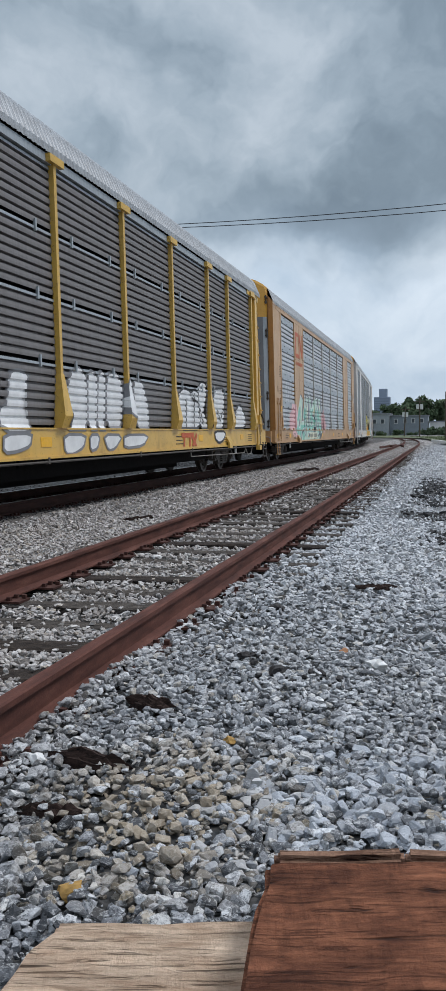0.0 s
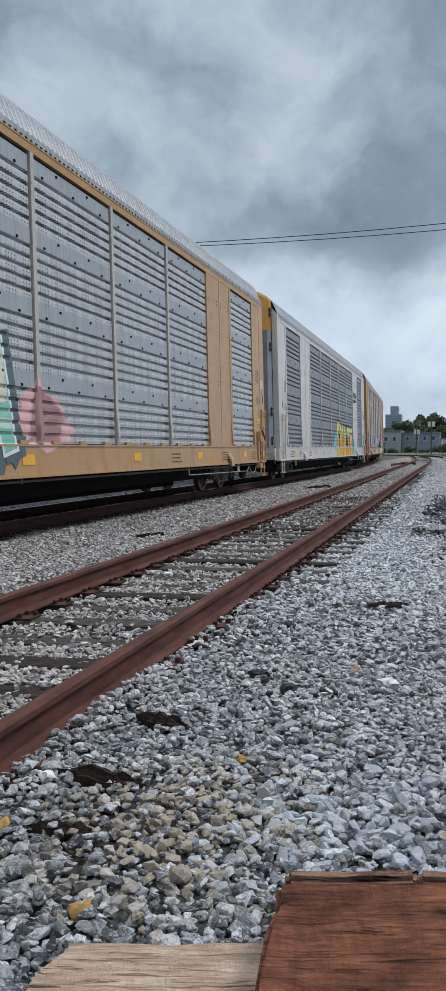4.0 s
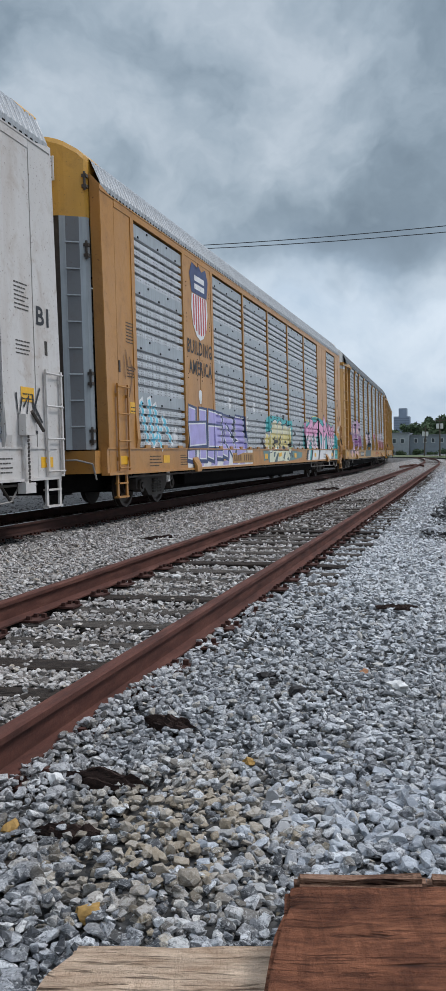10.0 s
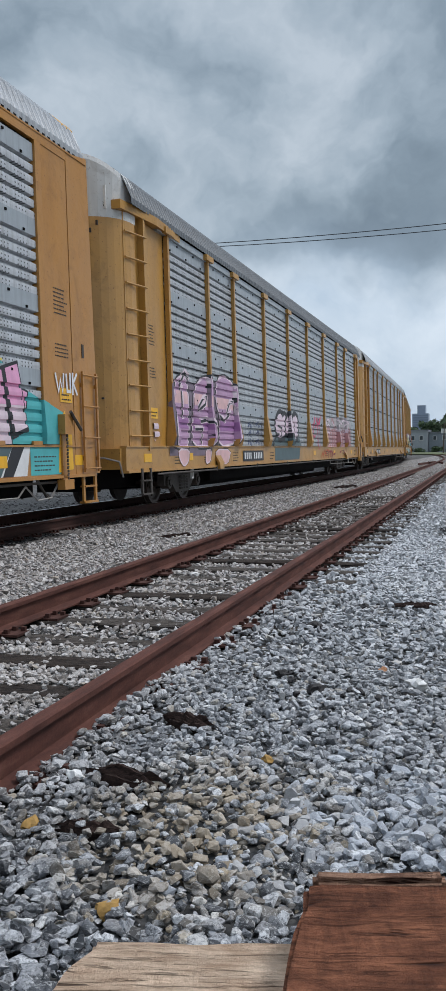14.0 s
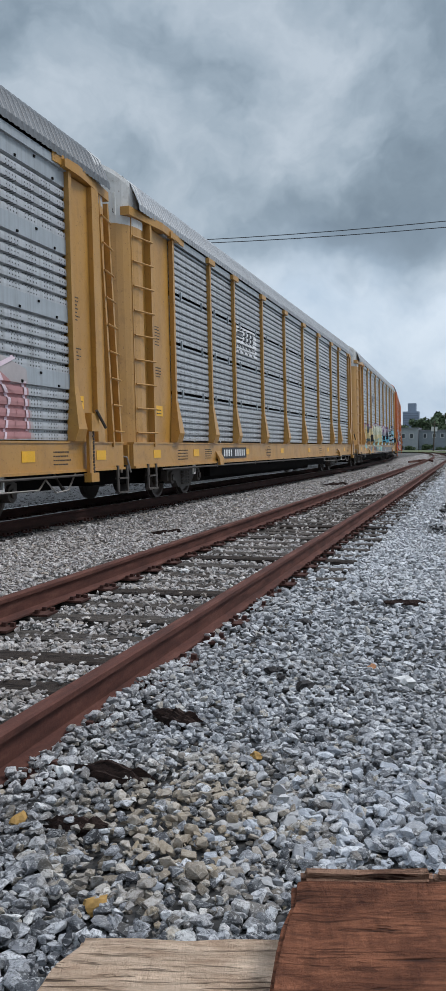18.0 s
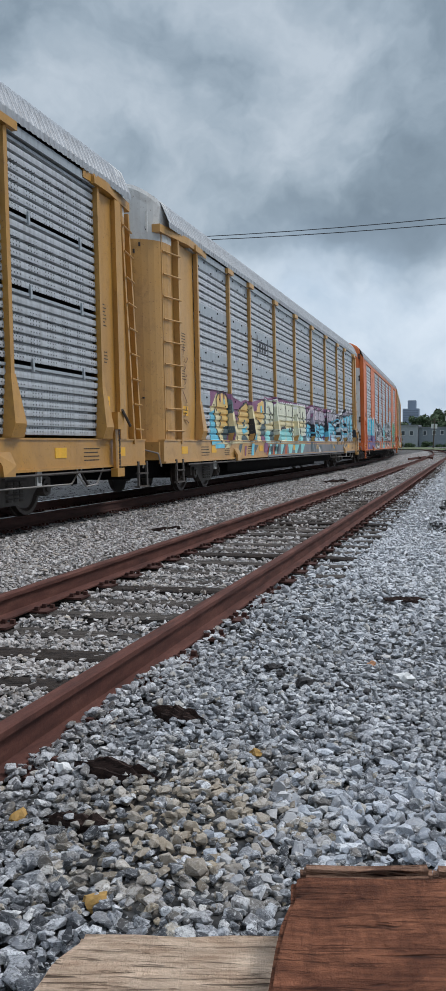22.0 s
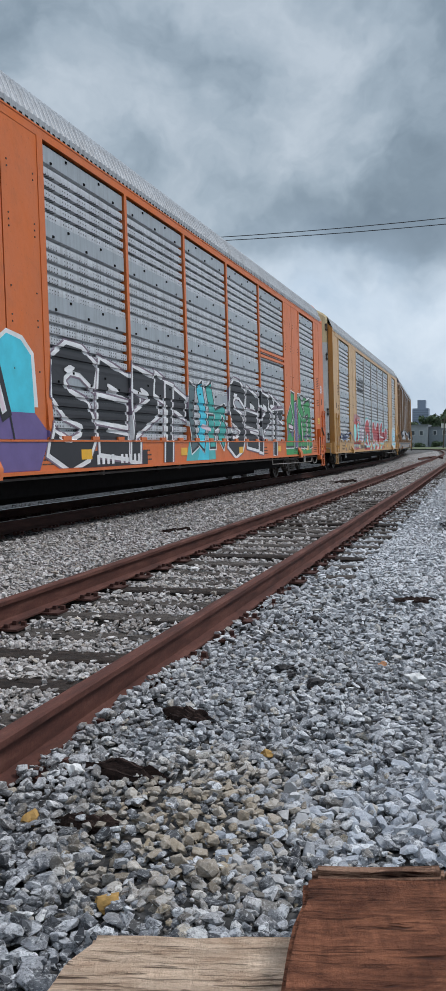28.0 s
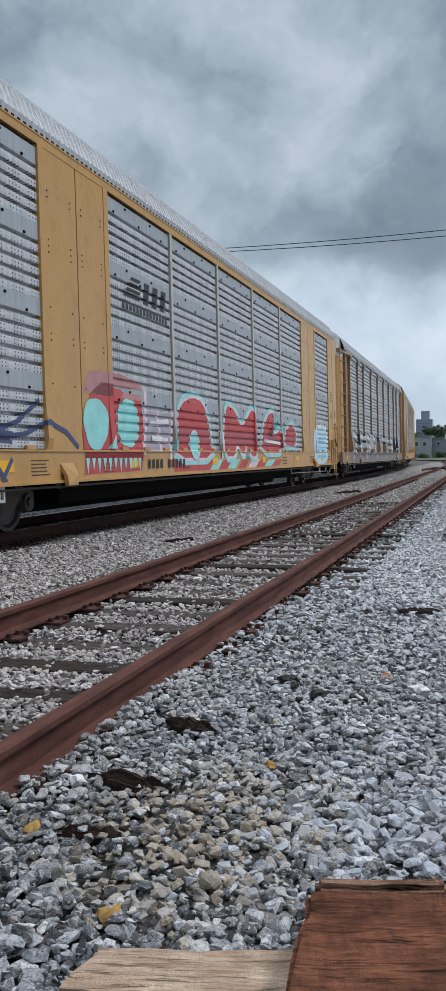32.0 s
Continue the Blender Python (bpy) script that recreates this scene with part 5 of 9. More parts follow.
    for e in (-1, 1):
        r = reach if e > 0 else 0.0
        ya, yb = (13.43 + r, 13.97 + r) if e > 0 else (12.9, 13.5)
        top = (-0.08, -0.15) if e > 0 else (0.0, 0.0)

        def tall():
            bm = bmesh.new()
            for y, x in ((ya, 1.58), (yb, 1.485 if e > 0 else 1.45)):
                lo = [(x - 0.13, y - 0.03), (x, y - 0.03), (x, y + 0.03), (x - 0.13, y + 0.03)]
                rs = [[bm.verts.new((u + top[0] * k, v + top[1] * k, z)) for u, v in lo] for k, z in ((0, 1.06), (1, e5 - 0.1))]
                for i in range(4):
                    bm.faces.new((rs[0][i], rs[0][(i + 1) % 4], rs[1][(i + 1) % 4], rs[1][i]))
                bm.faces.new(rs[0])
                bm.faces.new(rs[1])
            return mesh_of("ladder", bm, paint)
        lad = part("ladder", cached(("ladB", name, e, r), tall), None, car)
        lad.matrix_local = mirror_to(1, e)

        def backing():
            bm = bmesh.new()
            rs = [[bm.verts.new((u + top[0] * k, v + top[1] * k, z)) for u, v in ((1.46, ya), (1.42, ya), (1.33, yb), (1.37, yb))] for k, z in ((0, 1.08), (1, e5 - 0.1))]
            for i in range(4):
                bm.faces.new((rs[0][i], rs[0][(i + 1) % 4], rs[1][(i + 1) % 4], rs[1][i]))
            bm.faces.new(rs[0])
            bm.faces.new(rs[1])
            return mesh_of("ladder_back", bm, paint)
        part("ladder_back", cached(("ladback", name, e, r), backing), None, lad)
        for i in range(9):
            k = i / 8.6

            def rung():
                bm = bmesh.new()
                z = 1.32 + 0.44 * i
                rod(bm, (1.605 + top[0] * k, ya - 0.03 + top[1] * k, z), ((1.51 if e > 0 else 1.475) + top[0] * k, yb + 0.03 + top[1] * k, z), 0.017, 6)
                return mesh_of("rung", bm, paint)
            part("rung", cached(("rung", name, e, i, r), rung), None, lad)
        part("sill_step", cached(("stepB", name, e, r), lambda: step_mesh(M["steel_dark"], e * (ya + 0.27))), None, car)
        dy = r if e > 0 else 0.0
        cap = part("end_cap", cached(("capB", bulkhead.name, dy), lambda: end_cap_mesh("B", e5, 5.02, dy, bulkhead)), None, car, "pale bowed end sheet under the roof")
        cap.matrix_local = mirror_to(1, e)
        if e < 0:
            height_plate(cap, 0.2, 1.28, 13.79, 5.3, True)
        pts = [(x, y + dy) for x, y in BOW["B"]]
        for s in (-1, 1):
            for nm, run in (("end_door", pts[:7]), ("end_door", pts[6:])):
                p = part(nm, cached((nm, "B", name, dy, run[0][0]), lambda: bow_leaf_mesh(nm, run, 1.1, 5.02, M["door_amber"])), None, car, "bowed end door")
                p.matrix_local = mirror_to(s, e)
        bm = bmesh.new()
        rnd = random.Random(7)
        for i in range(3):
            for j in range(6):
                z, x = (1.95, 3.2, 4.75)[i] + (0.0 if i < 2 else 0.13 * (j % 2)), 0.62 + 0.1 * j
                y = float(np.interp(x, [q[0] for q in pts[::-1]], [q[1] for q in pts[::-1]]))
                if i != 1:
                    box(bm, x, x + rnd.uniform(0.03, 0.06), y - 0.02, y + 0.012, z, z + (0.075 if i == 2 else 0.03))
        tagged(part("stencilling", bm, M["ink"], car), "small stencilled lettering", kind="stuff").matrix_local = mirror_to(1, e)
        part("end_sill", cached(("endsillB", name, e), lambda: mesh_of("end_sill", boxes((-SIDE + 0.12, SIDE - 0.12, min(e * 13.5, e * 14.03), max(e * 13.5, e * 14.03), 0.75, 1.1)), paint)), None, car)
        part("uncoupling_lever", cached(("leverB", e), lambda: lever_mesh(14.07)), None, car, "bent steel uncoupling lever").matrix_local = mirror_to(1, e)
    part("roof", roof_mesh(-half + 0.1, half - 0.1 + reach, e5 + 0.02, M[roof]), None, car, "corrugated sheet-metal roof")
    part("brake_pipe", cached("pipe", lambda: pipe_mesh(half)), None, car)
    fittings(car, "B", len(CARS) * 100, M["ink"])
    hand_brake(car, paint, 12.5)
    sill_gear(car, paint, SIDE - 0.048)
    CARS.append(car)
    return car


ZINC = (M["zinc"], M["zinc_flat"])
ZINC_BLUE = (M["zinc_blue"], M["zinc_blue_flat"])
ZINC_BROWN = (M["zinc_brown"], M["zinc_flat"])
car_dark = car_posts("dark grey car carrier with yellow posts and white graffiti", M["gold_yellow"], ZINC_BROWN, True, M["pale_door"], reach=-0.15)
car_tan = car_flush("tan car carrier with ribbed zinc sides and green graffiti", M["tan"], ZINC, M["grey_door"], M["amber"], far=-0.2, end_shade_paint=M["amber_shaded"], post_mat=M["bare_post"])
car_white = car_flush("white car carrier with blue-grey panels and yellow graffiti", M["white"], ZINC_BLUE, M["grey_door"], M["amber"])
car_ochre = car_flush("orange-yellow car carrier with violet, yellow and pink graffiti", M["ochre"], ZINC, M["grey_door"], M["amber"], rungs=True, end_shade_paint=M["amber_shaded"])
car_pink = car_posts("yellow-framed grey car carrier with pink and faded red graffiti", M["yellow"], (M["zinc_dull"], M["zinc_flat"]), False, M["pale_door"], roof="roof_dark", reach=0.1)
car_slots = car_posts("yellow-framed grey car carrier with slotted side panels", M["yellow"], (M["zinc_dull"], M["zinc_flat"]), True, M["pale_door"])
car_teal = car_posts("sand-framed grey car carrier with yellow and blue graffiti", M["sand"], ZINC, False, M["pale_door"])
car_orange = car_flush("bright orange car carrier with black and white graffiti", M["orange"], ZINC, M["pale_door"], M["orange"], far=0.06)
car_sand = car_flush("sand-yellow car carrier with red and turquoise graffiti", M["sand"], ZINC, M["pale_door"], M["cream_cap"], end_shade_paint=M["ochre"], post_mat=M["bare_post"])
car_brown = car_posts("brown-framed grey car carrier with white graffiti", M["umber"], ZINC, False, M["pale_door"])
car_last = car_flush("weathered grey car carrier behind the brown-framed one", M["sand"], ZINC, M["grey_door"], M["sand"])
car_tail = car_posts("weathered grey car carrier at the bend", M["sand"], ZINC, True, M["pale_door"])


# ---- painted lettering and graffiti on the near sides ----
def spray(name, colour):
    if name not in M:
        M[name] = plain("spray_" + name, colour, 0.55, vary=0.16, scale=3.0, depth=0.002)
    return M[name]


PAINTS = {"white": (0.74, 0.74, 0.74), "black": (0.022, 0.022, 0.026), "pink": (0.75, 0.36, 0.55), "pale_pink": (0.72, 0.45, 0.45), "mint": (0.22, 0.52, 0.42), "pale_green": (0.5, 0.65, 0.55), "lemon": (0.72, 0.62, 0.12),
          "gold": (0.75, 0.42, 0.03), "sky": (0.16, 0.55, 0.7), "violet": (0.4, 0.36, 0.66), "teal": (0.08, 0.42, 0.43), "cream": (0.72, 0.62, 0.36), "maroon": (0.28, 0.03, 0.04), "red": (0.5, 0.07, 0.07), "plum": (0.23, 0.085, 0.17), "straw": (0.7, 0.46, 0.15),
          "aqua": (0.3, 0.68, 0.66), "purple": (0.15, 0.08, 0.22), "navy": (0.05, 0.07, 0.16), "grey": (0.2, 0.2, 0.21), "ivory": (0.68, 0.68, 0.52), "rust_red": (0.5, 0.1, 0.03), "pale_violet": (0.5, 0.3, 0.46), "slate": (0.085, 0.13, 0.14), "rose_white": (0.74, 0.6, 0.66), "crimson": (0.6, 0.06, 0.14), "lilac_grey": (0.4, 0.36, 0.42), "mauve_grey": (0.19, 0.14, 0.18), "pale_blue": (0.5, 0.7, 0.8), "cyan": (0.06, 0.56, 0.7), "dusk": (0.14, 0.1, 0.26), "jade": (0.05, 0.4, 0.36), "leaf_green": (0.04, 0.3, 0.09), "faint_red": (0.45, 0.22, 0.22), "mauve": (0.36, 0.16, 0.36), "slate_teal": (0.14, 0.25, 0.25), "rose_grey": (0.42, 0.38, 0.38), "dust_rose": (0.6, 0.52, 0.52), "pale_cream": (0.7, 0.66, 0.46), "pale_lemon": (0.7, 0.6, 0.26), "crimson_dull": (0.42, 0.09, 0.1)}
for key, value in PAINTS.items():
    spray("s_" + key, value)


def surface(kind, slots, y, z):
    """Outward place of the car's side at length y and height z."""
    if kind == "A":
        if z < 1.145:
            return SIDE + 0.012
        for e in EDGES["A"]:
            w = 0.05 if abs(e) < 6 else 0.08
            if abs(y - e) <= w + 1e-4:
                return SIDE + 0.027 + max(0.0, 0.03 * (1 - abs(z - 1.3) / 0.45)) * (z < 1.75)
        if y > 11.78 or y < -12.2:
            return SIDE + 0.017
        if 7.25 < abs(y) < 9.3:
            return SIDE + 0.017
        return SIDE - 0.012 + max(-0.03, profile_at(PROFILES[("A", False)], z))
    if z < 1.145:
        return SIDE - 0.045
    for e in EDGES["B"]:
        d = abs(y - e)
        w = 0.06 + (0.09 * (1.98 - z) / 0.65 if 1.33 < z < 1.98 else 0.09 if z <= 1.33 else 0)
        if d <= w + 1e-4:
            return SIDE + 0.006 + (0.095 * (1.98 - z) / 0.65 if 1.33 < z < 1.98 else 0.095 * (z - 1.0) / 0.33 if z <= 1.33 else 0)
    return SIDE - 0.08 + max(-0.03, profile_at(PROFILES[("B", slots)], z))


CUTS = {}
for kind, slots in PROFILES:
    zs = [z for _, z, _ in PROFILES[(kind, slots)]] + [1.145, 1.33, 1.98]
    CUTS[(kind, slots)] = sorted(set(round(z, 4) for z in zs))


SHIFT = {car_dark: 0.45, car_tan: 0.6, car_white: 0.55, car_ochre: 0.42, car_pink: 0.35, car_slots: 0.3, car_teal: 0.15, car_orange: 0.4, car_sand: 0.6}


def islands(bm):
    """The separate pieces of a flat shape, each in a mesh of its own."""
    left, out = set(bm.faces), []
    while left:
        stack, got = [left.pop()], []
        while stack:
            f = stack.pop()
            got.append(f)
            for e in f.edges:
                for g in e.link_faces:
                    if g in left:
                        left.discard(g)
                        stack.append(g)
        out.append(got)
    if len(out) < 2:
        return [bm]
    fresh = []
    for got in out:
        b2, seen = bmesh.new(), {}
        for f in got:
            for v in f.verts:
                if v not in seen:
                    seen[v] = b2.verts.new(v.co)
            b2.faces.new([seen[v] for v in f.verts])
        fresh.append(b2)
    return fresh


def lay_on(bm, car, kind, slots, layer, mat, name, label="", shift=True):
    """Fold a flat shape, drawn in (0, y, z), onto the side of the car."""
    if shift:
        for v in bm.verts:
            v.co.y -= SHIFT.get(car, 0.0)
    pieces = islands(bm)
    if len(pieces) > 1:
        bm.free()
        for piece in pieces:
            last = lay_on(piece, car, kind, slots, layer, mat, name, label, False)
        return last
    ys = [v.co.y for v in bm.verts]
    zs = [v.co.z for v in bm.verts]
    if not ys:
        bm.free()
        return None
    y0, y1, z0, z1 = min(ys), max(ys), min(zs), max(zs)

    def cut(co, no):
        bmesh.ops.bisect_plane(bm, geom=bm.verts[:] + bm.edges[:] + bm.faces[:], plane_co=co, plane_no=no, dist=1e-5)
    for z in CUTS[(kind, slots)]:
        if z0 < z < z1:
            cut((0, 0, z), (0, 0, 1))
    ws = (0.05, 0.058) if kind == "A" else (0.06, 0.15, 0.158)
    for e in EDGES[kind]:
        if y0 - 0.3 < e < y1 + 0.3:
            for w in ((0.08, 0.088) if kind == "A" and abs(e) > 6 else ws):
                for s in (-1, 1):
                    cut((0, e + s * w, 0), (0, 1, 0))
            if kind == "B" and z1 > 1.33:
                for w in (0.15, 0.158):
                    for s in (-1, 1):
                        cut((0, e + s * w, 1.33), (0, 0.65, s * 0.09))
    for v in bm.verts:
        v.co.x += surface(kind, slots, v.co.y, v.co.z) + 0.0035 + 0.0025 * layer
    for f in bm.faces:
        f.normal_update()
        if f.normal.x < 0:
            f.normal_flip()
    me = bpy.data.meshes.new(name)
    bm.to_mesh(me)
    bm.free()
    me.materials.append(mat)
    ob = new(name, me)
    ob.parent = car
    return tagged(ob, label)


def letters(text, y0, y1, z0, z1, fat=0.03, slant=0.0, wave=0.0):
    """Letters in the built-in font, stretched to a box; fat thickens the strokes."""
    cu = bpy.data.curves.new("letters", "FONT")
    cu.body, cu.size, cu.offset, cu.resolution_u, cu.space_character = text, 1.0, fat, 3, 1.22
    ob = bpy.data.objects.new("letters", cu)
    me = bpy.data.meshes.new_from_object(ob)
    bpy.data.objects.remove(ob)
    bm = bmesh.new()
    bm.from_mesh(me)
    bpy.data.meshes.remove(me)
    bpy.data.curves.remove(cu)
    bmesh.ops.remove_doubles(bm, verts=bm.verts, dist=1e-4)
    return bm


def fit_to(bm, ref, y0, y1, z0, z1, slant=0.0, wave=0.0):
    xa, xb, ya, yb = ref
    for v in bm.verts:
        u, w = (v.co.x - xa) / (xb - xa), (v.co.y - ya) / (yb - ya)
        w += wave * math.sin(u * 9.0) * (0.3 + w)
        v.co = (0, y0 + (y1 - y0) * (u + slant * (w - 0.5) + 0.012 * math.sin(w * 8 + u * 20)), z0 + (z1 - z0) * w)
    return bm


def bounds(bm):
    xs, ys = [v.co.x for v in bm.verts], [v.co.y for v in bm.verts]
    return min(xs), max(xs), min(ys), max(ys)


def word(car, kind, slots, text, y0, y1, z0, z1, layers, slant=0.0, wave=0.0, lift=0, label=""):
    """One word in several coats. layers: (strength of stroke, paint, dy, dz, keep) with keep a share of the height or None."""
    ref = bounds(letters(text, 0, 1, 0, 1, 0.03))
    for n, (fat, paint, dy, dz, keep) in enumerate(layers):
        bm = fit_to(letters(text, 0, 1, 0, 1, fat), ref, y0 + dy, y1 + dy, z0 + dz, z1 + dz, slant, wave)
        if keep is not None:
            lo, hi = z0 + (z1 - z0) * keep[0], z0 + (z1 - z0) * keep[1]
            for co, no in (((0, 0, lo), (0, 0, -1)), ((0, 0, hi), (0, 0, 1))):
                bmesh.ops.bisect_plane(bm, geom=bm.verts[:] + bm.edges[:] + bm.faces[:], plane_co=co, plane_no=no, clear_outer=True)
        lay_on(bm, car, kind, slots, n + lift, M["s_" + paint], "graffiti", label if n == len(layers) - 1 else "")


def shape(car, kind, slots, pts, paint, layer, label=""):
    bm = bmesh.new()
    bm.faces.new([bm.verts.new((0, y, z)) for y, z in pts])
    bmesh.ops.triangulate(bm, faces=bm.faces)
    return lay_on(bm, car, kind, slots, layer, M["s_" + paint], "graffiti", label)


def area(car, kind, slots, pts, paint, layer, label=""):
    """A filled outline at its true place along the car."""
    bm = bmesh.new()
    bm.faces.new([bm.verts.new((0, y, z)) for y, z in pts])
    bmesh.ops.triangulate(bm, faces=bm.faces)
    return lay_on(bm, car, kind, slots, layer, M["s_" + paint], "graffiti", label, False)


def grown(pts, w):
    """The outline pushed outwards by w."""
    turn = sum(a[0] * b[1] - b[0] * a[1] for a, b in zip(pts, pts[1:] + pts[:1]))
    out = []
    for i, q in enumerate(pts):
        a, b = Vector(pts[i - 1]), Vector(pts[(i + 1) % len(pts)])
        d0, d1 = (Vector(q) - a).normalized(), (b - Vector(q)).normalized()
        t = (d0 + d1).normalized() if (d0 + d1).length > 0.1 else d1
        n = Vector((t.y, -t.x)) * (1 if turn > 0 else -1)
        k = min(1.6, 1.0 / max(0.4, abs(n.dot(Vector((d1.y, -d1.x))))))
        out.append((q[0] + n.x * w * k, max(0.735, q[1] + n.y * w * k)))
    return out


def rounded(pts):
    """The outline with its corners cut."""
    out = []
    for i, q in enumerate(pts):
        a, b = pts[i - 1], pts[(i + 1) % len(pts)]
        out += [(q[0] * 0.8 + a[0] * 0.2, q[1] * 0.8 + a[1] * 0.2), (q[0] * 0.8 + b[0] * 0.2, q[1] * 0.8 + b[1] * 0.2)]
    return out


def letter_shape(car, kind, slots, pts, coats, layer, label=""):
    """A sprayed letter as a filled outline in coats of (growth, paint, (z from, z to) or None), widest first."""
    for n, (w, paint, keep) in enumerate(coats):
        bm = bmesh.new()
        bm.faces.new([bm.verts.new((0, y, z)) for y, z in grown(rounded(pts), w)])
        bmesh.ops.triangulate(bm, faces=bm.faces)
        if keep:
            for co, no in (((0, 0, keep[0]), (0, 0, -1)), ((0, 0, keep[1]), (0, 0, 1))):
                bmesh.ops.bisect_plane(bm, geom=bm.verts[:] + bm.edges[:] + bm.faces[:], plane_co=co, plane_no=no, clear_outer=True)
        if bm.faces:
            lay_on(bm, car, kind, slots, layer + 0.3 * n, M["s_" + paint], "graffiti", label if n == len(coats) - 1 else "", False)


def ribbon(bm, line, w, x, taper=0.0):
    """A brush stroke of width w along a line, mitred at its corners."""
    pts = [Vector(q) for q in line]
    dirs = [(b - a).normalized() for a, b in zip(pts, pts[1:])]
    rows = []
    for i, q in enumerate(pts):
        d0, d1 = dirs[max(0, i - 1)], dirs[min(len(dirs) - 1, i)]
        t = (d0 + d1).normalized() if (d0 + d1).length > 0.2 else d1
        n = Vector((-t.y, t.x))
        k = min(1.7, 1.0 / max(0.35, n.dot(Vector((-d1.y, d1.x)))))
        c = q - t * w * 0.5 if i == 0 else q + t * w * 0.5 if i == len(pts) - 1 else q
        f = 1.0 - taper * i / (len(pts) - 1)
        rows.append([bm.verts.new((x, *(c + n * w * 0.5 * k * f * g))) for g in (-1, 1)])
    for a, b in zip(rows, rows[1:]):
        bm.faces.new((a[0], a[1], b[1], b[0]))


def brush(car, kind, slots, lines, w, coats, layer=1, label="", taper=0.0, low=0.74):
    """Letters of fat strokes. coats: (extra width, paint, dy, dz, (z from, z to) or None); later lines lie over earlier ones."""
    for n, (extra, paint, dy, dz, keep) in enumerate(coats):
        bm = bmesh.new()
        for i, line in enumerate(lines):
            ribbon(bm, [(y + dy, z + dz) for y, z in line], w + extra, 0.0025 * i * 0.28, taper)
        lo, hi = (low, 9.0) if keep is None else keep
        for co, no in (((0, 0, lo), (0, 0, -1)), ((0, 0, hi), (0, 0, 1))):
            bmesh.ops.bisect_plane(bm, geom=bm.verts[:] + bm.edges[:] + bm.faces[:], plane_co=co, plane_no=no, clear_outer=True)
        lay_on(bm, car, kind, slots, layer + n * 0.12, M["s_" + paint], "graffiti", label if n == len(coats) - 1 else "", False)


def cloud(cy, cz, ry, rz, seed, n=40, rough=0.18, lobes=5):
    rnd = random.Random(seed)
    ph, am = [rnd.uniform(0, 6.28) for _ in range(4)], [rnd.uniform(0.4, 1) for _ in range(4)]
    out = []
    for i in range(n):
        a = 2 * math.pi * i / n
        r = 1 + rough * (am[0] * math.sin(lobes * a + ph[0]) + am[1] * 0.6 * math.sin((lobes + 4) * a + ph[1]))
        out.append((cy + ry * r * math.cos(a), cz + rz * r * math.sin(a)))
    return out


def rect(y0, y1, z0, z1, lean=0.0):
    return [(y0, z0), (y1, z0), (y1 + lean, z1), (y0 + lean, z1)]


def number_bars(car, kind, y, width, paint, ground=None, seed=0, z=0.83, h=0.16):
    """The car's number: a plate with plain bars."""
    rnd = random.Random(seed)
    if ground:
        shape(car, kind, False, rect(y, y + width, z - 0.05, z + h + 0.05), ground, 3)
    u = y + width * 0.06
    for i in range(10):
        w = width * 0.065
        if i != 4:
            shape(car, kind, False, rect(u, u + w * 0.75, z, z + h), paint, 4)
        u += width * 0.09


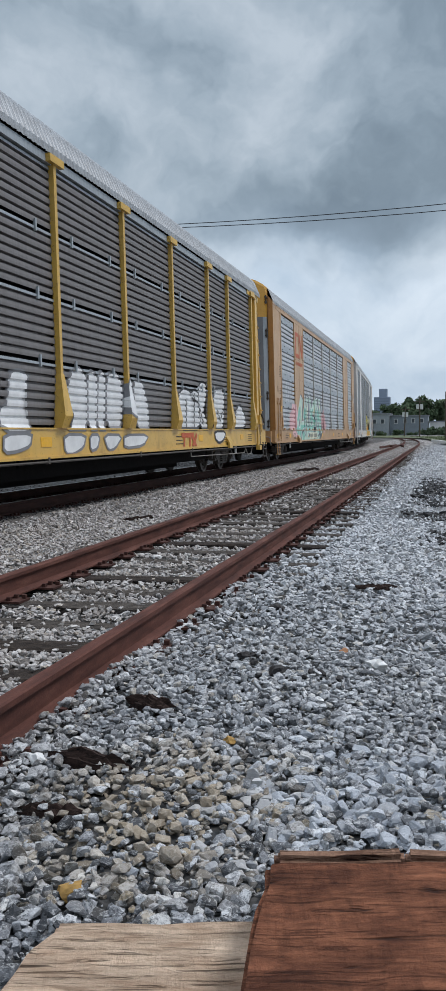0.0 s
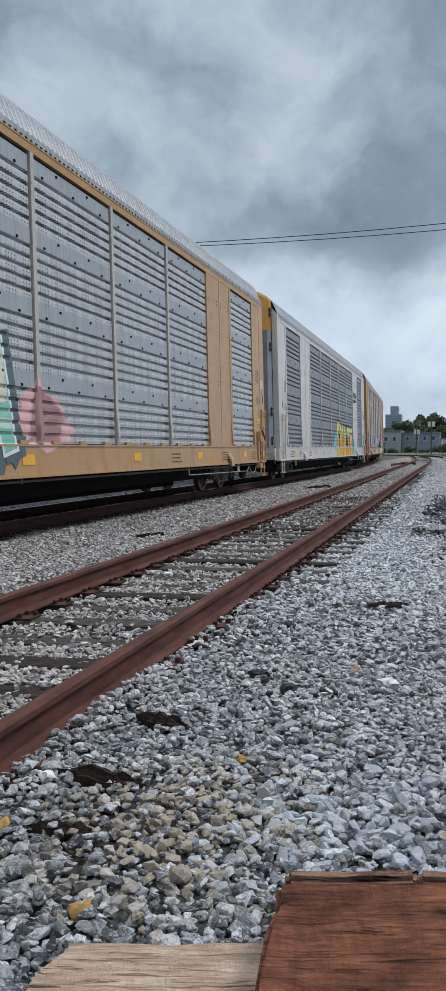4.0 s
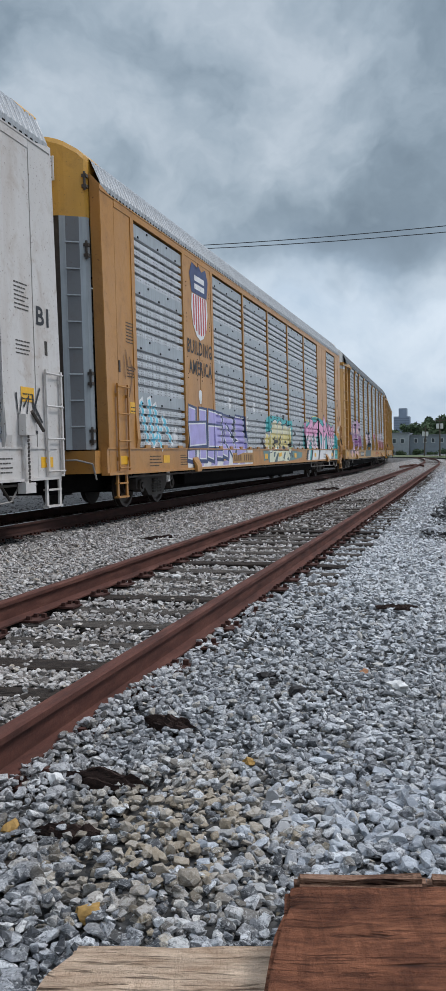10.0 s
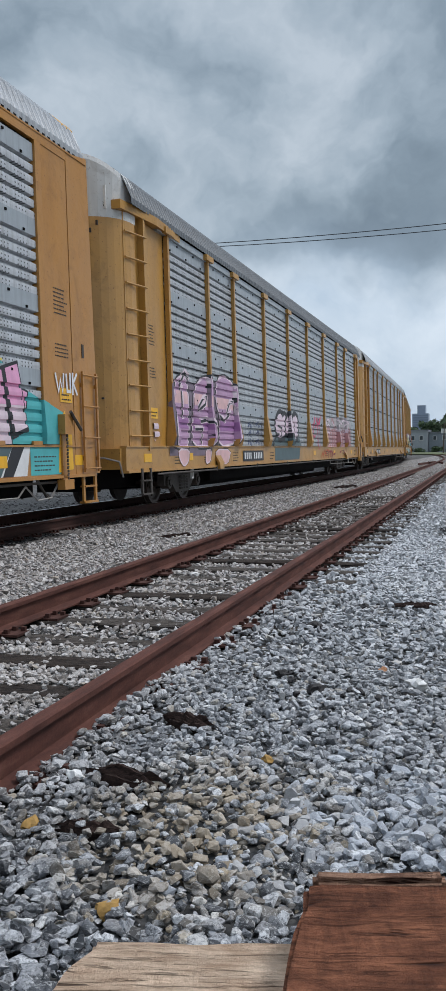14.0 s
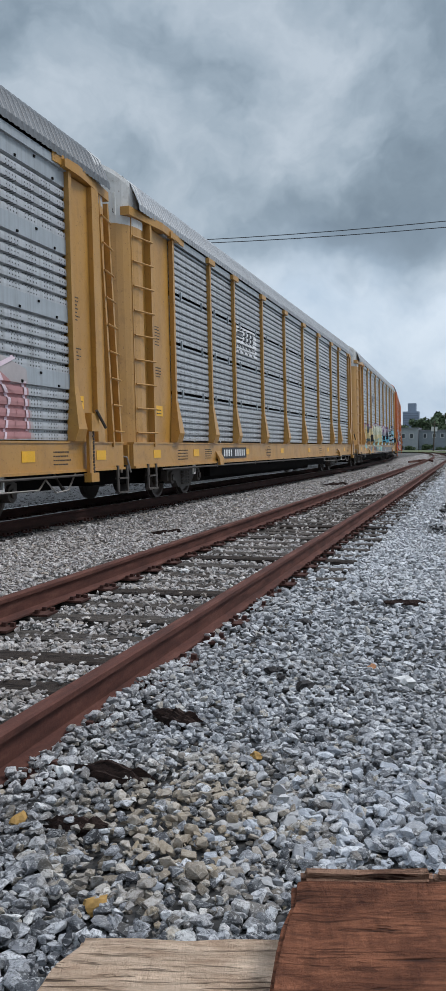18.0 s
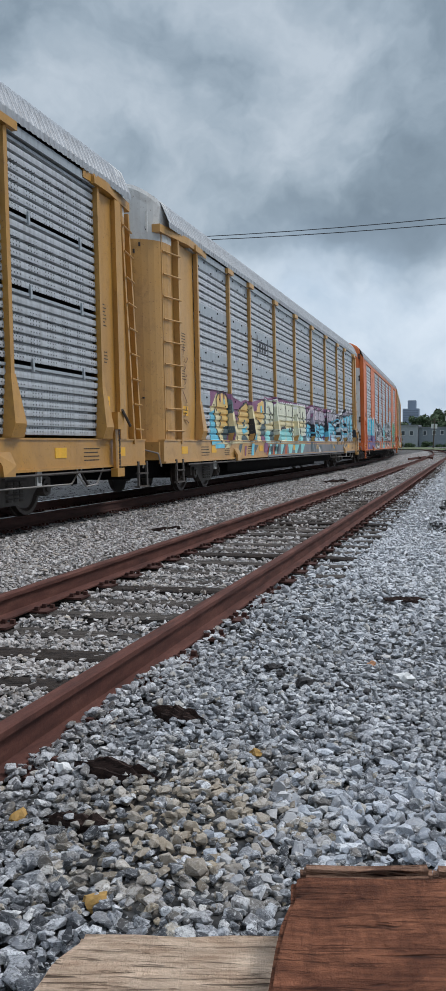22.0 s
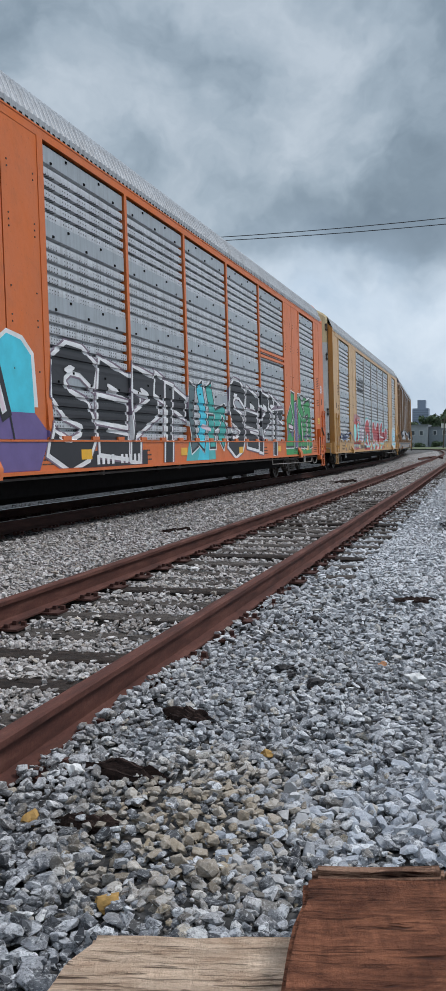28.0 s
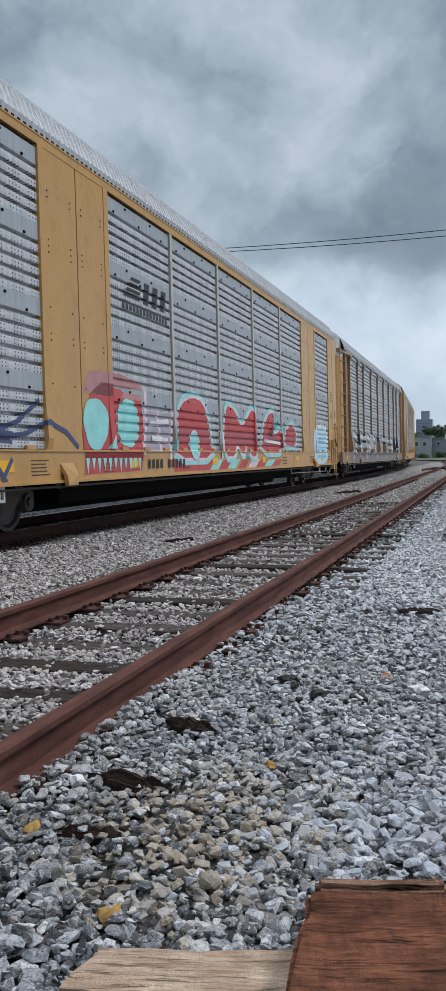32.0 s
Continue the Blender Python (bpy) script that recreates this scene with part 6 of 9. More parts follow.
def paint_cars():
    # dark car with white throw-ups
    c, k, sl = car_dark, "B", True
    for i, pts in enumerate([[(-2.98, 1.89), (-2.74, 1.94), (-2.46, 1.91), (-2.51, 1.75), (-2.65, 1.47), (-2.48, 1.21), (-2.53, 1.1), (-3.27, 1.1), (-3.33, 1.37), (-3.06, 1.46)], [(-1.35, 1.14), (-1.2, 1.51), (-0.97, 2.02), (-0.61, 2.15), (-0.34, 1.96), (-0.36, 1.14)], [(-0.28, 2.04), (-0.06, 2.12), (0.12, 1.98), (-0.01, 1.14), (-0.34, 1.14)], [(0.19, 2.07), (0.36, 2.14), (0.49, 2), (0.36, 1.14), (0.05, 1.14)], [(0.56, 2.09), (1.02, 2.16), (1.32, 1.91), (1.18, 1.17), (0.48, 1.14)], [(1.43, 2.03), (1.77, 2.11), (1.84, 1.48), (1.6, 1.36), (1.28, 1.47)], [(1.9, 2.06), (2.36, 2.09), (2.69, 1.62), (2.72, 1.16), (1.99, 1.16)], [(-1.36, 1.02), (-0.56, 1.01), (-0.65, 0.85), (-1.03, 0.75), (-1.34, 0.76)], [(-0.35, 1.01), (0.03, 1.01), (-0.07, 0.82), (-0.34, 0.78)], [(0.26, 1.01), (1.11, 1), (0.74, 0.8), (0.44, 0.77)], [(1.23, 1), (2.56, 1), (2.24, 0.83), (1.22, 0.8)], [(-3.27, 1.03), (-2.49, 1.04), (-2.54, 0.9), (-2.93, 0.83), (-3.29, 0.82)]]):
        letter_shape(c, k, sl, pts, [(0.05, "grey", None), (0.0, "white", None)], 1 + 0.6 * (i % 3), "white outlined throw-up letters")
    for i, pts in enumerate([[(4.58, 1.16), (4.67, 1.71), (4.88, 1.97), (5.18, 2.06), (5.64, 2), (5.76, 1.85), (5.98, 2.08), (6.37, 1.97), (6.49, 1.69), (6.39, 1.17)], [(6.35, 2.12), (6.54, 2.27), (6.91, 2.27), (7.08, 2.14), (6.87, 1.76), (6.65, 1.6), (6.97, 1.4), (7.08, 1.17), (6.49, 1.17), (6.41, 1.59)], [(7.77, 2.16), (8.85, 2.21), (8.73, 1.55), (8.6, 1.18), (7.75, 1.18)], [(7.65, 1.06), (8.75, 1.06), (8.48, 0.88), (8.07, 0.81), (7.72, 0.91)], [(10.03, 1.21), (10.15, 1.69), (10.63, 1.86), (10.94, 1.68), (11.26, 1.49), (11.23, 1.22), (9.59, 1.21), (9.72, 1.46)]]):
        letter_shape(c, k, sl, pts, [(0.06, "black", None), (0.0, "white", None)], 1 + 0.6 * (i % 2), "white outlined throw-up letters")
    brush(c, k, sl, [[(5.35, 1.83), (5.25, 1.16)], [(5.99, 1.97), (5.88, 1.17)], [(5.76, 1.87), (6.3, 1.78), (6.52, 1.49), (6.7, 1.29)], [(8.05, 1.65), (8.3, 1.37), (8.68, 1.67)]], 0.05, [(0, "black", 0, 0, None)], 4)
    brush(c, k, sl, [[(4.84, 1), (5.22, 1)], [(5.02, 1), (4.96, 0.75)], [(5.3, 1), (5.68, 1.01)], [(5.47, 1), (5.41, 0.75)], [(5.6, 0.99), (5.91, 0.75)], [(5.95, 0.99), (5.66, 0.75)]], 0.11, [(0, "rust_red", 0, 0, None)], 1, "faded red lettering")
    # tan car
    c, k, sl = car_tan, "A", False
    shape(c, k, sl, cloud(-8.9, 1.5, 1.0, 0.62, 21, 40, 0.15, 4), "pale_pink", 0)
    shape(c, k, sl, cloud(-0.75, 1.5, 0.75, 0.45, 22, 30, 0.2, 4), "pale_pink", 0)
    area(c, k, sl, [(-8.5, 0.74), (-2.6, 0.74), (-2.3, 1.13), (-8.9, 1.13)], "pale_green", 0)
    green = [[(-8.15, 2.24), (-9.05, 1.26), (-8.34, 0.95)], [(-7.91, 2.22), (-8.22, 1.39)], [(-6.98, 2.34), (-7.31, 1.68), (-6.99, 1.44), (-8.08, 1.27), (-8.24, 1.01)], [(-6.9, 2.3), (-6.85, 1.75), (-7.1, 1.23)],
             [(-6.25, 2.32), (-6.35, 1.81), (-6.1, 1.17)], [(-5.45, 2.36), (-5.21, 1.87), (-5.5, 1.2)], [(-4.18, 2.38), (-5.2, 1.76), (-4.33, 1.48), (-5.0, 1.2)], [(-3.93, 2.31), (-4.05, 1.87)],
             [(-3.5, 2.37), (-3.24, 1.18)], [(-3.5, 2.17), (-2.35, 1.22)], [(-2.6, 2.37), (-2.35, 1.22)]]
    brush(c, k, sl, green, 0.34, [(0.22, "slate", 0.12, -0.02, None), (0.1, "white", 0, 0, None), (0.0, "mint", 0, 0, None), (-0.02, "pale_green", 0, 0, (2.05, 9)), (-0.02, "pale_green", 0, 0, (1.35, 1.5))], 1, "green block-letter graffiti")
    brush(c, k, sl, [[(-8.0, 2.0), (-8.2, 1.5)], [(-6.3, 2.1), (-6.3, 1.6)], [(-4.2, 2.1), (-4.6, 1.9)], [(-2.55, 2.2), (-2.45, 1.8)]], 0.2, [(0, "ivory", 0, 0, None)], 5)
    area(c, k, sl, [(-1.75, 1.18), (-1.5, 2.1), (-0.2, 1.36), (-0.5, 1.18)], "pale_pink", 0)
    for y in (-7.7, -4.6, -2.9):
        area(c, k, sl, [(y, 0.74), (y + 0.4, 0.74), (y + 0.55, 1.12), (y + 0.1, 1.12)], "slate" if y > -5 else "mint", 1)
    number_bars(c, k, -5.2, 2.2, "black", "ivory", 1)
    for y0, y1, z0, z1 in ((-8.55, -8.38, 4.0, 4.85), (-8.55, -7.85, 4.77, 4.92), (-8.55, -7.6, 3.95, 4.1), (-7.72, -7.56, 3.95, 4.9), (-6.98, -6.82, 4.05, 4.92)):
        shape(c, k, sl, rect(y0, y1, z0, z1), "rust_red", 1, "red noodle-shaped emblem")
    shape(c, k, sl, [(-7.72, 4.9), (-7.5, 4.9), (-6.85, 4.05), (-7.05, 4.0)], "rust_red", 2)
    for i in range(8):
        shape(c, k, sl, rect(-8.5 + i * 0.21, -8.36 + i * 0.21, 3.66, 3.8), "rust_red", 1)
    word(c, k, sl, "BI", 12.68, 13.06, 2.85, 3.12, [(0.02, "white", 0.6, 0, None)])
    # white car
    c = car_white
    shape(c, k, sl, rect(1.0, 7.9, 0.73, 1.14), "gold", 0)
    shape(c, k, sl, cloud(0.75, 1.35, 0.5, 0.45, 31, 30, 0.2, 4), "sky", 0)
    shape(c, k, sl, rect(7.7, 9.2, 0.73, 1.14), "sky", 0)
    shape(c, k, sl, cloud(8.0, 1.35, 0.4, 0.3, 32, 30, 0.25, 4), "sky", 0)
    for i, lines in enumerate([[[(1.57, 1.94), (1.44, 2.17), (1.09, 2.21), (0.88, 2), (0.89, 1.74), (1.15, 1.52), (1.44, 1.32), (1.31, 1.19), (0.93, 1.21)]], [[(2, 2.08), (1.88, 1.19)], [(2.66, 2.02), (2.17, 1.61)], [(2.17, 1.61), (2.63, 1.21)]], [[(3.45, 2.01), (3.33, 1.28), (4.03, 1.22), (4.08, 1.83)]], [[(4.5, 1.98), (5.65, 1.97)], [(5.06, 1.96), (5.01, 1.23)]], [[(6.58, 1.97), (6.13, 1.92), (6.03, 1.26), (6.58, 1.22)], [(6.1, 1.62), (6.62, 1.6)]]]):
        brush(c, k, sl, lines, 0.34, [(0.26, "black", -0.03, 0.02, (1.15, 9)), (0.09, "white", 0, 0, (1.15, 9)), (0.03, "lemon", 0, 0, (1.15, 9)), (0.03, "gold", 0, 0, (1.15, 1.6))], 1 + 0.6 * i, "yellow block-letter graffiti")
    for i, y in enumerate((2.3, 3.3, 4.4, 5.2, 6.2, 7.0)):
        shape(c, k, sl, [(y, 0.75), (y + 0.12, 0.75), (y + 0.3, 1.12), (y + 0.18, 1.12)], "black", 2)
    for i in range(4):
        shape(c, k, sl, rect(7.9 + i * 0.42, 8.22 + i * 0.42, 3.92, 4.2, 0.08), "black", 1, "slanted black railroad emblem")
    shape(c, k, sl, [(7.8, 3.82), (9.55, 3.82), (9.6, 3.74), (7.8, 3.58)], "black", 1)
    word(c, k, sl, "BI", 12.68, 13.06, 2.85, 3.12, [(0.02, "black", 0.55, 0, None)])
    brush(c, k, sl, [[(12.05, 1.85), (12.1, 1.5), (12.2, 1.8)], [(12.25, 1.7), (12.4, 1.85), (12.3, 1.5), (12.45, 1.55)], [(12.5, 1.85), (12.55, 1.5)], [(12.7, 1.95), (12.55, 1.7), (12.75, 1.5)], [(12.2, 1.4), (12.6, 1.35)]], 0.04, [(0, "black", 0, 0, None)], 1, "black marker tag")
    # orange-yellow car
    c = car_ochre
    for i in range(9):
        shape(c, k, sl, cloud(-9.6 + i * 0.85, 1.4 + 0.45 * (i % 3), 0.12, 0.16, 300 + i, 16, 0.2, 3), "white", 0)
    shape(c, k, sl, rect(-8.9, -3.2, 0.73, 1.14), "white", 0)
    for i, lines in enumerate([[[(-9, 1.78), (-9.05, 1.15)], [(-8.2, 1.77), (-8.21, 1.15)], [(-9.03, 1.44), (-8.23, 1.47)]], [[(-7.6, 1.16), (-7.52, 1.76), (-6.82, 1.73), (-6.84, 1.18)], [(-7.54, 1.43), (-6.84, 1.43)]], [[(-6.36, 1.16), (-6.27, 1.74), (-5.79, 1.72), (-5.86, 1.5), (-6.29, 1.44)], [(-6.1, 1.45), (-5.64, 1.17)]], [[(-4.69, 1.76), (-5.13, 1.77), (-5.14, 1.56), (-4.6, 1.42), (-4.56, 1.22), (-5.12, 1.16)]]]):
        brush(c, k, sl, lines, 0.4 if i < 2 else 0.3, [(0.24, "navy", 0.03, -0.02, None), (0.1, "white", 0, 0, None), (0.04, "violet", 0, 0, None)], 1 + 0.6 * i, "violet block-letter graffiti")
    for y in (-8.3, -7.2, -6.2, -5.3, -4.6):
        shape(c, k, sl, [(y, 0.75), (y + 0.5, 0.75), (y + 0.75, 1.12), (y + 0.3, 1.12)], "violet", 1)
    number_bars(c, k, -5.3, 2.2, "brown_ink", "tan_ink", 2)
    area(c, k, sl, [(-1.84, 1.83), (-1.77, 2.06), (-1.34, 2.15), (-0.67, 2.15), (-0.0, 2.15), (0.58, 2.09), (1.29, 2.08), (2.05, 2.1), (2.12, 1.89), (1.85, 1.6), (2.05, 1.16), (-1.94, 1.15)], "teal", 0)
    area(c, k, sl, [(-2.33, 1.09), (-1.79, 1.09), (2.37, 1.08), (3.7, 1.03), (3.59, 0.86), (1.94, 0.77), (-1.62, 0.745), (-1.71, 0.85), (-2.24, 0.79)], "slate_teal", 0)
    letter_shape(c, k, sl, [(-1.98, 1.31), (-1.91, 1.54), (-1.7, 1.62), (-1.5, 1.55), (-1.47, 1.22), (-1.84, 1.17)], [(0.06, "black", None), (0.035, "white", None), (0.0, "pale_cream", None), (-0.02, "pale_lemon", (1.15, 1.62))], 1.0, "cream and yellow bubble-letter graffiti")
    letter_shape(c, k, sl, [(-1.59, 1.07), (-1.55, 1.61), (-1.33, 1.66), (-1.12, 1.52), (-1.13, 1.09)], [(0.06, "black", None), (0.035, "white", None), (0.0, "pale_cream", None), (-0.02, "pale_lemon", (1.15, 1.62))], 1.9, "cream and yellow bubble-letter graffiti")
    letter_shape(c, k, sl, [(-1.1, 1.15), (-1.05, 1.76), (-0.95, 1.94), (-0.68, 2.01), (-0.39, 1.97), (-0.31, 1.79), (-0.34, 1.16)], [(0.06, "black", None), (0.035, "white", None), (0.0, "pale_cream", None), (-0.02, "pale_lemon", (1.15, 1.62))], 2.8, "cream and yellow bubble-letter graffiti")
    letter_shape(c, k, sl, [(-0.31, 1.16), (-0.28, 1.77), (-0.18, 1.94), (0.05, 1.99), (0.33, 1.94), (0.45, 1.71), (0.43, 1.16)], [(0.06, "black", None), (0.035, "white", None), (0.0, "pale_cream", None), (-0.02, "pale_lemon", (1.15, 1.62))], 3.7, "cream and yellow bubble-letter graffiti")
    letter_shape(c, k, sl, [(0.47, 1.16), (0.48, 1.71), (0.63, 1.88), (0.98, 1.92), (1.26, 1.83), (1.28, 1.16)], [(0.06, "black", None), (0.035, "white", None), (0.0, "pale_cream", None), (-0.02, "pale_lemon", (1.15, 1.62))], 4.6, "cream and yellow bubble-letter graffiti")
    letter_shape(c, k, sl, [(1.31, 1.06), (1.3, 1.78), (1.5, 1.93), (1.79, 1.75), (1.79, 1.37), (1.61, 1.06)], [(0.06, "black", None), (0.035, "white", None), (0.0, "pale_cream", None), (-0.02, "pale_lemon", (1.15, 1.62))], 5.5, "cream and yellow bubble-letter graffiti")
    letter_shape(c, k, sl, [(-0.95, 1.18), (-0.87, 1.48), (-0.69, 1.58), (-0.68, 1.42), (-0.25, 1.43), (-0.26, 1.34), (-0.68, 1.33), (-0.75, 1.18)], [(0.0, "black", None)], 8.5, "")
    letter_shape(c, k, sl, [(-0.12, 1.16), (-0.06, 1.53), (0.14, 1.6), (0.04, 1.16)], [(0.0, "black", None)], 8.5, "")
    letter_shape(c, k, sl, [(0.3, 1.18), (0.41, 1.28), (0.74, 1.21), (0.74, 1.14), (0.36, 1.13)], [(0.0, "black", None)], 8.5, "")
    letter_shape(c, k, sl, [(0.58, 1.35), (0.87, 1.45), (1.0, 1.31), (0.79, 1.35)], [(0.0, "black", None)], 8.5, "")
    letter_shape(c, k, sl, [(1.28, 1.19), (1.37, 1.36), (1.65, 1.47), (1.51, 1.24)], [(0.0, "black", None)], 8.5, "")
    area(c, k, sl, [(-1.49, 1.05), (-1.05, 1.09), (1.77, 1.08), (1.79, 0.96), (1.24, 0.745), (0.88, 0.745), (0.47, 0.78), (-1.08, 0.745), (-1.52, 0.745)], "ivory", 1)
    area(c, k, sl, [(-0.94, 1.04), (-0.7, 1.06), (-0.8, 0.91), (-0.98, 0.89)], "slate", 2)
    area(c, k, sl, [(-0.66, 0.89), (-0.41, 1.02), (-0.22, 1.04), (-0.49, 0.745), (-0.91, 0.745)], "slate", 2)
    area(c, k, sl, [(0.41, 0.87), (0.63, 1.04), (0.84, 1.04), (0.54, 0.8)], "slate", 2)
    area(c, k, sl, [(1.27, 1.06), (1.88, 1.08), (1.96, 0.98), (1.56, 0.88)], "slate", 2)
    area(c, k, sl, [(0.96, 0.82), (1.25, 0.89), (1.32, 0.76)], "slate", 2)
    area(c, k, sl, [(-0.29, 1.02), (0.22, 1.04), (0.15, 0.92), (-0.23, 0.9)], "gold", 2)
    area(c, k, sl, cloud(-1.13, 2.12, 0.11, 0.07, 494, 14, 0.3, 3), "black", 1)
    area(c, k, sl, cloud(-1.34, 1.85, 0.11, 0.07, 487, 14, 0.3, 3), "black", 1)
    area(c, k, sl, cloud(-0.26, 2.14, 0.13, 0.08, 524, 14, 0.3, 3), "black", 1)
    area(c, k, sl, cloud(0.66, 2.17, 0.15, 0.09, 552, 14, 0.3, 3), "black", 1)
    area(c, k, sl, cloud(1.14, 2.02, 0.11, 0.07, 566, 14, 0.3, 3), "black", 1)
    area(c, k, sl, cloud(1.7, 2.13, 0.08, 0.05, 581, 14, 0.3, 3), "black", 1)
    area(c, k, sl, cloud(-2.36, 1.35, 0.13, 0.08, 448, 14, 0.3, 3), "black", 1)
    area(c, k, sl, cloud(-2.13, 1.21, 0.11, 0.07, 458, 14, 0.3, 3), "black", 1)
    area(c, k, sl, cloud(2.51, 1.67, 0.15, 0.09, 602, 14, 0.3, 3), "black", 1)
    area(c, k, sl, cloud(3.64, 1.89, 0.11, 0.07, 627, 14, 0.3, 3), "black", 1)
    area(c, k, sl, cloud(2.3, 1.22, 0.11, 0.07, 598, 14, 0.3, 3), "black", 1)
    area(c, k, sl, cloud(3.35, 1.31, 0.11, 0.07, 622, 14, 0.3, 3), "black", 1)
    area(c, k, sl, cloud(0.25, 2.07, 0.06, 0.04, 540, 14, 0.3, 3), "black", 1)
    area(c, k, sl, cloud(-1.86, 0.9, 0.11, 0.07, 470, 14, 0.3, 3), "black", 1)
    area(c, k, sl, cloud(1.95, 0.9, 0.08, 0.05, 590, 14, 0.3, 3), "black", 1)
    area(c, k, sl, [(4.05, 1.16), (4.1, 2.0), (4.7, 2.2), (5.2, 2.15), (5.9, 2.35), (6.7, 2.4), (7.2, 2.15), (7.8, 2.35), (8.3, 2.2), (8.9, 2.2), (9.3, 2.3), (10.0, 2.25), (10.7, 2.2), (11.2, 1.9), (12.3, 1.6), (12.45, 1.16)], "teal", 0)
    area(c, k, sl, [(11.3, 0.74), (12.3, 0.74), (12.45, 1.13), (11.3, 1.13)], "teal", 0)
    area(c, k, sl, [(12.08, 0.76), (12.14, 1.5), (12.3, 1.64), (12.5, 1.28), (12.53, 0.8)], "gold", 1, "gold sprayed patch")
    brush(c, k, sl, [[(12.06, 2.14), (12.14, 1.9), (12.2, 2.08), (12.26, 1.9), (12.3, 2.15)], [(12.38, 2.15), (12.4, 1.92), (12.5, 1.92), (12.5, 2.17)], [(12.58, 2.18), (12.57, 1.9)], [(12.7, 2.18), (12.59, 2.05), (12.7, 1.9)]], 0.045, [(0.0, "white", 0, 0, None)], 2, "white marker tag")
    area(c, k, sl, [(4.5, 0.74), (11.2, 0.74), (11.3, 1.13), (4.8, 1.13)], "white", 0)
    for y, q in ((4.45, "black"), (5.15, "teal"), (5.4, "black"), (7.0, "black"), (10.3, "slate"), (10.6, "black")):
        area(c, k, sl, [(y, 0.74), (y + 0.25, 0.74), (y + 0.55, 1.13), (y + 0.25, 1.13)], q, 1)
    pinks = [[(4.75, 1.72), (5.8, 2.15)], [(5.55, 2.11), (5.35, 1.6), (4.86, 1.16)], [(5.84, 2.09), (5.8, 1.64), (6.0, 1.16)], [(6.4, 2.01), (6.42, 1.16)], [(6.25, 1.9), (7.0, 2.1), (6.9, 1.84), (6.5, 1.6), (6.9, 1.16)],
             [(7.38, 2.07), (7.36, 1.16)], [(7.4, 2.03), (8.05, 1.9), (8.15, 1.47), (7.9, 1.12)], [(8.6, 1.75), (8.4, 1.12)], [(8.5, 2.3), (9.0, 1.94), (8.5, 1.75)], [(9.4, 2.15), (9.3, 1.6), (9.45, 1.12)], [(9.5, 2.1), (11.1, 1.72)],
             [(10.0, 2.0), (10.1, 1.17)], [(10.55, 1.9), (10.7, 1.17)], [(10.95, 2.0), (11.08, 1.5)], [(4.4, 1.96), (4.5, 1.4)]]
    brush(c, k, sl, pinks, 0.32, [(0.11, "black", -0.03, -0.02, (1.15, 9)), (0.0, "pink", 0, 0, (1.66, 9)), (0.0, "rose_white", 0, 0, (1.16, 1.66))], 1, "pink and white graffiti letters with black outlines")
    area(c, k, sl, cloud(8.5, 2.0, 0.3, 0.17, 61, 24, 0.05, 3), "black", 3.5)
    area(c, k, sl, cloud(8.52, 2.02, 0.23, 0.13, 61, 24, 0.05, 3), "pink", 4)
    brush(c, k, sl, [[(4.1, 2.03), (4.7, 2.22), (5.2, 2.17)], [(5.9, 2.37), (6.7, 2.42), (7.2, 2.17)], [(9.3, 2.32), (10.0, 2.27), (10.7, 2.22)]], 0.03, [(0, "lemon", 0, 0, None)], 1)
    # shield emblem
    shape(c, k, sl, [(-8.35, 4.55), (-7.25, 4.55), (-7.12, 4.95), (-7.3, 5.2), (-7.6, 5.1), (-7.8, 5.2), (-8.0, 5.1), (-8.3, 5.2), (-8.48, 4.95)], "navy", 1, "blue, white and red shield emblem")
    lower = [(-8.35, 4.53), (-7.25, 4.53), (-7.2, 4.2), (-7.3, 3.85), (-7.55, 3.62), (-7.8, 3.55), (-8.05, 3.62), (-8.3, 3.85), (-8.4, 4.2)]
    shape(c, k, sl, lower, "white", 1)
    for i in range(6):
        y = -8.27 + i * 0.17
        b = 3.66 + 0.75 * ((y + 7.78) ** 2)
        shape(c, k, sl, rect(y, y + 0.085, b, 4.52), "red", 2)
    for i, z in enumerate((4.83, 4.65)):
        shape(c, k, sl, rect(-8.15, -7.42, z, z + 0.12), "white", 2)
    word(c, k, sl, "BUILDING", -8.75, -6.95, 3.2, 3.52, [(0.02, "black", 0, 0, None)], 0, 0, 1)
    word(c, k, sl, "AMERICA", -8.66, -6.98, 2.76, 3.08, [(0.02, "black", 0, 0, None)], 0, 0, 1)
    brush(c, k, sl, [[(-12.75, 2.75), (-12.7, 2.35), (-12.6, 2.7), (-12.5, 2.4)], [(-12.65, 2.85), (-12.6, 2.6)], [(-12.5, 2.75), (-12.35, 2.5), (-12.45, 2.25), (-12.55, 2.05)], [(-12.4, 2.6), (-12.25, 2.55)]], 0.025, [(0, "brown_ink", 0, 0, None)], 1, "thin dark marker tag")
    brush(c, k, sl, [[(-11.9, 1.95), (-11.6, 1.3)], [(-11.5, 2.0), (-11.3, 1.25), (-10.9, 1.5)], [(-11.2, 1.9), (-10.9, 1.2)], [(-10.7, 1.7), (-10.3, 1.3)]], 0.12, [(0.1, "white", 0, 0, None), (0, "sky", 0, 0, None)], 1, "pale blue and white scribbled letters", 0.3)
    # pink and red pieces
    c, k = car_pink, "B"
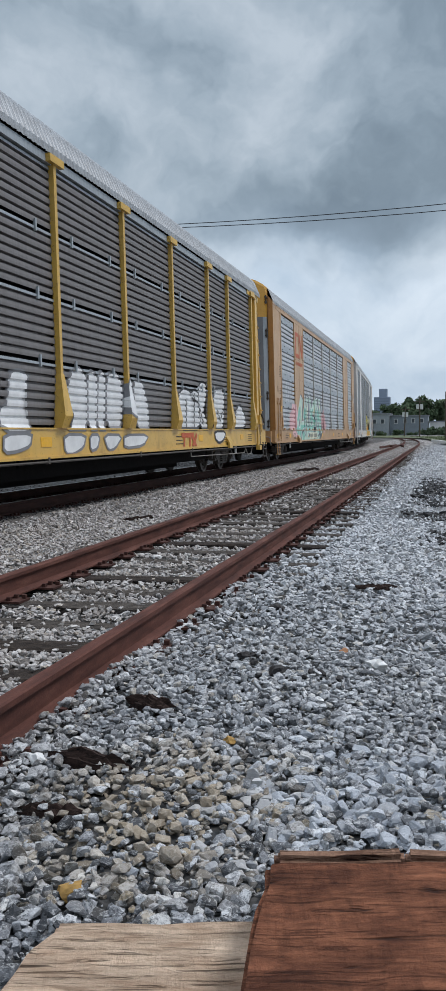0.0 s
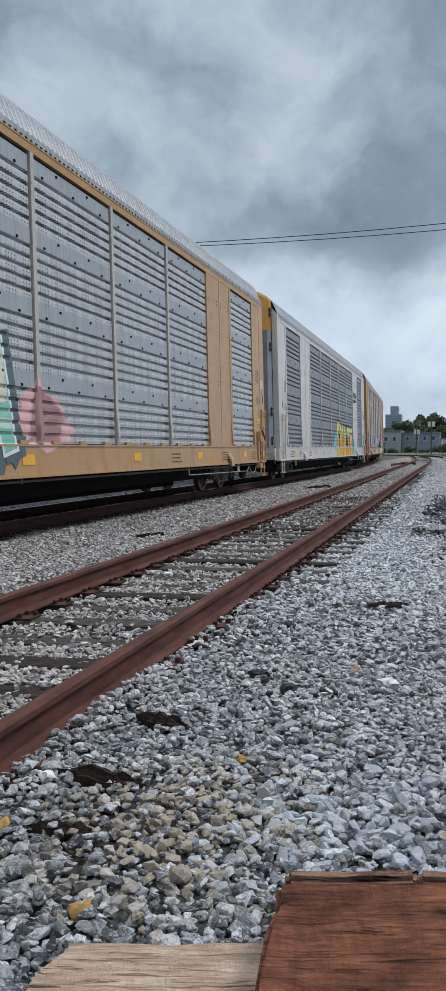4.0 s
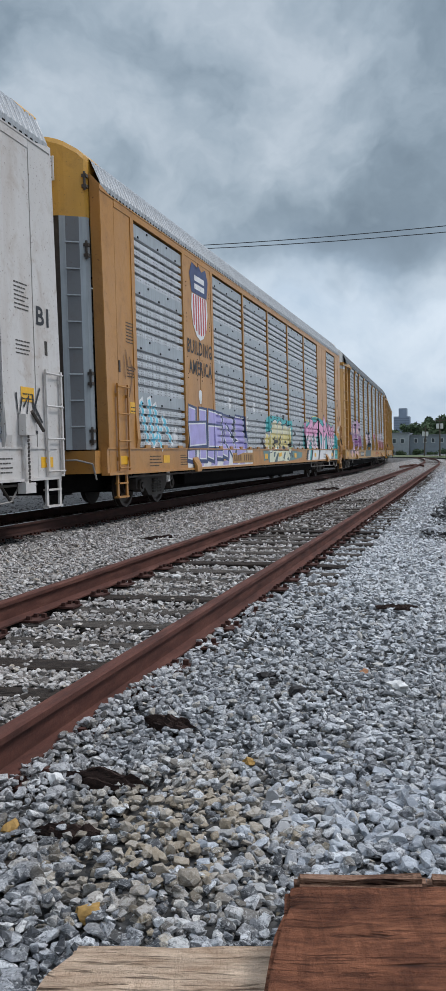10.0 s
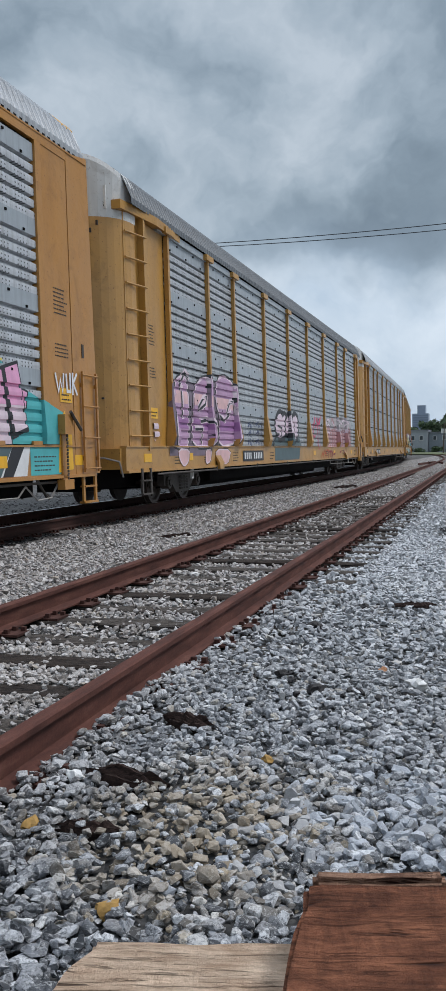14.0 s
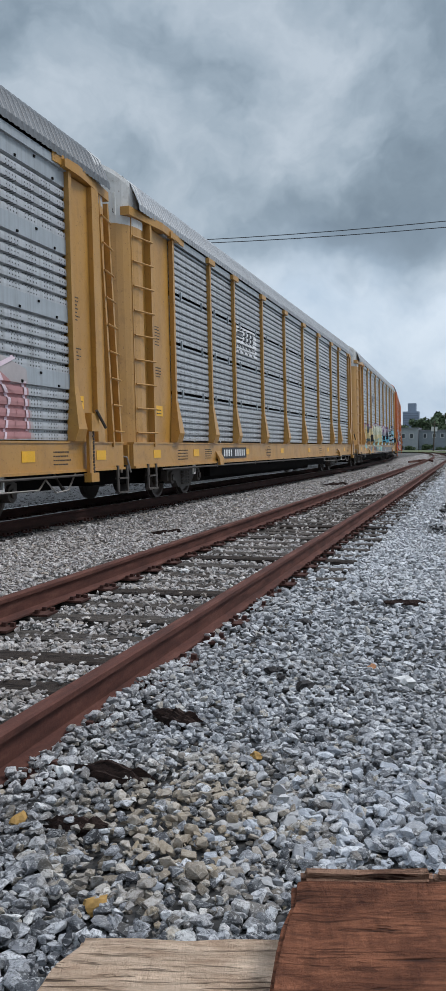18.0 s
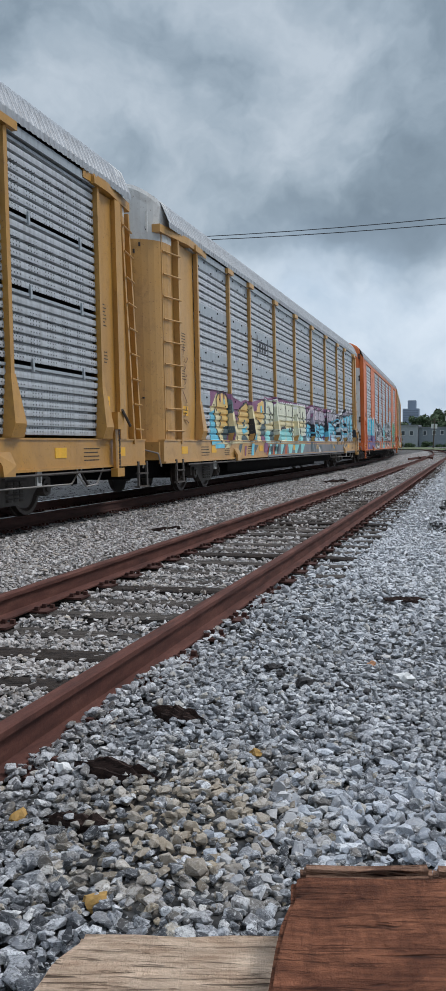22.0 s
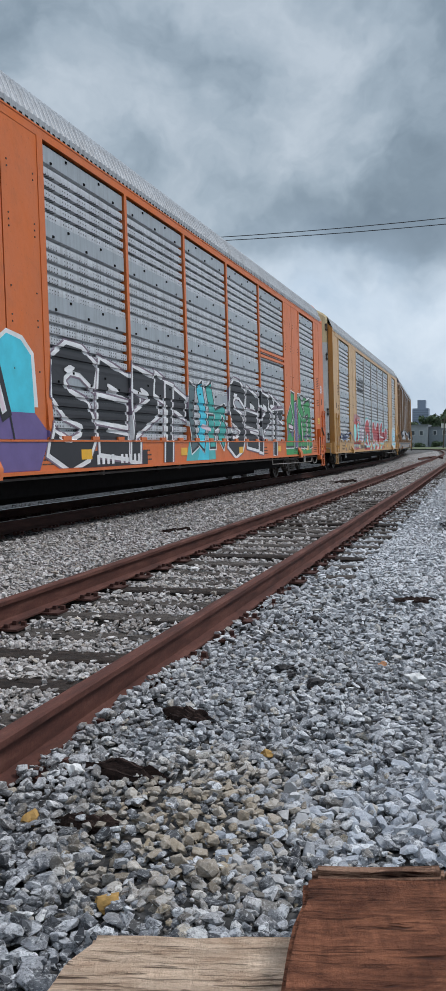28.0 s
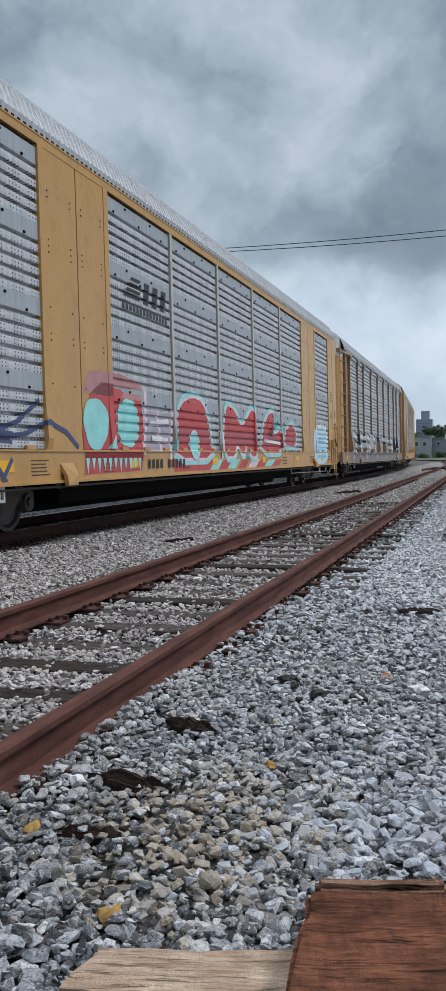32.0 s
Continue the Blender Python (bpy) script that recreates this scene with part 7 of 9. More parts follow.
    letter_shape(c, k, sl, [(-11.74, 1.22), (-11.62, 1.73), (-11.43, 2.12), (-11.32, 2.43), (-10.99, 2.53), (-10.71, 2.48), (-10.63, 2.02), (-10.67, 1.16), (-11.32, 1.14)], [(0.09, "black", None), (0.05, "rose_white", None), (0.0, "pale_violet", None), (-0.02, "pale_pink", (2.0, 2.25)), (-0.02, "mauve", (1.5, 1.72))], 1.0, "pink and violet graffiti letters")
    letter_shape(c, k, sl, [(-10.07, 2.43), (-9.69, 2.57), (-9.21, 2.63), (-9.17, 2.09), (-9.31, 1.66), (-9.26, 1.17), (-10.37, 1.16), (-10.41, 1.63), (-10.21, 1.84), (-10.32, 2.11)], [(0.09, "black", None), (0.05, "rose_white", None), (0.0, "pale_violet", None), (-0.02, "pale_pink", (2.0, 2.25)), (-0.02, "mauve", (1.5, 1.72))], 1.9, "pink and violet graffiti letters")
    letter_shape(c, k, sl, [(-8.77, 2.11), (-8.62, 2.62), (-8.19, 2.74), (-7.65, 2.69), (-7.21, 2.5), (-7.33, 1.87), (-7.28, 1.24), (-8.55, 1.16), (-8.51, 1.61), (-8.39, 1.8)], [(0.09, "black", None), (0.05, "rose_white", None), (0.0, "pale_violet", None), (-0.02, "pale_pink", (2.0, 2.25)), (-0.02, "mauve", (1.5, 1.72))], 2.8, "pink and violet graffiti letters")
    area(c, k, sl, [(-10.59, 2.48), (-10.07, 2.43), (-8.72, 2.61), (-8.55, 1.24), (-9.26, 1.16), (-9.28, 0.94), (-11.88, 0.96), (-11.75, 2.35), (-11.4, 2.45)], "mauve_grey", 0)
    brush(c, k, sl, [[(-11.06, 2.27), (-11.03, 1.74)], [(-10.02, 1.97), (-9.73, 2.15), (-9.45, 2.22), (-9.56, 2.05), (-9.94, 1.92)], [(-8.0, 1.92), (-7.75, 2.16), (-7.47, 2.2), (-7.38, 1.94)], [(-9.87, 1.67), (-9.49, 1.71), (-9.21, 1.63)], [(-8.49, 1.83), (-8.18, 1.72), (-7.72, 1.92)], [(-10.25, 1.5), (-9.79, 1.51), (-9.91, 1.23)], [(-11.17, 2.36), (-10.86, 2.62), (-10.66, 2.55)]], 0.06, [(0.08, 'rose_white', 0.03, 0.02, None), (0.0, 'black', 0, 0, None)], 5, "", 0.0)
    letter_shape(c, k, sl, [(-11.37, 1.06), (-10.76, 1.06), (-10.82, 0.85), (-11.08, 0.75), (-11.31, 0.88)], [(0.05, "brown_ink", None), (0.03, "rose_white", None), (0.0, "pale_pink", None)], 1)
    letter_shape(c, k, sl, [(-9.65, 1.06), (-9.27, 1.06), (-9.39, 0.83), (-9.68, 0.78)], [(0.05, "brown_ink", None), (0.03, "rose_white", None), (0.0, "pale_pink", None)], 1)
    letter_shape(c, k, sl, [(-8.97, 1.06), (-7.81, 1.05), (-8.06, 0.75), (-8.8, 0.745)], [(0.05, "brown_ink", None), (0.03, "rose_white", None), (0.0, "pale_pink", None)], 1)
    area(c, k, sl, [(-12.57, 1.6), (-12.36, 1.6), (-12.28, 1.34), (-12.53, 1.24)], "rose_white", 1)
    number_bars(c, k, -6.4, 2.0, "white", "black", 3)
    letter_shape(c, k, sl, [(-3.14, 1.82), (-2.82, 2.07), (-2.45, 2.12), (-2.28, 1.97), (-2.02, 2.09), (-1.83, 2.03), (-1.95, 1.47), (-2.65, 1.38), (-3.1, 1.64)], [(0.14, "black", None), (0.0, "rose_white", None)], 1.0, "white throw-up")
    letter_shape(c, k, sl, [(-1.84, 1.9), (-1.5, 2.11), (-1.3, 2.08), (-1.28, 1.58), (-1.82, 1.53)], [(0.14, "black", None), (0.0, "rose_white", None)], 1.7, "white throw-up")
    letter_shape(c, k, sl, [(-1.23, 1.41), (-0.96, 2.0), (-0.59, 2.15), (-0.17, 2.02), (-0.15, 1.49), (-0.61, 1.35)], [(0.14, "black", None), (0.0, "rose_white", None)], 2.4, "white throw-up")
    brush(c, k, sl, [[(-2.73, 1.74), (-2.37, 1.69), (-2.46, 1.43)], [(-0.81, 1.42), (-0.62, 1.87)], [(-3.49, 1.15), (-3.24, 1.39), (-2.76, 1.52)]], 0.08, [(0.0, 'black', 0, 0, None)], 4, "", 0.0)
    area(c, k, sl, [(-3.38, 1.12), (0.03, 1.12), (-0.17, 0.745), (-3.43, 0.745)], "slate", 1)
    area(c, k, sl, [(-3.72, 1.17), (-3.12, 1.42), (0.07, 1.43), (0.35, 1.18)], "slate", 0)
    brush(c, k, sl, [[(-6.09, 1.65), (-5.9, 1.75), (-5.87, 1.64)], [(-5.83, 1.77), (-5.78, 1.62)], [(-5.58, 1.78), (-5.52, 1.67)], [(-5.33, 1.67), (-5.13, 1.78), (-5.09, 1.66)], [(-5.06, 1.79), (-4.99, 1.68)], [(-4.78, 1.8), (-4.72, 1.64)]], 0.045, [(0.0, 'navy', 0, 0, None)], 1, "", 0.0)
    brush(c, k, sl, [[(-6.11, 1.43), (-5.92, 1.53), (-5.89, 1.42)], [(-5.85, 1.55), (-5.8, 1.4)], [(-5.6, 1.55), (-5.54, 1.44)], [(-5.35, 1.45), (-5.15, 1.55), (-5.12, 1.43)], [(-5.08, 1.56), (-5.02, 1.45)], [(-4.81, 1.57), (-4.75, 1.41)]], 0.045, [(0.0, 'navy', 0, 0, None)], 1, "", 0.0)
    brush(c, k, sl, [[(-6.13, 1.21), (-5.94, 1.31), (-5.91, 1.2)], [(-5.87, 1.33), (-5.82, 1.18)], [(-5.62, 1.33), (-5.56, 1.22)], [(-5.38, 1.22), (-5.17, 1.32), (-5.14, 1.21)], [(-5.1, 1.33), (-5.04, 1.22)], [(-4.83, 1.34), (-4.77, 1.18)]], 0.045, [(0.0, 'navy', 0, 0, None)], 1, "", 0.0)
    brush(c, k, sl, [[(2.62, 2.14), (2.58, 1.99), (2.46, 1.93), (2.37, 1.76), (2.4, 1.56), (2.58, 1.46), (2.72, 1.54)], [(2.98, 2.11), (3.1, 1.97), (3.31, 1.95), (3.63, 2.06), (3.73, 2.21)], [(3.23, 2.09), (3.19, 1.71), (3.24, 1.23), (3.26, 1.11)], [(3.5, 2.11), (3.53, 1.86)]], 0.13, [(0.0, 'crimson', 0, 0, None)], 1, "dripping red spray paint", 0.4)
    brush(c, k, sl, [[(2.8, 1.83), (3.01, 1.91), (3.26, 1.87)], [(3.57, 1.86), (3.56, 1.34), (3.57, 1.14)]], 0.06, [(0.0, 'crimson', 0, 0, None)], 1, "", 0.4)
    area(c, k, sl, [(4.87, 2.17), (5.69, 2.25), (7.51, 2.33), (8.07, 2.17), (9.11, 2.37), (9.78, 2.33), (10.74, 2.12), (10.93, 1.18), (4.85, 1.1)], "rose_grey", 0)
    area(c, k, sl, [(4.83, 1.68), (6.12, 1.85), (7.4, 1.78), (9.29, 1.79), (10.78, 1.92), (10.82, 1.18), (4.85, 1.1)], "faint_red", 0.6)
    brush(c, k, sl, [[(5.12, 1.8), (5.4, 1.9), (5.63, 1.8), (5.55, 1.55)], [(6.08, 2.17), (6.58, 2.06), (6.69, 1.63), (6.59, 1.16)], [(4.93, 1.58), (5.19, 1.26), (5.83, 1.15)], [(5.93, 1.72), (6.01, 1.21)], [(6.98, 1.89), (7.15, 1.28)], [(8.48, 1.82), (8.28, 1.23)], [(10.09, 1.96), (10.56, 1.76), (10.42, 1.25)], [(9.12, 1.3), (9.42, 1.72), (9.63, 2.22), (9.83, 2.37)], [(6.33, 2.18), (6.08, 2.23)]], 0.12, [(0.0, 'faint_red', 0, 0, None)], 1.2, "", 0.2)
    brush(c, k, sl, [[(4.91, 2.02), (5.14, 2.17), (5.48, 2.17), (5.71, 2.03), (5.75, 1.83)], [(4.94, 1.68), (5.01, 1.9), (5.3, 2.0), (5.58, 1.93)], [(5.02, 1.25), (4.88, 1.49), (4.99, 1.64), (5.39, 1.72), (5.68, 1.6), (5.6, 1.33), (5.3, 1.17)], [(5.87, 1.83), (5.98, 1.61), (5.83, 1.15)], [(6.14, 2.12), (6.45, 1.98), (6.49, 1.63), (6.33, 1.15)], [(6.65, 1.99), (6.83, 1.76), (6.72, 1.16)], [(7.01, 2.3), (7.28, 2.15), (7.71, 2.07), (7.93, 1.93)], [(7.05, 1.89), (7.32, 1.65), (7.21, 1.16)], [(8.1, 2.14), (8.42, 2.06), (8.24, 1.81), (8.04, 1.24)], [(8.51, 2.19), (9.02, 2.28), (9.27, 2.13), (8.91, 1.95)], [(8.66, 1.96), (8.8, 1.7), (8.6, 1.19)], [(9.73, 2.32), (10.0, 2.11), (10.4, 2.25)], [(9.99, 2.03), (10.26, 1.69), (10.13, 1.2)], [(9.16, 1.85), (8.94, 1.19)], [(10.67, 1.91), (10.73, 1.32)]], 0.075, [(0.0, 'rose_white', 0, 0, None)], 2, "white and red faded graffiti letters", 0.3)
    brush(c, k, sl, [[(3.93, 0.98), (4.02, 0.86), (4.27, 1.0)], [(3.64, 0.77), (3.88, 0.94), (4.11, 0.76)], [(4.42, 1.02), (4.31, 0.75)], [(4.32, 0.88), (4.63, 0.93), (4.56, 0.77)], [(4.68, 1.02), (5.06, 1.02)]], 0.06, [(0.0, 'rust_red', 0, 0, None)], 1, "", 0.0)
    brush(c, k, sl, [[(5.06, 0.97), (4.99, 0.745)], [(5.23, 0.97), (5.81, 0.97)], [(5.51, 0.97), (5.38, 0.745)], [(5.81, 0.95), (5.92, 0.745)], [(6.0, 0.97), (5.68, 0.745)], [(8.59, 1.01), (8.83, 0.84)], [(9.19, 1.09), (9.26, 0.78), (9.08, 0.745)], [(6.12, 0.85), (6.5, 0.89)], [(7.63, 0.93), (7.94, 0.98)]], 0.07, [(0.0, 'maroon', 0, 0, None)], 1, "", 0.0)
    # slotted car: emblem
    c, k, sl = car_slots, "B", True
    shape(c, k, sl, rect(-6.9, -4.55, 3.45, 4.15), "white", 1, "white sign with a black striped emblem")
    for i in range(4):
        shape(c, k, sl, rect(-6.75 + 0.1 * i, -6.0, 3.78 + i * 0.085, 3.83 + i * 0.085, 0.08), "black", 2)
    for y in (-5.85, -5.5, -5.15):
        shape(c, k, sl, rect(y, y + 0.2, 3.75, 4.08, 0.08), "black", 2)
    for i in range(14):
        shape(c, k, sl, rect(-6.8 + i * 0.15, -6.7 + i * 0.15, 3.6, 3.7), "black", 2)
    for i in range(4):
        shape(c, k, sl, rect(-6.4 + i * 0.45, -6.25 + i * 0.45, 3.46, 3.55), "black", 2)
    number_bars(c, k, -8.2, 2.2, "white", "black", 4)
    brush(c, k, sl, [[(-3.77 + 0.16 * math.cos(a / 16 * 6.2832), 0.91 + 0.16 * math.sin(a / 16 * 6.2832)) for a in range(17)]], 0.018, [(0.0, "brown_ink", 0, 0, None)], 1, "thin round stencilled mark")
    word(c, k, sl, "PLATE", -3.88, -3.66, 0.93, 0.99, [(0.01, "brown_ink", 0, 0, None)], 0, 0, 1)
    word(c, k, sl, "F", -3.81, -3.73, 0.8, 0.9, [(0.01, "brown_ink", 0, 0, None)], 0, 0, 1)
    # yellow and blue pieces
    c, sl = car_teal, False
    area(c, k, sl, [(-10.77, 2.26), (-10.47, 2.31), (-9.49, 2.29), (-9.05, 2.15), (-8.13, 2.13), (-7.68, 2.21), (-7.2, 2.16), (-5.47, 2.35), (-5.52, 1.76), (-10.84, 1.16)], "plum", 0)
    area(c, k, sl, [(-10.79, 1.85), (-10.36, 2.2), (-10.2, 2.25), (-9.75, 2.29), (-9.46, 2.2), (-9.34, 2.0), (-9.09, 1.86), (-8.88, 1.85), (-8.71, 1.63), (-8.55, 1.56), (-8.27, 1.97), (-7.68, 2.15), (-7.52, 2.08), (-7.34, 1.97), (-6.96, 2.05), (-6.42, 2.15), (-5.72, 2.29), (-5.61, 1.76), (-5.66, 1.12), (-10.85, 1.03)], "cream", 1, "gold and cream graffiti letters with plum edges")
    area(c, k, sl, [(-10.32, 1.84), (-10.33, 2.13), (-10.2, 2.24), (-9.75, 2.29), (-9.46, 2.2), (-9.37, 2.04), (-9.39, 1.5), (-9.69, 1.49), (-9.83, 1.4), (-10.06, 1.45), (-9.98, 1.7), (-10.1, 1.8)], "straw", 2)
    area(c, k, sl, [(-8.47, 1.55), (-8.23, 1.96), (-7.68, 2.14), (-7.52, 2.06), (-7.36, 1.69), (-7.39, 1.56), (-7.72, 1.67), (-7.95, 1.54)], "straw", 2)
    area(c, k, sl, [(-7.19, 1.69), (-7.11, 1.98), (-6.42, 2.14), (-5.75, 2.28), (-5.7, 1.8), (-6.12, 1.63), (-6.56, 1.72)], "straw", 2)
    area(c, k, sl, [(-10.8, 1.78), (-10.5, 1.84), (-10.44, 1.52), (-10.27, 1.28), (-10.05, 1.1), (-10.85, 1.03)], "sky", 2)
    area(c, k, sl, [(-9.05, 1.57), (-8.94, 1.78), (-8.79, 1.72), (-8.7, 1.49), (-8.82, 1.3), (-8.97, 1.37)], "sky", 3)
    area(c, k, sl, [(-8.12, 1.39), (-7.61, 1.52), (-7.55, 1.38), (-7.97, 1.31)], "sky", 3)
    area(c, k, sl, [(-7.26, 1.36), (-7.0, 1.14), (-7.08, 1.11), (-7.3, 1.11)], "sky", 3)
    area(c, k, sl, [(-9.75, 2.16), (-9.68, 2.19), (-9.65, 2.02), (-9.74, 1.99)], "sky", 3)
    area(c, k, sl, [(-6.12, 2.09), (-5.97, 2.12), (-5.92, 1.94), (-6.1, 1.91)], "sky", 3)
    area(c, k, sl, [(-9.88, 1.29), (-9.62, 1.49), (-9.34, 1.48), (-9.26, 1.25), (-9.44, 1.1), (-9.79, 1.09)], "slate", 3)
    area(c, k, sl, [(-7.11, 1.34), (-6.47, 1.46), (-6.55, 1.11), (-6.92, 1.1)], "slate", 3)
    area(c, k, sl, [(-9.43, 2.19), (-9.0, 1.94), (-9.35, 1.79)], "slate", 3)
    area(c, k, sl, [(-8.15, 1.25), (-7.74, 1.29), (-7.43, 1.11), (-8.16, 1.1)], "slate", 3)
    area(c, k, sl, [(-5.6, 2.32), (-5.44, 2.33), (-5.49, 1.76), (-5.6, 1.11), (-5.72, 1.11)], "slate", 3)
    area(c, k, sl, [(-8.0, 1.5), (-7.88, 1.7), (-7.76, 1.65), (-7.82, 1.52)], "slate", 3)
    area(c, k, sl, [(-6.13, 1.52), (-5.55, 1.67), (-5.6, 1.11), (-6.1, 1.11)], "slate", 3)
    area(c, k, sl, [(-9.63, 1.1), (-9.46, 1.27), (-9.31, 1.32), (-9.27, 1.17), (-9.4, 1.09)], "plum", 4)
    area(c, k, sl, [(-6.09, 1.27), (-5.67, 1.3), (-5.66, 1.11), (-6.04, 1.11)], "plum", 4)
    area(c, k, sl, [(-9.06, 1.97), (-8.53, 1.95), (-8.41, 1.88), (-8.57, 1.6)], "plum", 4)
    area(c, k, sl, [(-7.06, 2.05), (-6.42, 2.19), (-6.54, 1.97), (-6.91, 1.93)], "plum", 4)
    brush(c, k, sl, [[(-10.34, 1.85), (-10.36, 2.12), (-10.2, 2.24), (-9.74, 2.3), (-9.46, 2.21), (-9.35, 2.02), (-9.41, 1.5)], [(-8.54, 1.54), (-8.27, 1.97), (-7.68, 2.15), (-7.5, 2.06), (-7.36, 1.69), (-7.4, 1.13)], [(-10.04, 1.78), (-9.95, 1.7), (-10.09, 1.49)], [(-10.5, 1.84), (-10.44, 1.52), (-10.27, 1.28), (-10.05, 1.1)], [(-6.56, 1.76), (-6.29, 1.64), (-6.12, 1.6)], [(-9.09, 1.86), (-8.88, 1.85), (-8.71, 1.63), (-8.56, 1.54), (-8.56, 1.17)]], 0.05, [(0.0, 'black', 0, 0, None)], 5, "", 0.0)
    brush(c, k, sl, [[(-10.04, 2.26), (-10.04, 2.07)], [(-9.72, 2.28), (-9.71, 2.15)], [(-9.06, 1.94), (-8.87, 1.88)], [(-6.69, 2.11), (-6.65, 1.95)]], 0.06, [(0.0, 'plum', 0, 0, None)], 6, "", 0.0)
    area(c, k, sl, [(-10.56, 1.06), (-9.84, 1.06), (-9.8, 0.96), (-10.56, 0.95)], "sky", 1)
    area(c, k, sl, [(-9.8, 0.94), (-9.47, 1.08), (-9.29, 1.06), (-9.34, 0.97)], "cream", 1)
    area(c, k, sl, [(-8.47, 1.04), (-8.17, 1.06), (-8.45, 0.745), (-8.7, 0.745)], "slate", 1)
    area(c, k, sl, [(-7.23, 1.06), (-6.93, 1.06), (-7.06, 0.745), (-7.31, 0.745)], "sky", 1)
    area(c, k, sl, [(-7.95, 1.0), (-7.77, 1.0), (-7.88, 0.745), (-7.97, 0.745)], "plum", 1)
    area(c, k, sl, [(-6.93, 1.03), (-6.5, 1.03), (-6.89, 0.81)], "slate", 1)
    area(c, k, sl, [(-5.81, 1.08), (-5.44, 1.08), (-5.4, 0.82), (-5.89, 0.81)], "plum", 1)
    area(c, k, sl, [(-5.6, 2.4), (-5.12, 2.37), (-4.35, 2.45), (-3.86, 2.39), (-2.58, 2.37), (-1.11, 2.39), (0.63, 2.41), (0.72, 1.79), (0.56, 1.11), (-5.69, 1.07)], "plum", 0)
    area(c, k, sl, [(-5.55, 2.36), (-5.12, 2.3), (-5.0, 2.32), (-4.91, 2.3), (-4.81, 2.33), (-4.72, 2.32), (-4.62, 2.35), (-4.49, 2.35), (-4.32, 2.4), (-4.04, 2.37), (-3.94, 2.31), (-3.79, 2.34), (-3.67, 2.31), (-3.53, 2.34), (-3.4, 2.32), (-3.26, 2.35), (-3.12, 2.32), (-2.97, 2.35), (-2.82, 2.32), (-2.67, 2.35), (-2.52, 2.33), (-2.36, 2.36), (-2.2, 2.33), (-2.03, 2.37), (-1.86, 2.34), (-1.69, 2.37), (-1.51, 2.34), (-1.32, 2.38), (-1.14, 2.35), (-0.95, 2.38), (-0.76, 2.35), (-0.55, 2.39), (-0.35, 2.36), (-0.13, 2.4), (0.08, 2.37), (0.3, 2.4), (0.43, 2.32), (0.55, 1.78), (0.45, 1.35), (-0.04, 1.31), (-0.17, 1.19), (-0.88, 1.16), (-0.99, 1.1), (-5.64, 1.08)], "white", 1)
    area(c, k, sl, [(-5.55, 2.31), (-5.12, 2.27), (-5.0, 2.29), (-4.91, 2.27), (-4.82, 2.3), (-4.72, 2.28), (-4.62, 2.32), (-4.5, 2.31), (-4.32, 2.37), (-4.05, 2.34), (-3.94, 2.28), (-3.8, 2.3), (-3.67, 2.28), (-3.53, 2.31), (-3.4, 2.28), (-3.26, 2.31), (-3.12, 2.28), (-2.97, 2.31), (-2.83, 2.29), (-2.67, 2.32), (-2.52, 2.29), (-2.36, 2.32), (-2.2, 2.29), (-2.03, 2.33), (-1.86, 2.3), (-1.69, 2.33), (-1.51, 2.3), (-1.33, 2.33), (-1.15, 2.31), (-0.95, 2.34), (-0.76, 2.31), (-0.56, 2.35), (-0.35, 2.31), (-0.14, 2.35), (0.08, 2.32), (0.3, 2.36), (0.36, 2.24), (0.42, 1.78), (0.35, 1.38), (-0.1, 1.33), (-0.23, 1.19), (-0.87, 1.18), (-1.05, 1.1), (-5.64, 1.08)], "ivory", 2, "ivory and turquoise square-cut graffiti letters")
    area(c, k, sl, [(-5.6, 1.6), (-4.2, 1.75), (-2.84, 1.77), (-1.16, 1.8), (0.39, 1.85), (0.37, 1.63), (-1.17, 1.58), (-2.86, 1.55), (-4.21, 1.5), (-5.61, 1.44)], "cream", 2.5)
    area(c, k, sl, [(-5.62, 1.38), (-5.18, 1.43), (-4.97, 1.43), (-5.06, 1.11), (-5.64, 1.09)], "aqua", 3)
    area(c, k, sl, [(-4.43, 1.41), (-4.11, 1.47), (-4.07, 1.1), (-4.48, 1.09)], "aqua", 3)
    area(c, k, sl, [(-3.6, 1.47), (-2.9, 1.53), (-2.88, 1.21), (-3.14, 1.15), (-3.34, 1.17), (-3.54, 1.18)], "aqua", 3)
    area(c, k, sl, [(-2.82, 1.51), (-1.75, 1.57), (-1.82, 1.28), (-1.93, 1.14), (-2.76, 1.13)], "aqua", 3)
    area(c, k, sl, [(-1.51, 1.34), (-1.03, 1.38), (-0.99, 1.1), (-1.58, 1.1)], "aqua", 3)
    area(c, k, sl, [(-0.69, 1.29), (-0.03, 1.32), (-0.11, 1.16), (-0.71, 1.14)], "aqua", 3)
    area(c, k, sl, [(-5.0, 1.4), (-4.56, 1.45), (-4.52, 1.1), (-5.06, 1.1)], "slate", 3.5)
    area(c, k, sl, [(-4.01, 1.43), (-3.88, 1.16), (-3.66, 1.1), (-4.07, 1.1)], "slate", 3.5)
    area(c, k, sl, [(-1.9, 1.48), (-1.75, 1.57), (-1.78, 1.18), (-1.93, 1.1)], "slate", 3.5)
    area(c, k, sl, [(-0.04, 1.3), (0.48, 1.35), (0.53, 1.11), (-0.11, 1.11)], "slate", 3.5)
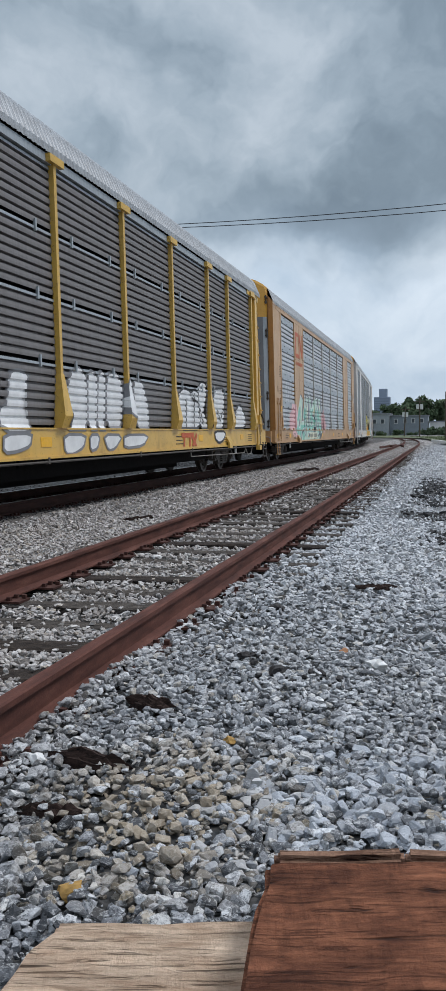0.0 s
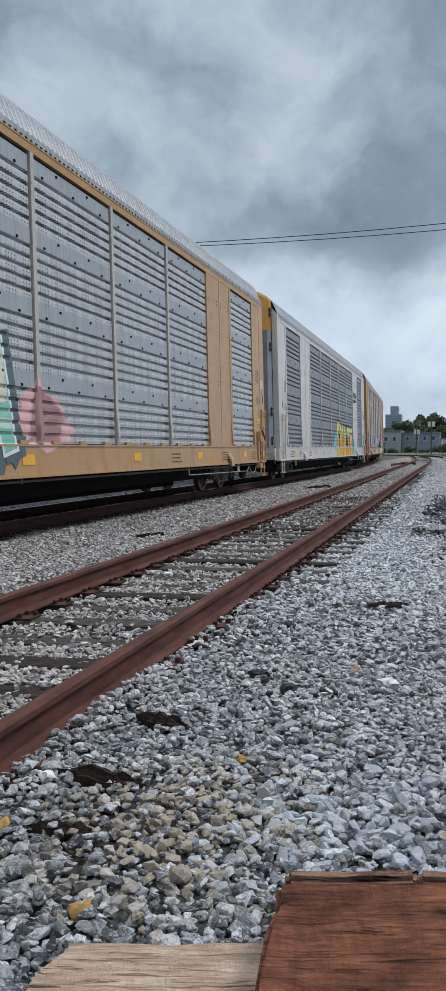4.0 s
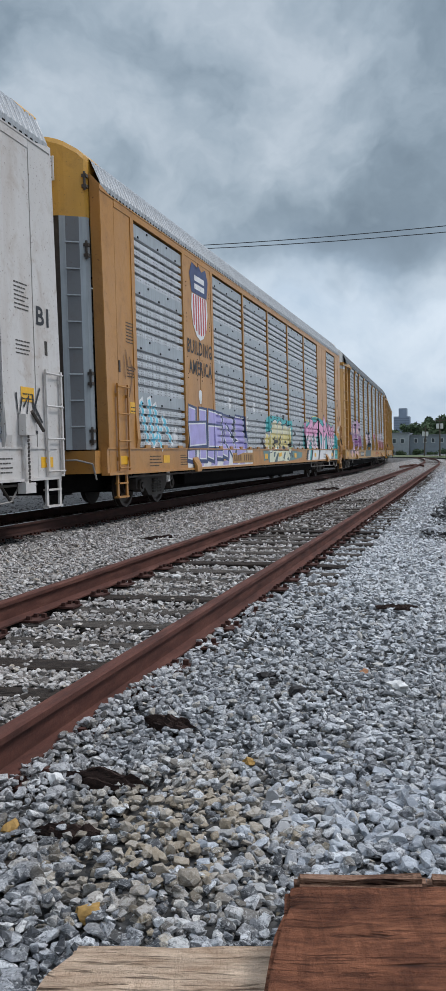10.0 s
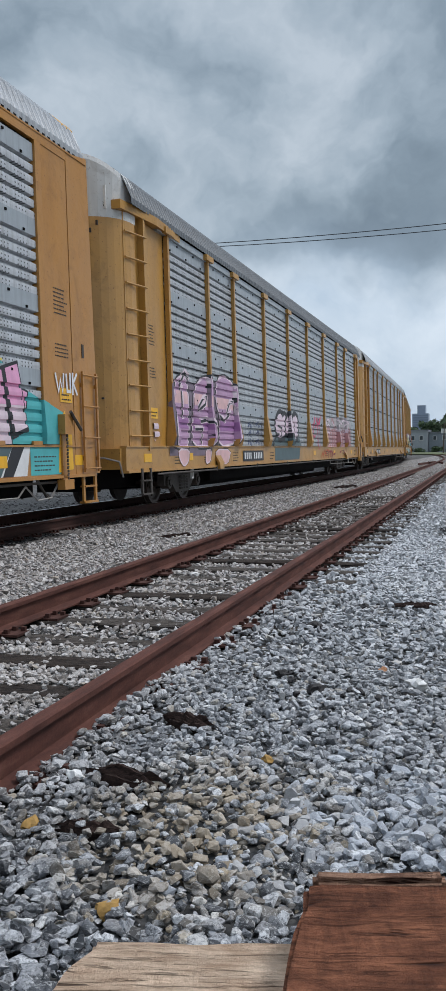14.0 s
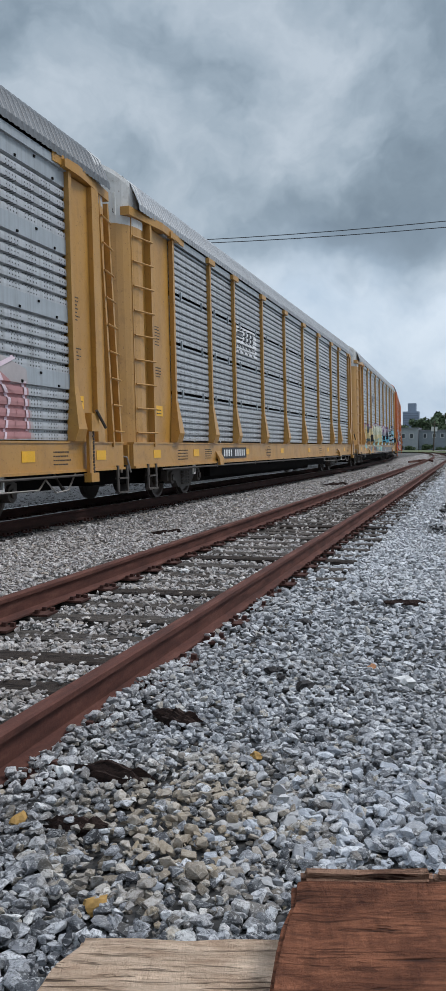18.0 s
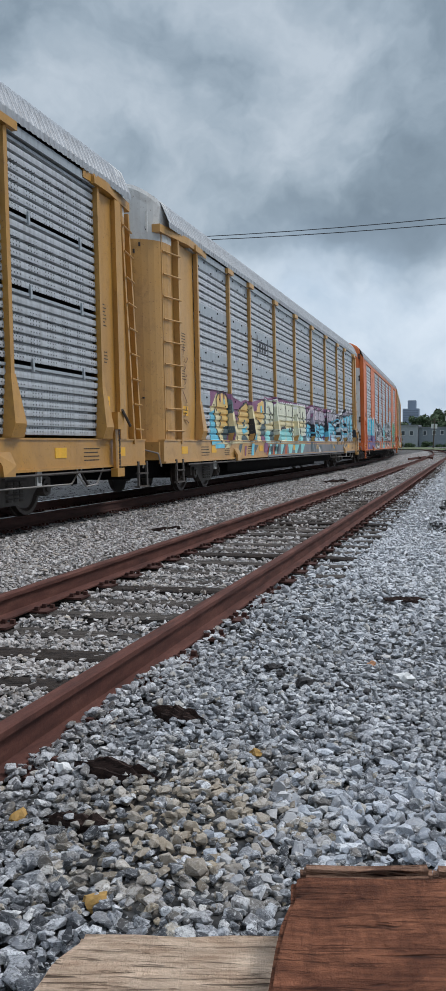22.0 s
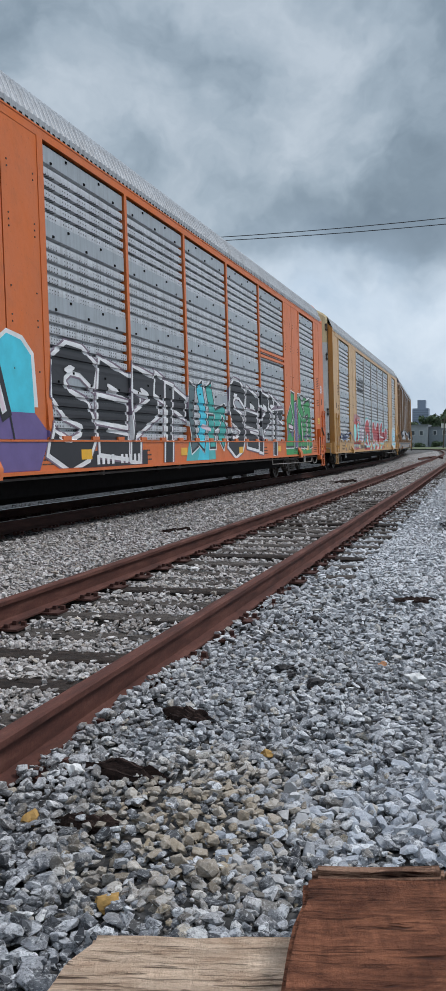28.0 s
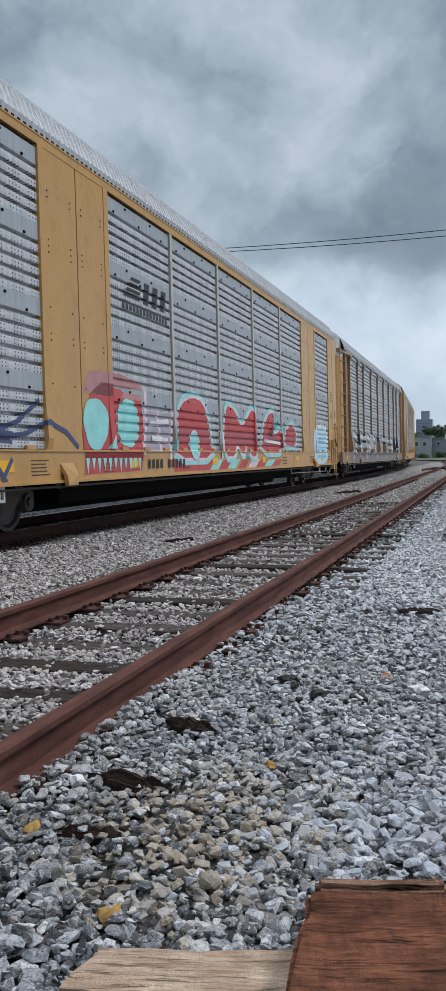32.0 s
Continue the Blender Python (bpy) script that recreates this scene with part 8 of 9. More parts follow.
    brush(c, k, sl, [[(-4.56, 2.36), (-4.52, 1.99), (-4.6, 1.74), (-4.52, 1.45)], [(-3.98, 2.32), (-3.95, 1.95), (-4.03, 1.6), (-3.98, 1.38), (-3.81, 1.1)], [(-2.85, 2.3), (-2.81, 1.93), (-2.88, 1.55)], [(-1.84, 2.29), (-1.81, 2.04), (-1.94, 1.68)], [(-0.62, 2.29), (-0.58, 1.96), (-0.73, 1.62), (-0.65, 1.18)], [(0.49, 2.32), (0.55, 1.78), (0.45, 1.31)], [(-5.13, 2.11), (-5.02, 2.0), (-4.91, 1.89), (-5.02, 1.68)], [(-3.62, 1.17), (-3.6, 1.47), (-3.47, 1.53), (-2.9, 1.56)], [(-2.37, 1.53), (-2.24, 1.45), (-2.15, 1.37), (-2.04, 1.53), (-1.75, 1.57)], [(-1.41, 2.0), (-1.22, 1.71), (-1.09, 1.55)], [(-1.11, 2.01), (-1.3, 1.66), (-1.4, 1.41)], [(-0.06, 1.85), (-0.23, 1.98), (-0.16, 2.12)]], 0.07, [(0.0, 'black', 0, 0, None)], 5, "", 0.0)
    brush(c, k, sl, [[(-0.11, 1.89), (0.07, 1.81), (-0.01, 1.67)], [(-1.35, 1.37), (-1.39, 1.49), (-1.26, 1.52), (-1.24, 1.39)]], 0.09, [(0.0, 'black', 0, 0, None)], 5, "", 0.0)
    area(c, k, sl, [(-5.64, 1.05), (9.15, 1.01), (9.27, 0.745), (2.02, 0.745), (-2.49, 0.745), (-5.67, 0.745)], "grey", 0)
    area(c, k, sl, [(-5.14, 1.05), (-4.91, 1.04), (-5.09, 0.745), (-5.38, 0.745)], "aqua", 1.5)
    area(c, k, sl, [(-4.42, 1.04), (-4.11, 1.04), (-4.36, 0.745), (-4.55, 0.745)], "aqua", 1.5)
    area(c, k, sl, [(-3.67, 1.04), (-3.15, 1.04), (-3.54, 0.745), (-3.77, 0.745)], "aqua", 1.5)
    area(c, k, sl, [(-2.68, 1.04), (-1.94, 1.03), (-2.2, 0.745), (-2.53, 0.745)], "aqua", 1.5)
    area(c, k, sl, [(-1.61, 1.03), (-0.89, 1.03), (-1.35, 0.745), (-1.61, 0.745)], "aqua", 1.5)
    area(c, k, sl, [(-0.6, 1.05), (0.07, 1.05), (-0.33, 0.745), (-0.62, 0.745)], "aqua", 1.5)
    area(c, k, sl, [(-4.91, 1.04), (-4.68, 1.04), (-4.84, 0.745), (-5.06, 0.745)], "slate", 2)
    area(c, k, sl, [(-4.11, 1.04), (-3.89, 1.04), (-4.1, 0.745), (-4.31, 0.745)], "slate", 2)
    area(c, k, sl, [(-3.27, 1.04), (-2.98, 1.04), (-3.46, 0.745), (-3.58, 0.745)], "slate", 2)
    area(c, k, sl, [(-0.89, 1.03), (-0.6, 1.03), (-1.02, 0.745), (-1.3, 0.745)], "slate", 2)
    area(c, k, sl, [(-5.36, 0.96), (-5.15, 1.05), (-5.44, 0.745), (-5.64, 0.745)], "rust_red", 1)
    area(c, k, sl, [(-4.75, 0.96), (-4.52, 1.03), (-4.58, 0.745), (-4.81, 0.745)], "rust_red", 1)
    area(c, k, sl, [(-3.11, 0.96), (-2.77, 1.04), (-2.84, 0.745), (-3.17, 0.745)], "rust_red", 1)
    area(c, k, sl, [(0.47, 2.33), (1.03, 2.39), (1.58, 2.46), (2.4, 2.44), (4.08, 2.4), (5.79, 2.41), (5.68, 1.11), (0.4, 1.08)], "plum", 0)
    area(c, k, sl, [(0.49, 2.07), (0.98, 2.24), (1.3, 2.32), (1.68, 2.39), (1.98, 2.26), (2.4, 2.35), (2.91, 2.27), (3.62, 2.35), (4.16, 2.23), (4.78, 2.32), (5.79, 2.34), (7.43, 2.31), (11.98, 2.65), (11.84, 1.15), (0.42, 1.1)], "lilac_grey", 1)
    brush(c, k, sl, [[(0.5, 1.62), (0.66, 1.77), (1.03, 1.81), (1.19, 1.72), (1.63, 1.67), (1.97, 1.56), (2.16, 1.81), (2.88, 1.84), (3.03, 1.7), (3.58, 1.83), (4.14, 1.67), (4.55, 1.92), (5.57, 1.95), (6.13, 1.82), (7.41, 2.06), (9.4, 2.28), (11.96, 2.45)]], 0.09, [(0.0, "black", 0, 0, None)], 3.6)
    area(c, k, sl, [(0.5, 1.62), (0.66, 1.77), (1.03, 1.81), (1.19, 1.72), (1.63, 1.67), (1.97, 1.56), (2.16, 1.81), (2.88, 1.84), (3.03, 1.7), (3.58, 1.83), (4.14, 1.67), (4.55, 1.92), (5.57, 1.95), (6.13, 1.82), (7.41, 2.06), (9.4, 2.28), (11.96, 2.45), (11.85, 1.17), (0.46, 1.11)], "sky", 2, "blue and grey graffiti letters")
    area(c, k, sl, [(0.47, 1.33), (1.16, 1.3), (1.95, 1.24), (2.97, 1.29), (4.14, 1.28), (6.1, 1.43), (8.8, 1.42), (11.89, 1.61), (11.85, 1.17), (0.46, 1.11)], "pale_blue", 2.5)
    brush(c, k, sl, [[(0.53, 2.05), (0.98, 2.25), (1.3, 2.31)], [(1.41, 2.37), (1.79, 2.34), (1.96, 2.1), (1.97, 1.53)], [(2.25, 1.69), (2.24, 2.2), (2.55, 2.35), (2.91, 2.23), (3.05, 1.94), (3.02, 1.61)], [(3.19, 2.27), (3.62, 2.36), (4.15, 2.13)], [(4.38, 2.24), (4.4, 1.68)], [(4.85, 2.3), (5.13, 2.34), (5.17, 1.99)]], 0.12, [(0.0, 'rose_white', 0.06, 0, None)], 3, "", 0.0)
    brush(c, k, sl, [[(0.53, 2.05), (0.98, 2.25), (1.3, 2.31)], [(1.35, 2.34), (1.29, 1.84), (1.35, 1.46), (1.24, 1.17)], [(1.41, 2.37), (1.79, 2.34), (1.96, 2.1), (1.99, 1.53)], [(2.17, 2.34), (2.1, 1.68), (1.96, 1.43)], [(2.29, 2.3), (2.55, 2.37), (2.91, 2.23), (3.07, 1.92), (3.07, 1.56)], [(3.19, 2.29), (3.62, 2.37), (4.15, 2.13)], [(4.29, 2.35), (4.27, 1.66), (3.98, 1.19)], [(1.99, 1.53), (2.85, 1.5), (3.53, 1.25)], [(4.85, 2.3), (5.2, 2.3), (5.09, 1.8)], [(4.54, 1.78), (4.92, 1.41), (5.5, 1.2)], [(2.35, 1.69), (2.73, 1.37), (2.96, 1.18)], [(0.76, 1.45), (0.98, 1.17)]], 0.06, [(0.0, 'black', 0, 0, None)], 4, "", 0.0)
    area(c, k, sl, [(1.07, 1.57), (1.25, 1.62), (1.3, 1.48), (1.09, 1.44)], "navy", 4.5)
    area(c, k, sl, [(1.63, 1.39), (1.89, 1.44), (1.92, 1.2), (1.68, 1.18)], "plum", 4.5)
    area(c, k, sl, [(2.04, 1.58), (2.48, 1.49), (2.58, 1.43), (2.08, 1.44)], "plum", 4.5)
    area(c, k, sl, [(3.63, 1.32), (4.18, 1.4), (4.23, 1.19), (3.86, 1.19)], "dusk", 4.5)
    area(c, k, sl, [(2.78, 1.27), (3.0, 1.27), (2.99, 1.18), (2.77, 1.18)], "navy", 4.5)
    area(c, k, sl, [(4.31, 2.17), (4.51, 2.2), (4.46, 1.66), (4.34, 1.68)], "plum", 4.5)
    area(c, k, sl, [(5.44, 1.27), (5.72, 1.58), (5.84, 1.12), (5.46, 1.11)], "plum", 4.5)
    area(c, k, sl, [(1.16, 1.23), (1.37, 1.19), (1.68, 0.78), (1.25, 0.79)], "slate", 4.5)
    brush(c, k, sl, [[(6.46, 2.42), (6.02, 2.38), (6.05, 2.24), (6.23, 2.04), (6.53, 1.82), (7.03, 1.76), (7.49, 1.94)], [(6.83, 2.37), (7.07, 2.19), (7.6, 2.14), (8.18, 2.27)], [(7.62, 2.36), (7.98, 2.25), (8.67, 2.31), (9.21, 2.52)], [(7.38, 1.72), (7.15, 1.07)], [(8.31, 2.15), (8.02, 1.6), (8.17, 1.07)], [(8.81, 2.13), (9.31, 1.78), (9.52, 1.15)], [(9.65, 2.55), (10.05, 1.96), (10.69, 1.15)], [(10.52, 2.64), (10.89, 1.99), (11.45, 1.15)], [(11.32, 2.6), (11.86, 2.03), (12.05, 1.19)], [(8.52, 1.72), (9.29, 1.54), (9.09, 1.1)], [(6.26, 1.5), (7.16, 1.14)], [(9.82, 1.95), (10.37, 1.65), (10.09, 1.15)], [(7.62, 1.91), (7.34, 1.21)], [(8.44, 1.94), (8.58, 1.22)], [(6.61, 1.73), (7.35, 1.35)], [(10.88, 1.88), (10.94, 1.23)]], 0.13, [(0.0, 'black', 0, 0, None)], 6, "", 0.0)
    brush(c, k, sl, [[(6.3, 2.45), (5.87, 2.4), (5.89, 2.27), (6.07, 2.07), (6.37, 1.85), (6.86, 1.79), (7.31, 1.98)], [(6.66, 2.4), (6.9, 2.22), (7.42, 2.17), (7.99, 2.3)], [(7.44, 2.39), (7.79, 2.28), (8.47, 2.35), (9.0, 2.55)], [(7.21, 1.75), (6.98, 1.11)], [(8.12, 2.18), (7.83, 1.63), (7.98, 1.11)], [(8.61, 2.16), (9.1, 1.82), (9.31, 1.19)], [(9.43, 2.58), (9.82, 1.99), (10.45, 1.2)], [(10.29, 2.67), (10.64, 2.03), (11.19, 1.2)], [(11.07, 2.63), (11.6, 2.06), (11.79, 1.23)], [(8.33, 1.76), (9.07, 1.58), (8.88, 1.14)], [(6.11, 1.54), (6.98, 1.18)], [(9.6, 1.99), (10.14, 1.69), (9.86, 1.19)]], 0.09, [(0.0, 'white', 0, 0, None)], 8, "white looping graffiti letters", 0.3)
    brush(c, k, sl, [[(1.81, 1.03), (2.07, 0.745)], [(2.17, 1.04), (1.98, 0.745)], [(2.35, 1.01), (2.53, 0.76)], [(5.31, 1.02), (5.14, 0.745)], [(5.68, 1.02), (5.43, 0.77)], [(6.26, 1.02), (6.78, 0.78)], [(2.92, 0.745), (2.97, 0.92), (3.19, 0.97), (3.41, 0.83), (3.46, 0.745)], [(8.76, 1.01), (9.38, 0.8)], [(9.01, 0.83), (9.85, 1.01)]], 0.09, [(0.0, 'slate', 0, 0, None)], 2, "", 0.0)
    area(c, k, sl, [(2.81, 0.91), (3.02, 0.95), (3.12, 0.745), (2.79, 0.745)], "white", 2.5)
    brush(c, k, sl, [[(-12.6, 3.1), (-12.5, 2.6), (-12.3, 2.9)], [(-12.75, 2.2), (-12.4, 1.9), (-12.6, 1.6), (-12.35, 1.5)], [(-12.4, 2.5), (-12.55, 2.2)]], 0.035, [(0, "brown_ink", 0, 0, None)], 1, "thin dark tag doodles")
    for y0, y1 in ((-6.2, -6.12), (-4.95, -4.87)):
        shape(c, k, sl, rect(y0, y1, 3.45, 4.05), "black", 1, "black bracketed railroad emblem")
    for y in (-5.95, -5.65, -5.35):
        shape(c, k, sl, rect(y, y + 0.17, 3.62, 3.9, 0.06), "black", 1)
    number_bars(c, k, -5.3, 1.6, "black", None, 5)
    part("graffiti", boxes((SIDE - 0.01, SIDE - 0.005, -5.6, 12.2, 0.678, 0.723)), M["s_grey"], c, "grey sprayed lower edge")
    # orange car
    c, k = car_orange, "A"
    word(c, k, sl, "BI", 12.68, 13.06, 2.85, 3.12, [(0.02, "white", 0.45, 0, None)])
    shape(c, k, sl, rect(-11.4, -7.15, 0.73, 1.14), "purple", 0)
    area(c, k, sl, [(-11.5, 1.5), (-11.4, 2.3), (-10.9, 2.5), (-10.2, 2.42), (-9.4, 2.5), (-8.7, 2.32), (-8.3, 2.55), (-7.9, 2.5), (-7.62, 2.3), (-7.55, 1.58)], "white", 0)
    area(c, k, sl, [(-11.45, 1.5), (-11.35, 2.25), (-10.9, 2.44), (-10.2, 2.36), (-9.4, 2.44), (-8.7, 2.24), (-8.3, 2.49), (-7.95, 2.44), (-7.7, 2.26), (-7.65, 1.5)], "cyan", 1, "turquoise and purple graffiti letters")
    area(c, k, sl, [(-11.5, 1.15), (-11.45, 1.5), (-7.65, 1.5), (-7.3, 1.25), (-7.35, 1.15)], "dusk", 1)
    area(c, k, sl, [(-11.4, 0.74), (-7.55, 0.74), (-7.3, 1.14), (-11.5, 1.14)], "dusk", 1)
    slits = [[(-10.46, 2.4), (-10.41, 2.02), (-10.53, 1.35)], [(-9.91, 2.4), (-9.94, 1.9), (-9.69, 1.4)], [(-10.95, 1.63), (-11.17, 1.34)], [(-9.13, 2.28), (-8.98, 1.92), (-9.06, 1.5)], [(-8.6, 1.9), (-8.45, 1.55)]]
    brush(c, k, sl, slits, 0.09, [(0.22, "black", 0.03, 0, None), (0.06, "white", 0, 0, None), (0.0, "rose_white", 0, 0, None)], 2, "", 0.2)
    brush(c, k, sl, [[(-10.4, 1.3), (-10.1, 1.15), (-10.2, 0.75)], [(-8.9, 1.4), (-8.6, 1.1), (-8.7, 0.75)], [(-8.3, 1.5), (-8.2, 1.15)]], 0.035, [(0, "black", 0, 0, None)], 3)
    for i, lines in enumerate([[[(-5.88, 2.19), (-6.18, 2.32), (-6.59, 2.34), (-6.91, 2.17), (-6.95, 1.87), (-6.65, 1.66), (-6.11, 1.54), (-5.93, 1.3), (-6.15, 1.03), (-6.65, 0.91), (-7.05, 1.06)]], [[(-4.56, 2.04), (-5.37, 2.19), (-5.48, 1.71), (-5.46, 1.11), (-4.7, 1.05)], [(-5.44, 1.63), (-4.71, 1.58)]], [[(-4.21, 0.98), (-4.1, 2.19)], [(-4.1, 2.19), (-3.31, 2.08), (-3.27, 1.74), (-4.05, 1.46)]], [[(-3.01, 2.13), (-1.78, 1.83)], [(-2.49, 2.01), (-2.62, 0.85)]]]):
        brush(c, k, sl, lines, 0.34, [(0.22, "mauve_grey", 0, 0, None), (0.16, "white", 0, 0, None), (0.02, "black", 0, 0, None)], 1 + 0.5 * i, "black letters with a white outline")
    for pts in [[(-7, 1.2), (-6.73, 1.17), (-6.44, 1.2), (-6.57, 1.11), (-6.86, 1.11)], [(-6.77, 2.15), (-6.56, 2.24), (-6.36, 2.2), (-6.61, 2.1)], [(-5.28, 2.06), (-4.83, 1.96), (-4.89, 1.88), (-5.29, 1.98)], [(-3.94, 2.08), (-3.53, 1.99), (-3.54, 1.88), (-3.89, 1.97)], [(-2.71, 1.82), (-2.57, 1.8), (-2.64, 1.11), (-2.77, 1.16)]]:
        letter_shape(c, k, sl, pts, [(0.0, "white", None)], 5)
    for i, lines in enumerate([[[(2.68, 2.25), (2.38, 2.38), (1.97, 2.4), (1.66, 2.23), (1.62, 1.93), (1.91, 1.72), (2.44, 1.6), (2.62, 1.37), (2.4, 1.1), (1.91, 0.97), (1.51, 1.13)]], [[(3.98, 2.1), (3.18, 2.25), (3.07, 1.77), (3.09, 1.18), (3.83, 1.12)], [(3.11, 1.7), (3.83, 1.65)]], [[(4.31, 1.05), (4.43, 2.26)], [(4.43, 2.26), (5.21, 2.15), (5.24, 1.81), (4.47, 1.53)]], [[(5.5, 2.2), (6.71, 1.91)], [(6.02, 2.08), (5.87, 0.93)]]]):
        brush(c, k, sl, lines, 0.34, [(0.22, "mauve_grey", 0, 0, None), (0.16, "white", 0, 0, None), (0.02, "black", 0, 0, None)], 1 + 0.5 * i, "black letters with a white outline")
    for pts in [[(1.56, 1.26), (1.83, 1.23), (2.12, 1.27), (1.99, 1.18), (1.71, 1.18)], [(1.8, 2.21), (2, 2.3), (2.2, 2.26), (1.95, 2.16)], [(3.27, 2.12), (3.71, 2.03), (3.65, 1.94), (3.26, 2.04)], [(4.59, 2.14), (4.99, 2.06), (4.98, 1.95), (4.63, 2.04)], [(5.8, 1.89), (5.93, 1.87), (5.86, 1.19), (5.73, 1.24)]]:
        letter_shape(c, k, sl, pts, [(0.0, "white", None)], 5)
    shape(c, k, sl, rect(-6.0, -3.3, 0.73, 0.98), "black", 1)
    number_bars(c, k, -5.5, 2.0, "white", None, 6, 0.77, 0.15)
    area(c, k, sl, [(-1.65, 0.74), (0.3, 0.74), (0.25, 1.13), (-1.45, 1.13)], "teal", 0)
    area(c, k, sl, [(-0.95, 0.74), (-0.2, 0.74), (-0.15, 1.13), (-0.7, 1.13)], "cyan", 1)
    for lines, q in (([[(-1.2, 2.1), (-1.3, 1.66), (-1.15, 1.17)]], "slate"), ([[(0.02, 2.15), (0.25, 1.6), (0.95, 1.72)], [(0.1, 1.5), (0.1, 1.2)], [(0.85, 1.25), (0.95, 1.4)]], "jade"), ([[(-0.61, 2.12), (-0.42, 1.65), (-0.6, 1.2)]], "cyan")):
        brush(c, k, sl, lines, 0.36, [(0.16, "white", 0, 0, None), (0.1, "black", 0, 0, None), (0, q, 0, 0, None)], 1, "small turquoise graffiti letters")
    brush(c, k, sl, [[(-0.5, 1.45), (0.0, 1.4)]], 0.1, [(0, "rose_white", 0, 0, None)], 3)
    area(c, k, sl, [(7.25, 0.74), (11.0, 0.74), (11.05, 1.13), (7.2, 1.13)], "leaf_green", 0)
    greens = [[(8.15, 2.4), (8.09, 1.7), (7.7, 1.53)], [(7.85, 1.94), (7.5, 1.67), (7.45, 1.2), (8.0, 1.2)], [(9.11, 2.38), (9.11, 1.74), (9.15, 1.18)], [(9.15, 2.3), (9.67, 1.98), (9.6, 1.18)], [(10.1, 2.36), (10.0, 1.18)], [(10.2, 2.2), (10.7, 2.3), (10.85, 1.18)]]
    brush(c, k, sl, greens, 0.38, [(0.18, "white", 0.03, 0.0, None), (0.12, "black", 0.02, 0, None), (0, "leaf_green", 0, 0, None)], 1, "green and violet graffiti letters with black outlines")
    brush(c, k, sl, [[(8.55, 2.2), (8.6, 1.72), (8.63, 1.1)]], 0.26, [(0.16, "black", 0, 0, None), (0.04, "white", 0, 0, None), (0, "dusk", 0, 0, None)], 3)
    brush(c, k, sl, [[(7.6, 1.6), (8.1, 1.56)], [(9.36, 1.7), (9.36, 1.25)], [(10.42, 1.8), (10.42, 1.4)]], 0.1, [(0.08, "black", 0, 0, None), (0, "rose_white", 0, 0, None)], 3)
    for y, z in ((7.5, 1.4), (8.0, 1.35), (10.1, 1.3), (10.8, 1.32), (9.1, 1.3)):
        area(c, k, sl, cloud(y, z, 0.11, 0.08, int(y * 10), 16, 0.05, 3), "dusk", 4)
    for y in (7.9, 9.4, 10.2):
        brush(c, k, sl, [[(y, 1.12), (y - 0.1, 0.76)]], 0.03, [(0, "black", 0, 0, None)], 1)
    for z in (3.38, 3.52):
        part("cross_beam", boxes((SIDE - 0.03, SIDE + 0.03, 4.4, 7.18, z, z + 0.07)), M["orange"], c, "orange cross beam")
    # sand car
    c = car_sand
    spider = [[(-12.7, 0.89), (-12.2, 1.4), (-11.9, 1.5), (-11.03, 1.36), (-10.65, 1.28)], [(-10.64, 1.37), (-10.1, 1.5), (-9.53, 1.8)], [(-10.65, 1.28), (-9.9, 1.35), (-9.31, 1.53), (-8.8, 1.4), (-8.46, 1.2)], [(-10.76, 1.07), (-10.44, 0.75)], [(-11.32, 1.27), (-10.8, 1.2), (-10.23, 1.33)], [(-10.3, 1.0), (-10.5, 0.78)]]
    brush(c, k, sl, spider, 0.07, [(0.0, "navy", 0, 0, None)], 1, "dark blue sprayed scrawl")
    brush(c, k, sl, [[(-11.3, 1.36), (-10.3, 1.3)]], 0.16, [(0.0, "navy", 0, 0, None)], 1)
    area(c, k, sl, [(-8.2, 0.98), (-8.3, 1.5), (-8.0, 2.0), (-7.6, 2.2), (-6.4, 2.2), (-5.95, 2.0), (-5.85, 1.4), (-6.0, 0.98)], "red", 0)
    area(c, k, sl, [(-8.3, 2.0), (-8.0, 2.35), (-6.9, 2.4), (-5.9, 2.3), (-5.95, 2.0)], "faint_red", 0)
    area(c, k, sl, [(-8.25, 0.78), (-6.05, 0.8), (-5.9, 1.13), (-8.2, 1.13)], "red", 0)
    area(c, k, sl, cloud(-7.82, 1.55, 0.44, 0.4, 67, 36, 0.05, 3), "aqua", 2, "turquoise and red graffiti face")
    area(c, k, sl, cloud(-6.52, 1.6, 0.46, 0.41, 68, 36, 0.05, 4), "aqua", 2)
    area(c, k, sl, [(-7.4, 1.17), (-6.98, 1.17), (-7.18, 1.4)], "aqua", 2)
    for i in range(11):
        y = -8.2 + i * 0.2
        area(c, k, sl, [(y, 1.02), (y + 0.13, 1.02), (y + 0.06, 0.78 + 0.05 * (i % 2))], "aqua", 2)
    letter_shape(c, k, sl, [(-4.33, 1.01), (-4.08, 1.51), (-4.15, 1.82), (-3.87, 2.1), (-3.23, 2.23), (-2.62, 2.16), (-2.21, 1.7), (-2.04, 1.0)], [(0.14, "aqua", None), (0.06, "rose_white", None), (0.0, "red", None), (-0.02, "crimson_dull", (1.3, 1.6))], 1.0, "red block letter with a turquoise edge")
    letter_shape(c, k, sl, [(-1.1, 1.03), (-1.17, 1.56), (-0.97, 2.18), (-0.37, 2.14), (0.29, 1.69), (1.18, 2.2), (1.48, 2.12), (1.59, 1.02), (1.04, 1.02), (0.77, 1.38), (0.36, 1.03), (-0.11, 1.34), (-0.43, 1.03)], [(0.14, "aqua", None), (0.06, "rose_white", None), (0.0, "red", None), (-0.02, "crimson_dull", (1.3, 1.6))], 1.8, "red block letter with a turquoise edge")
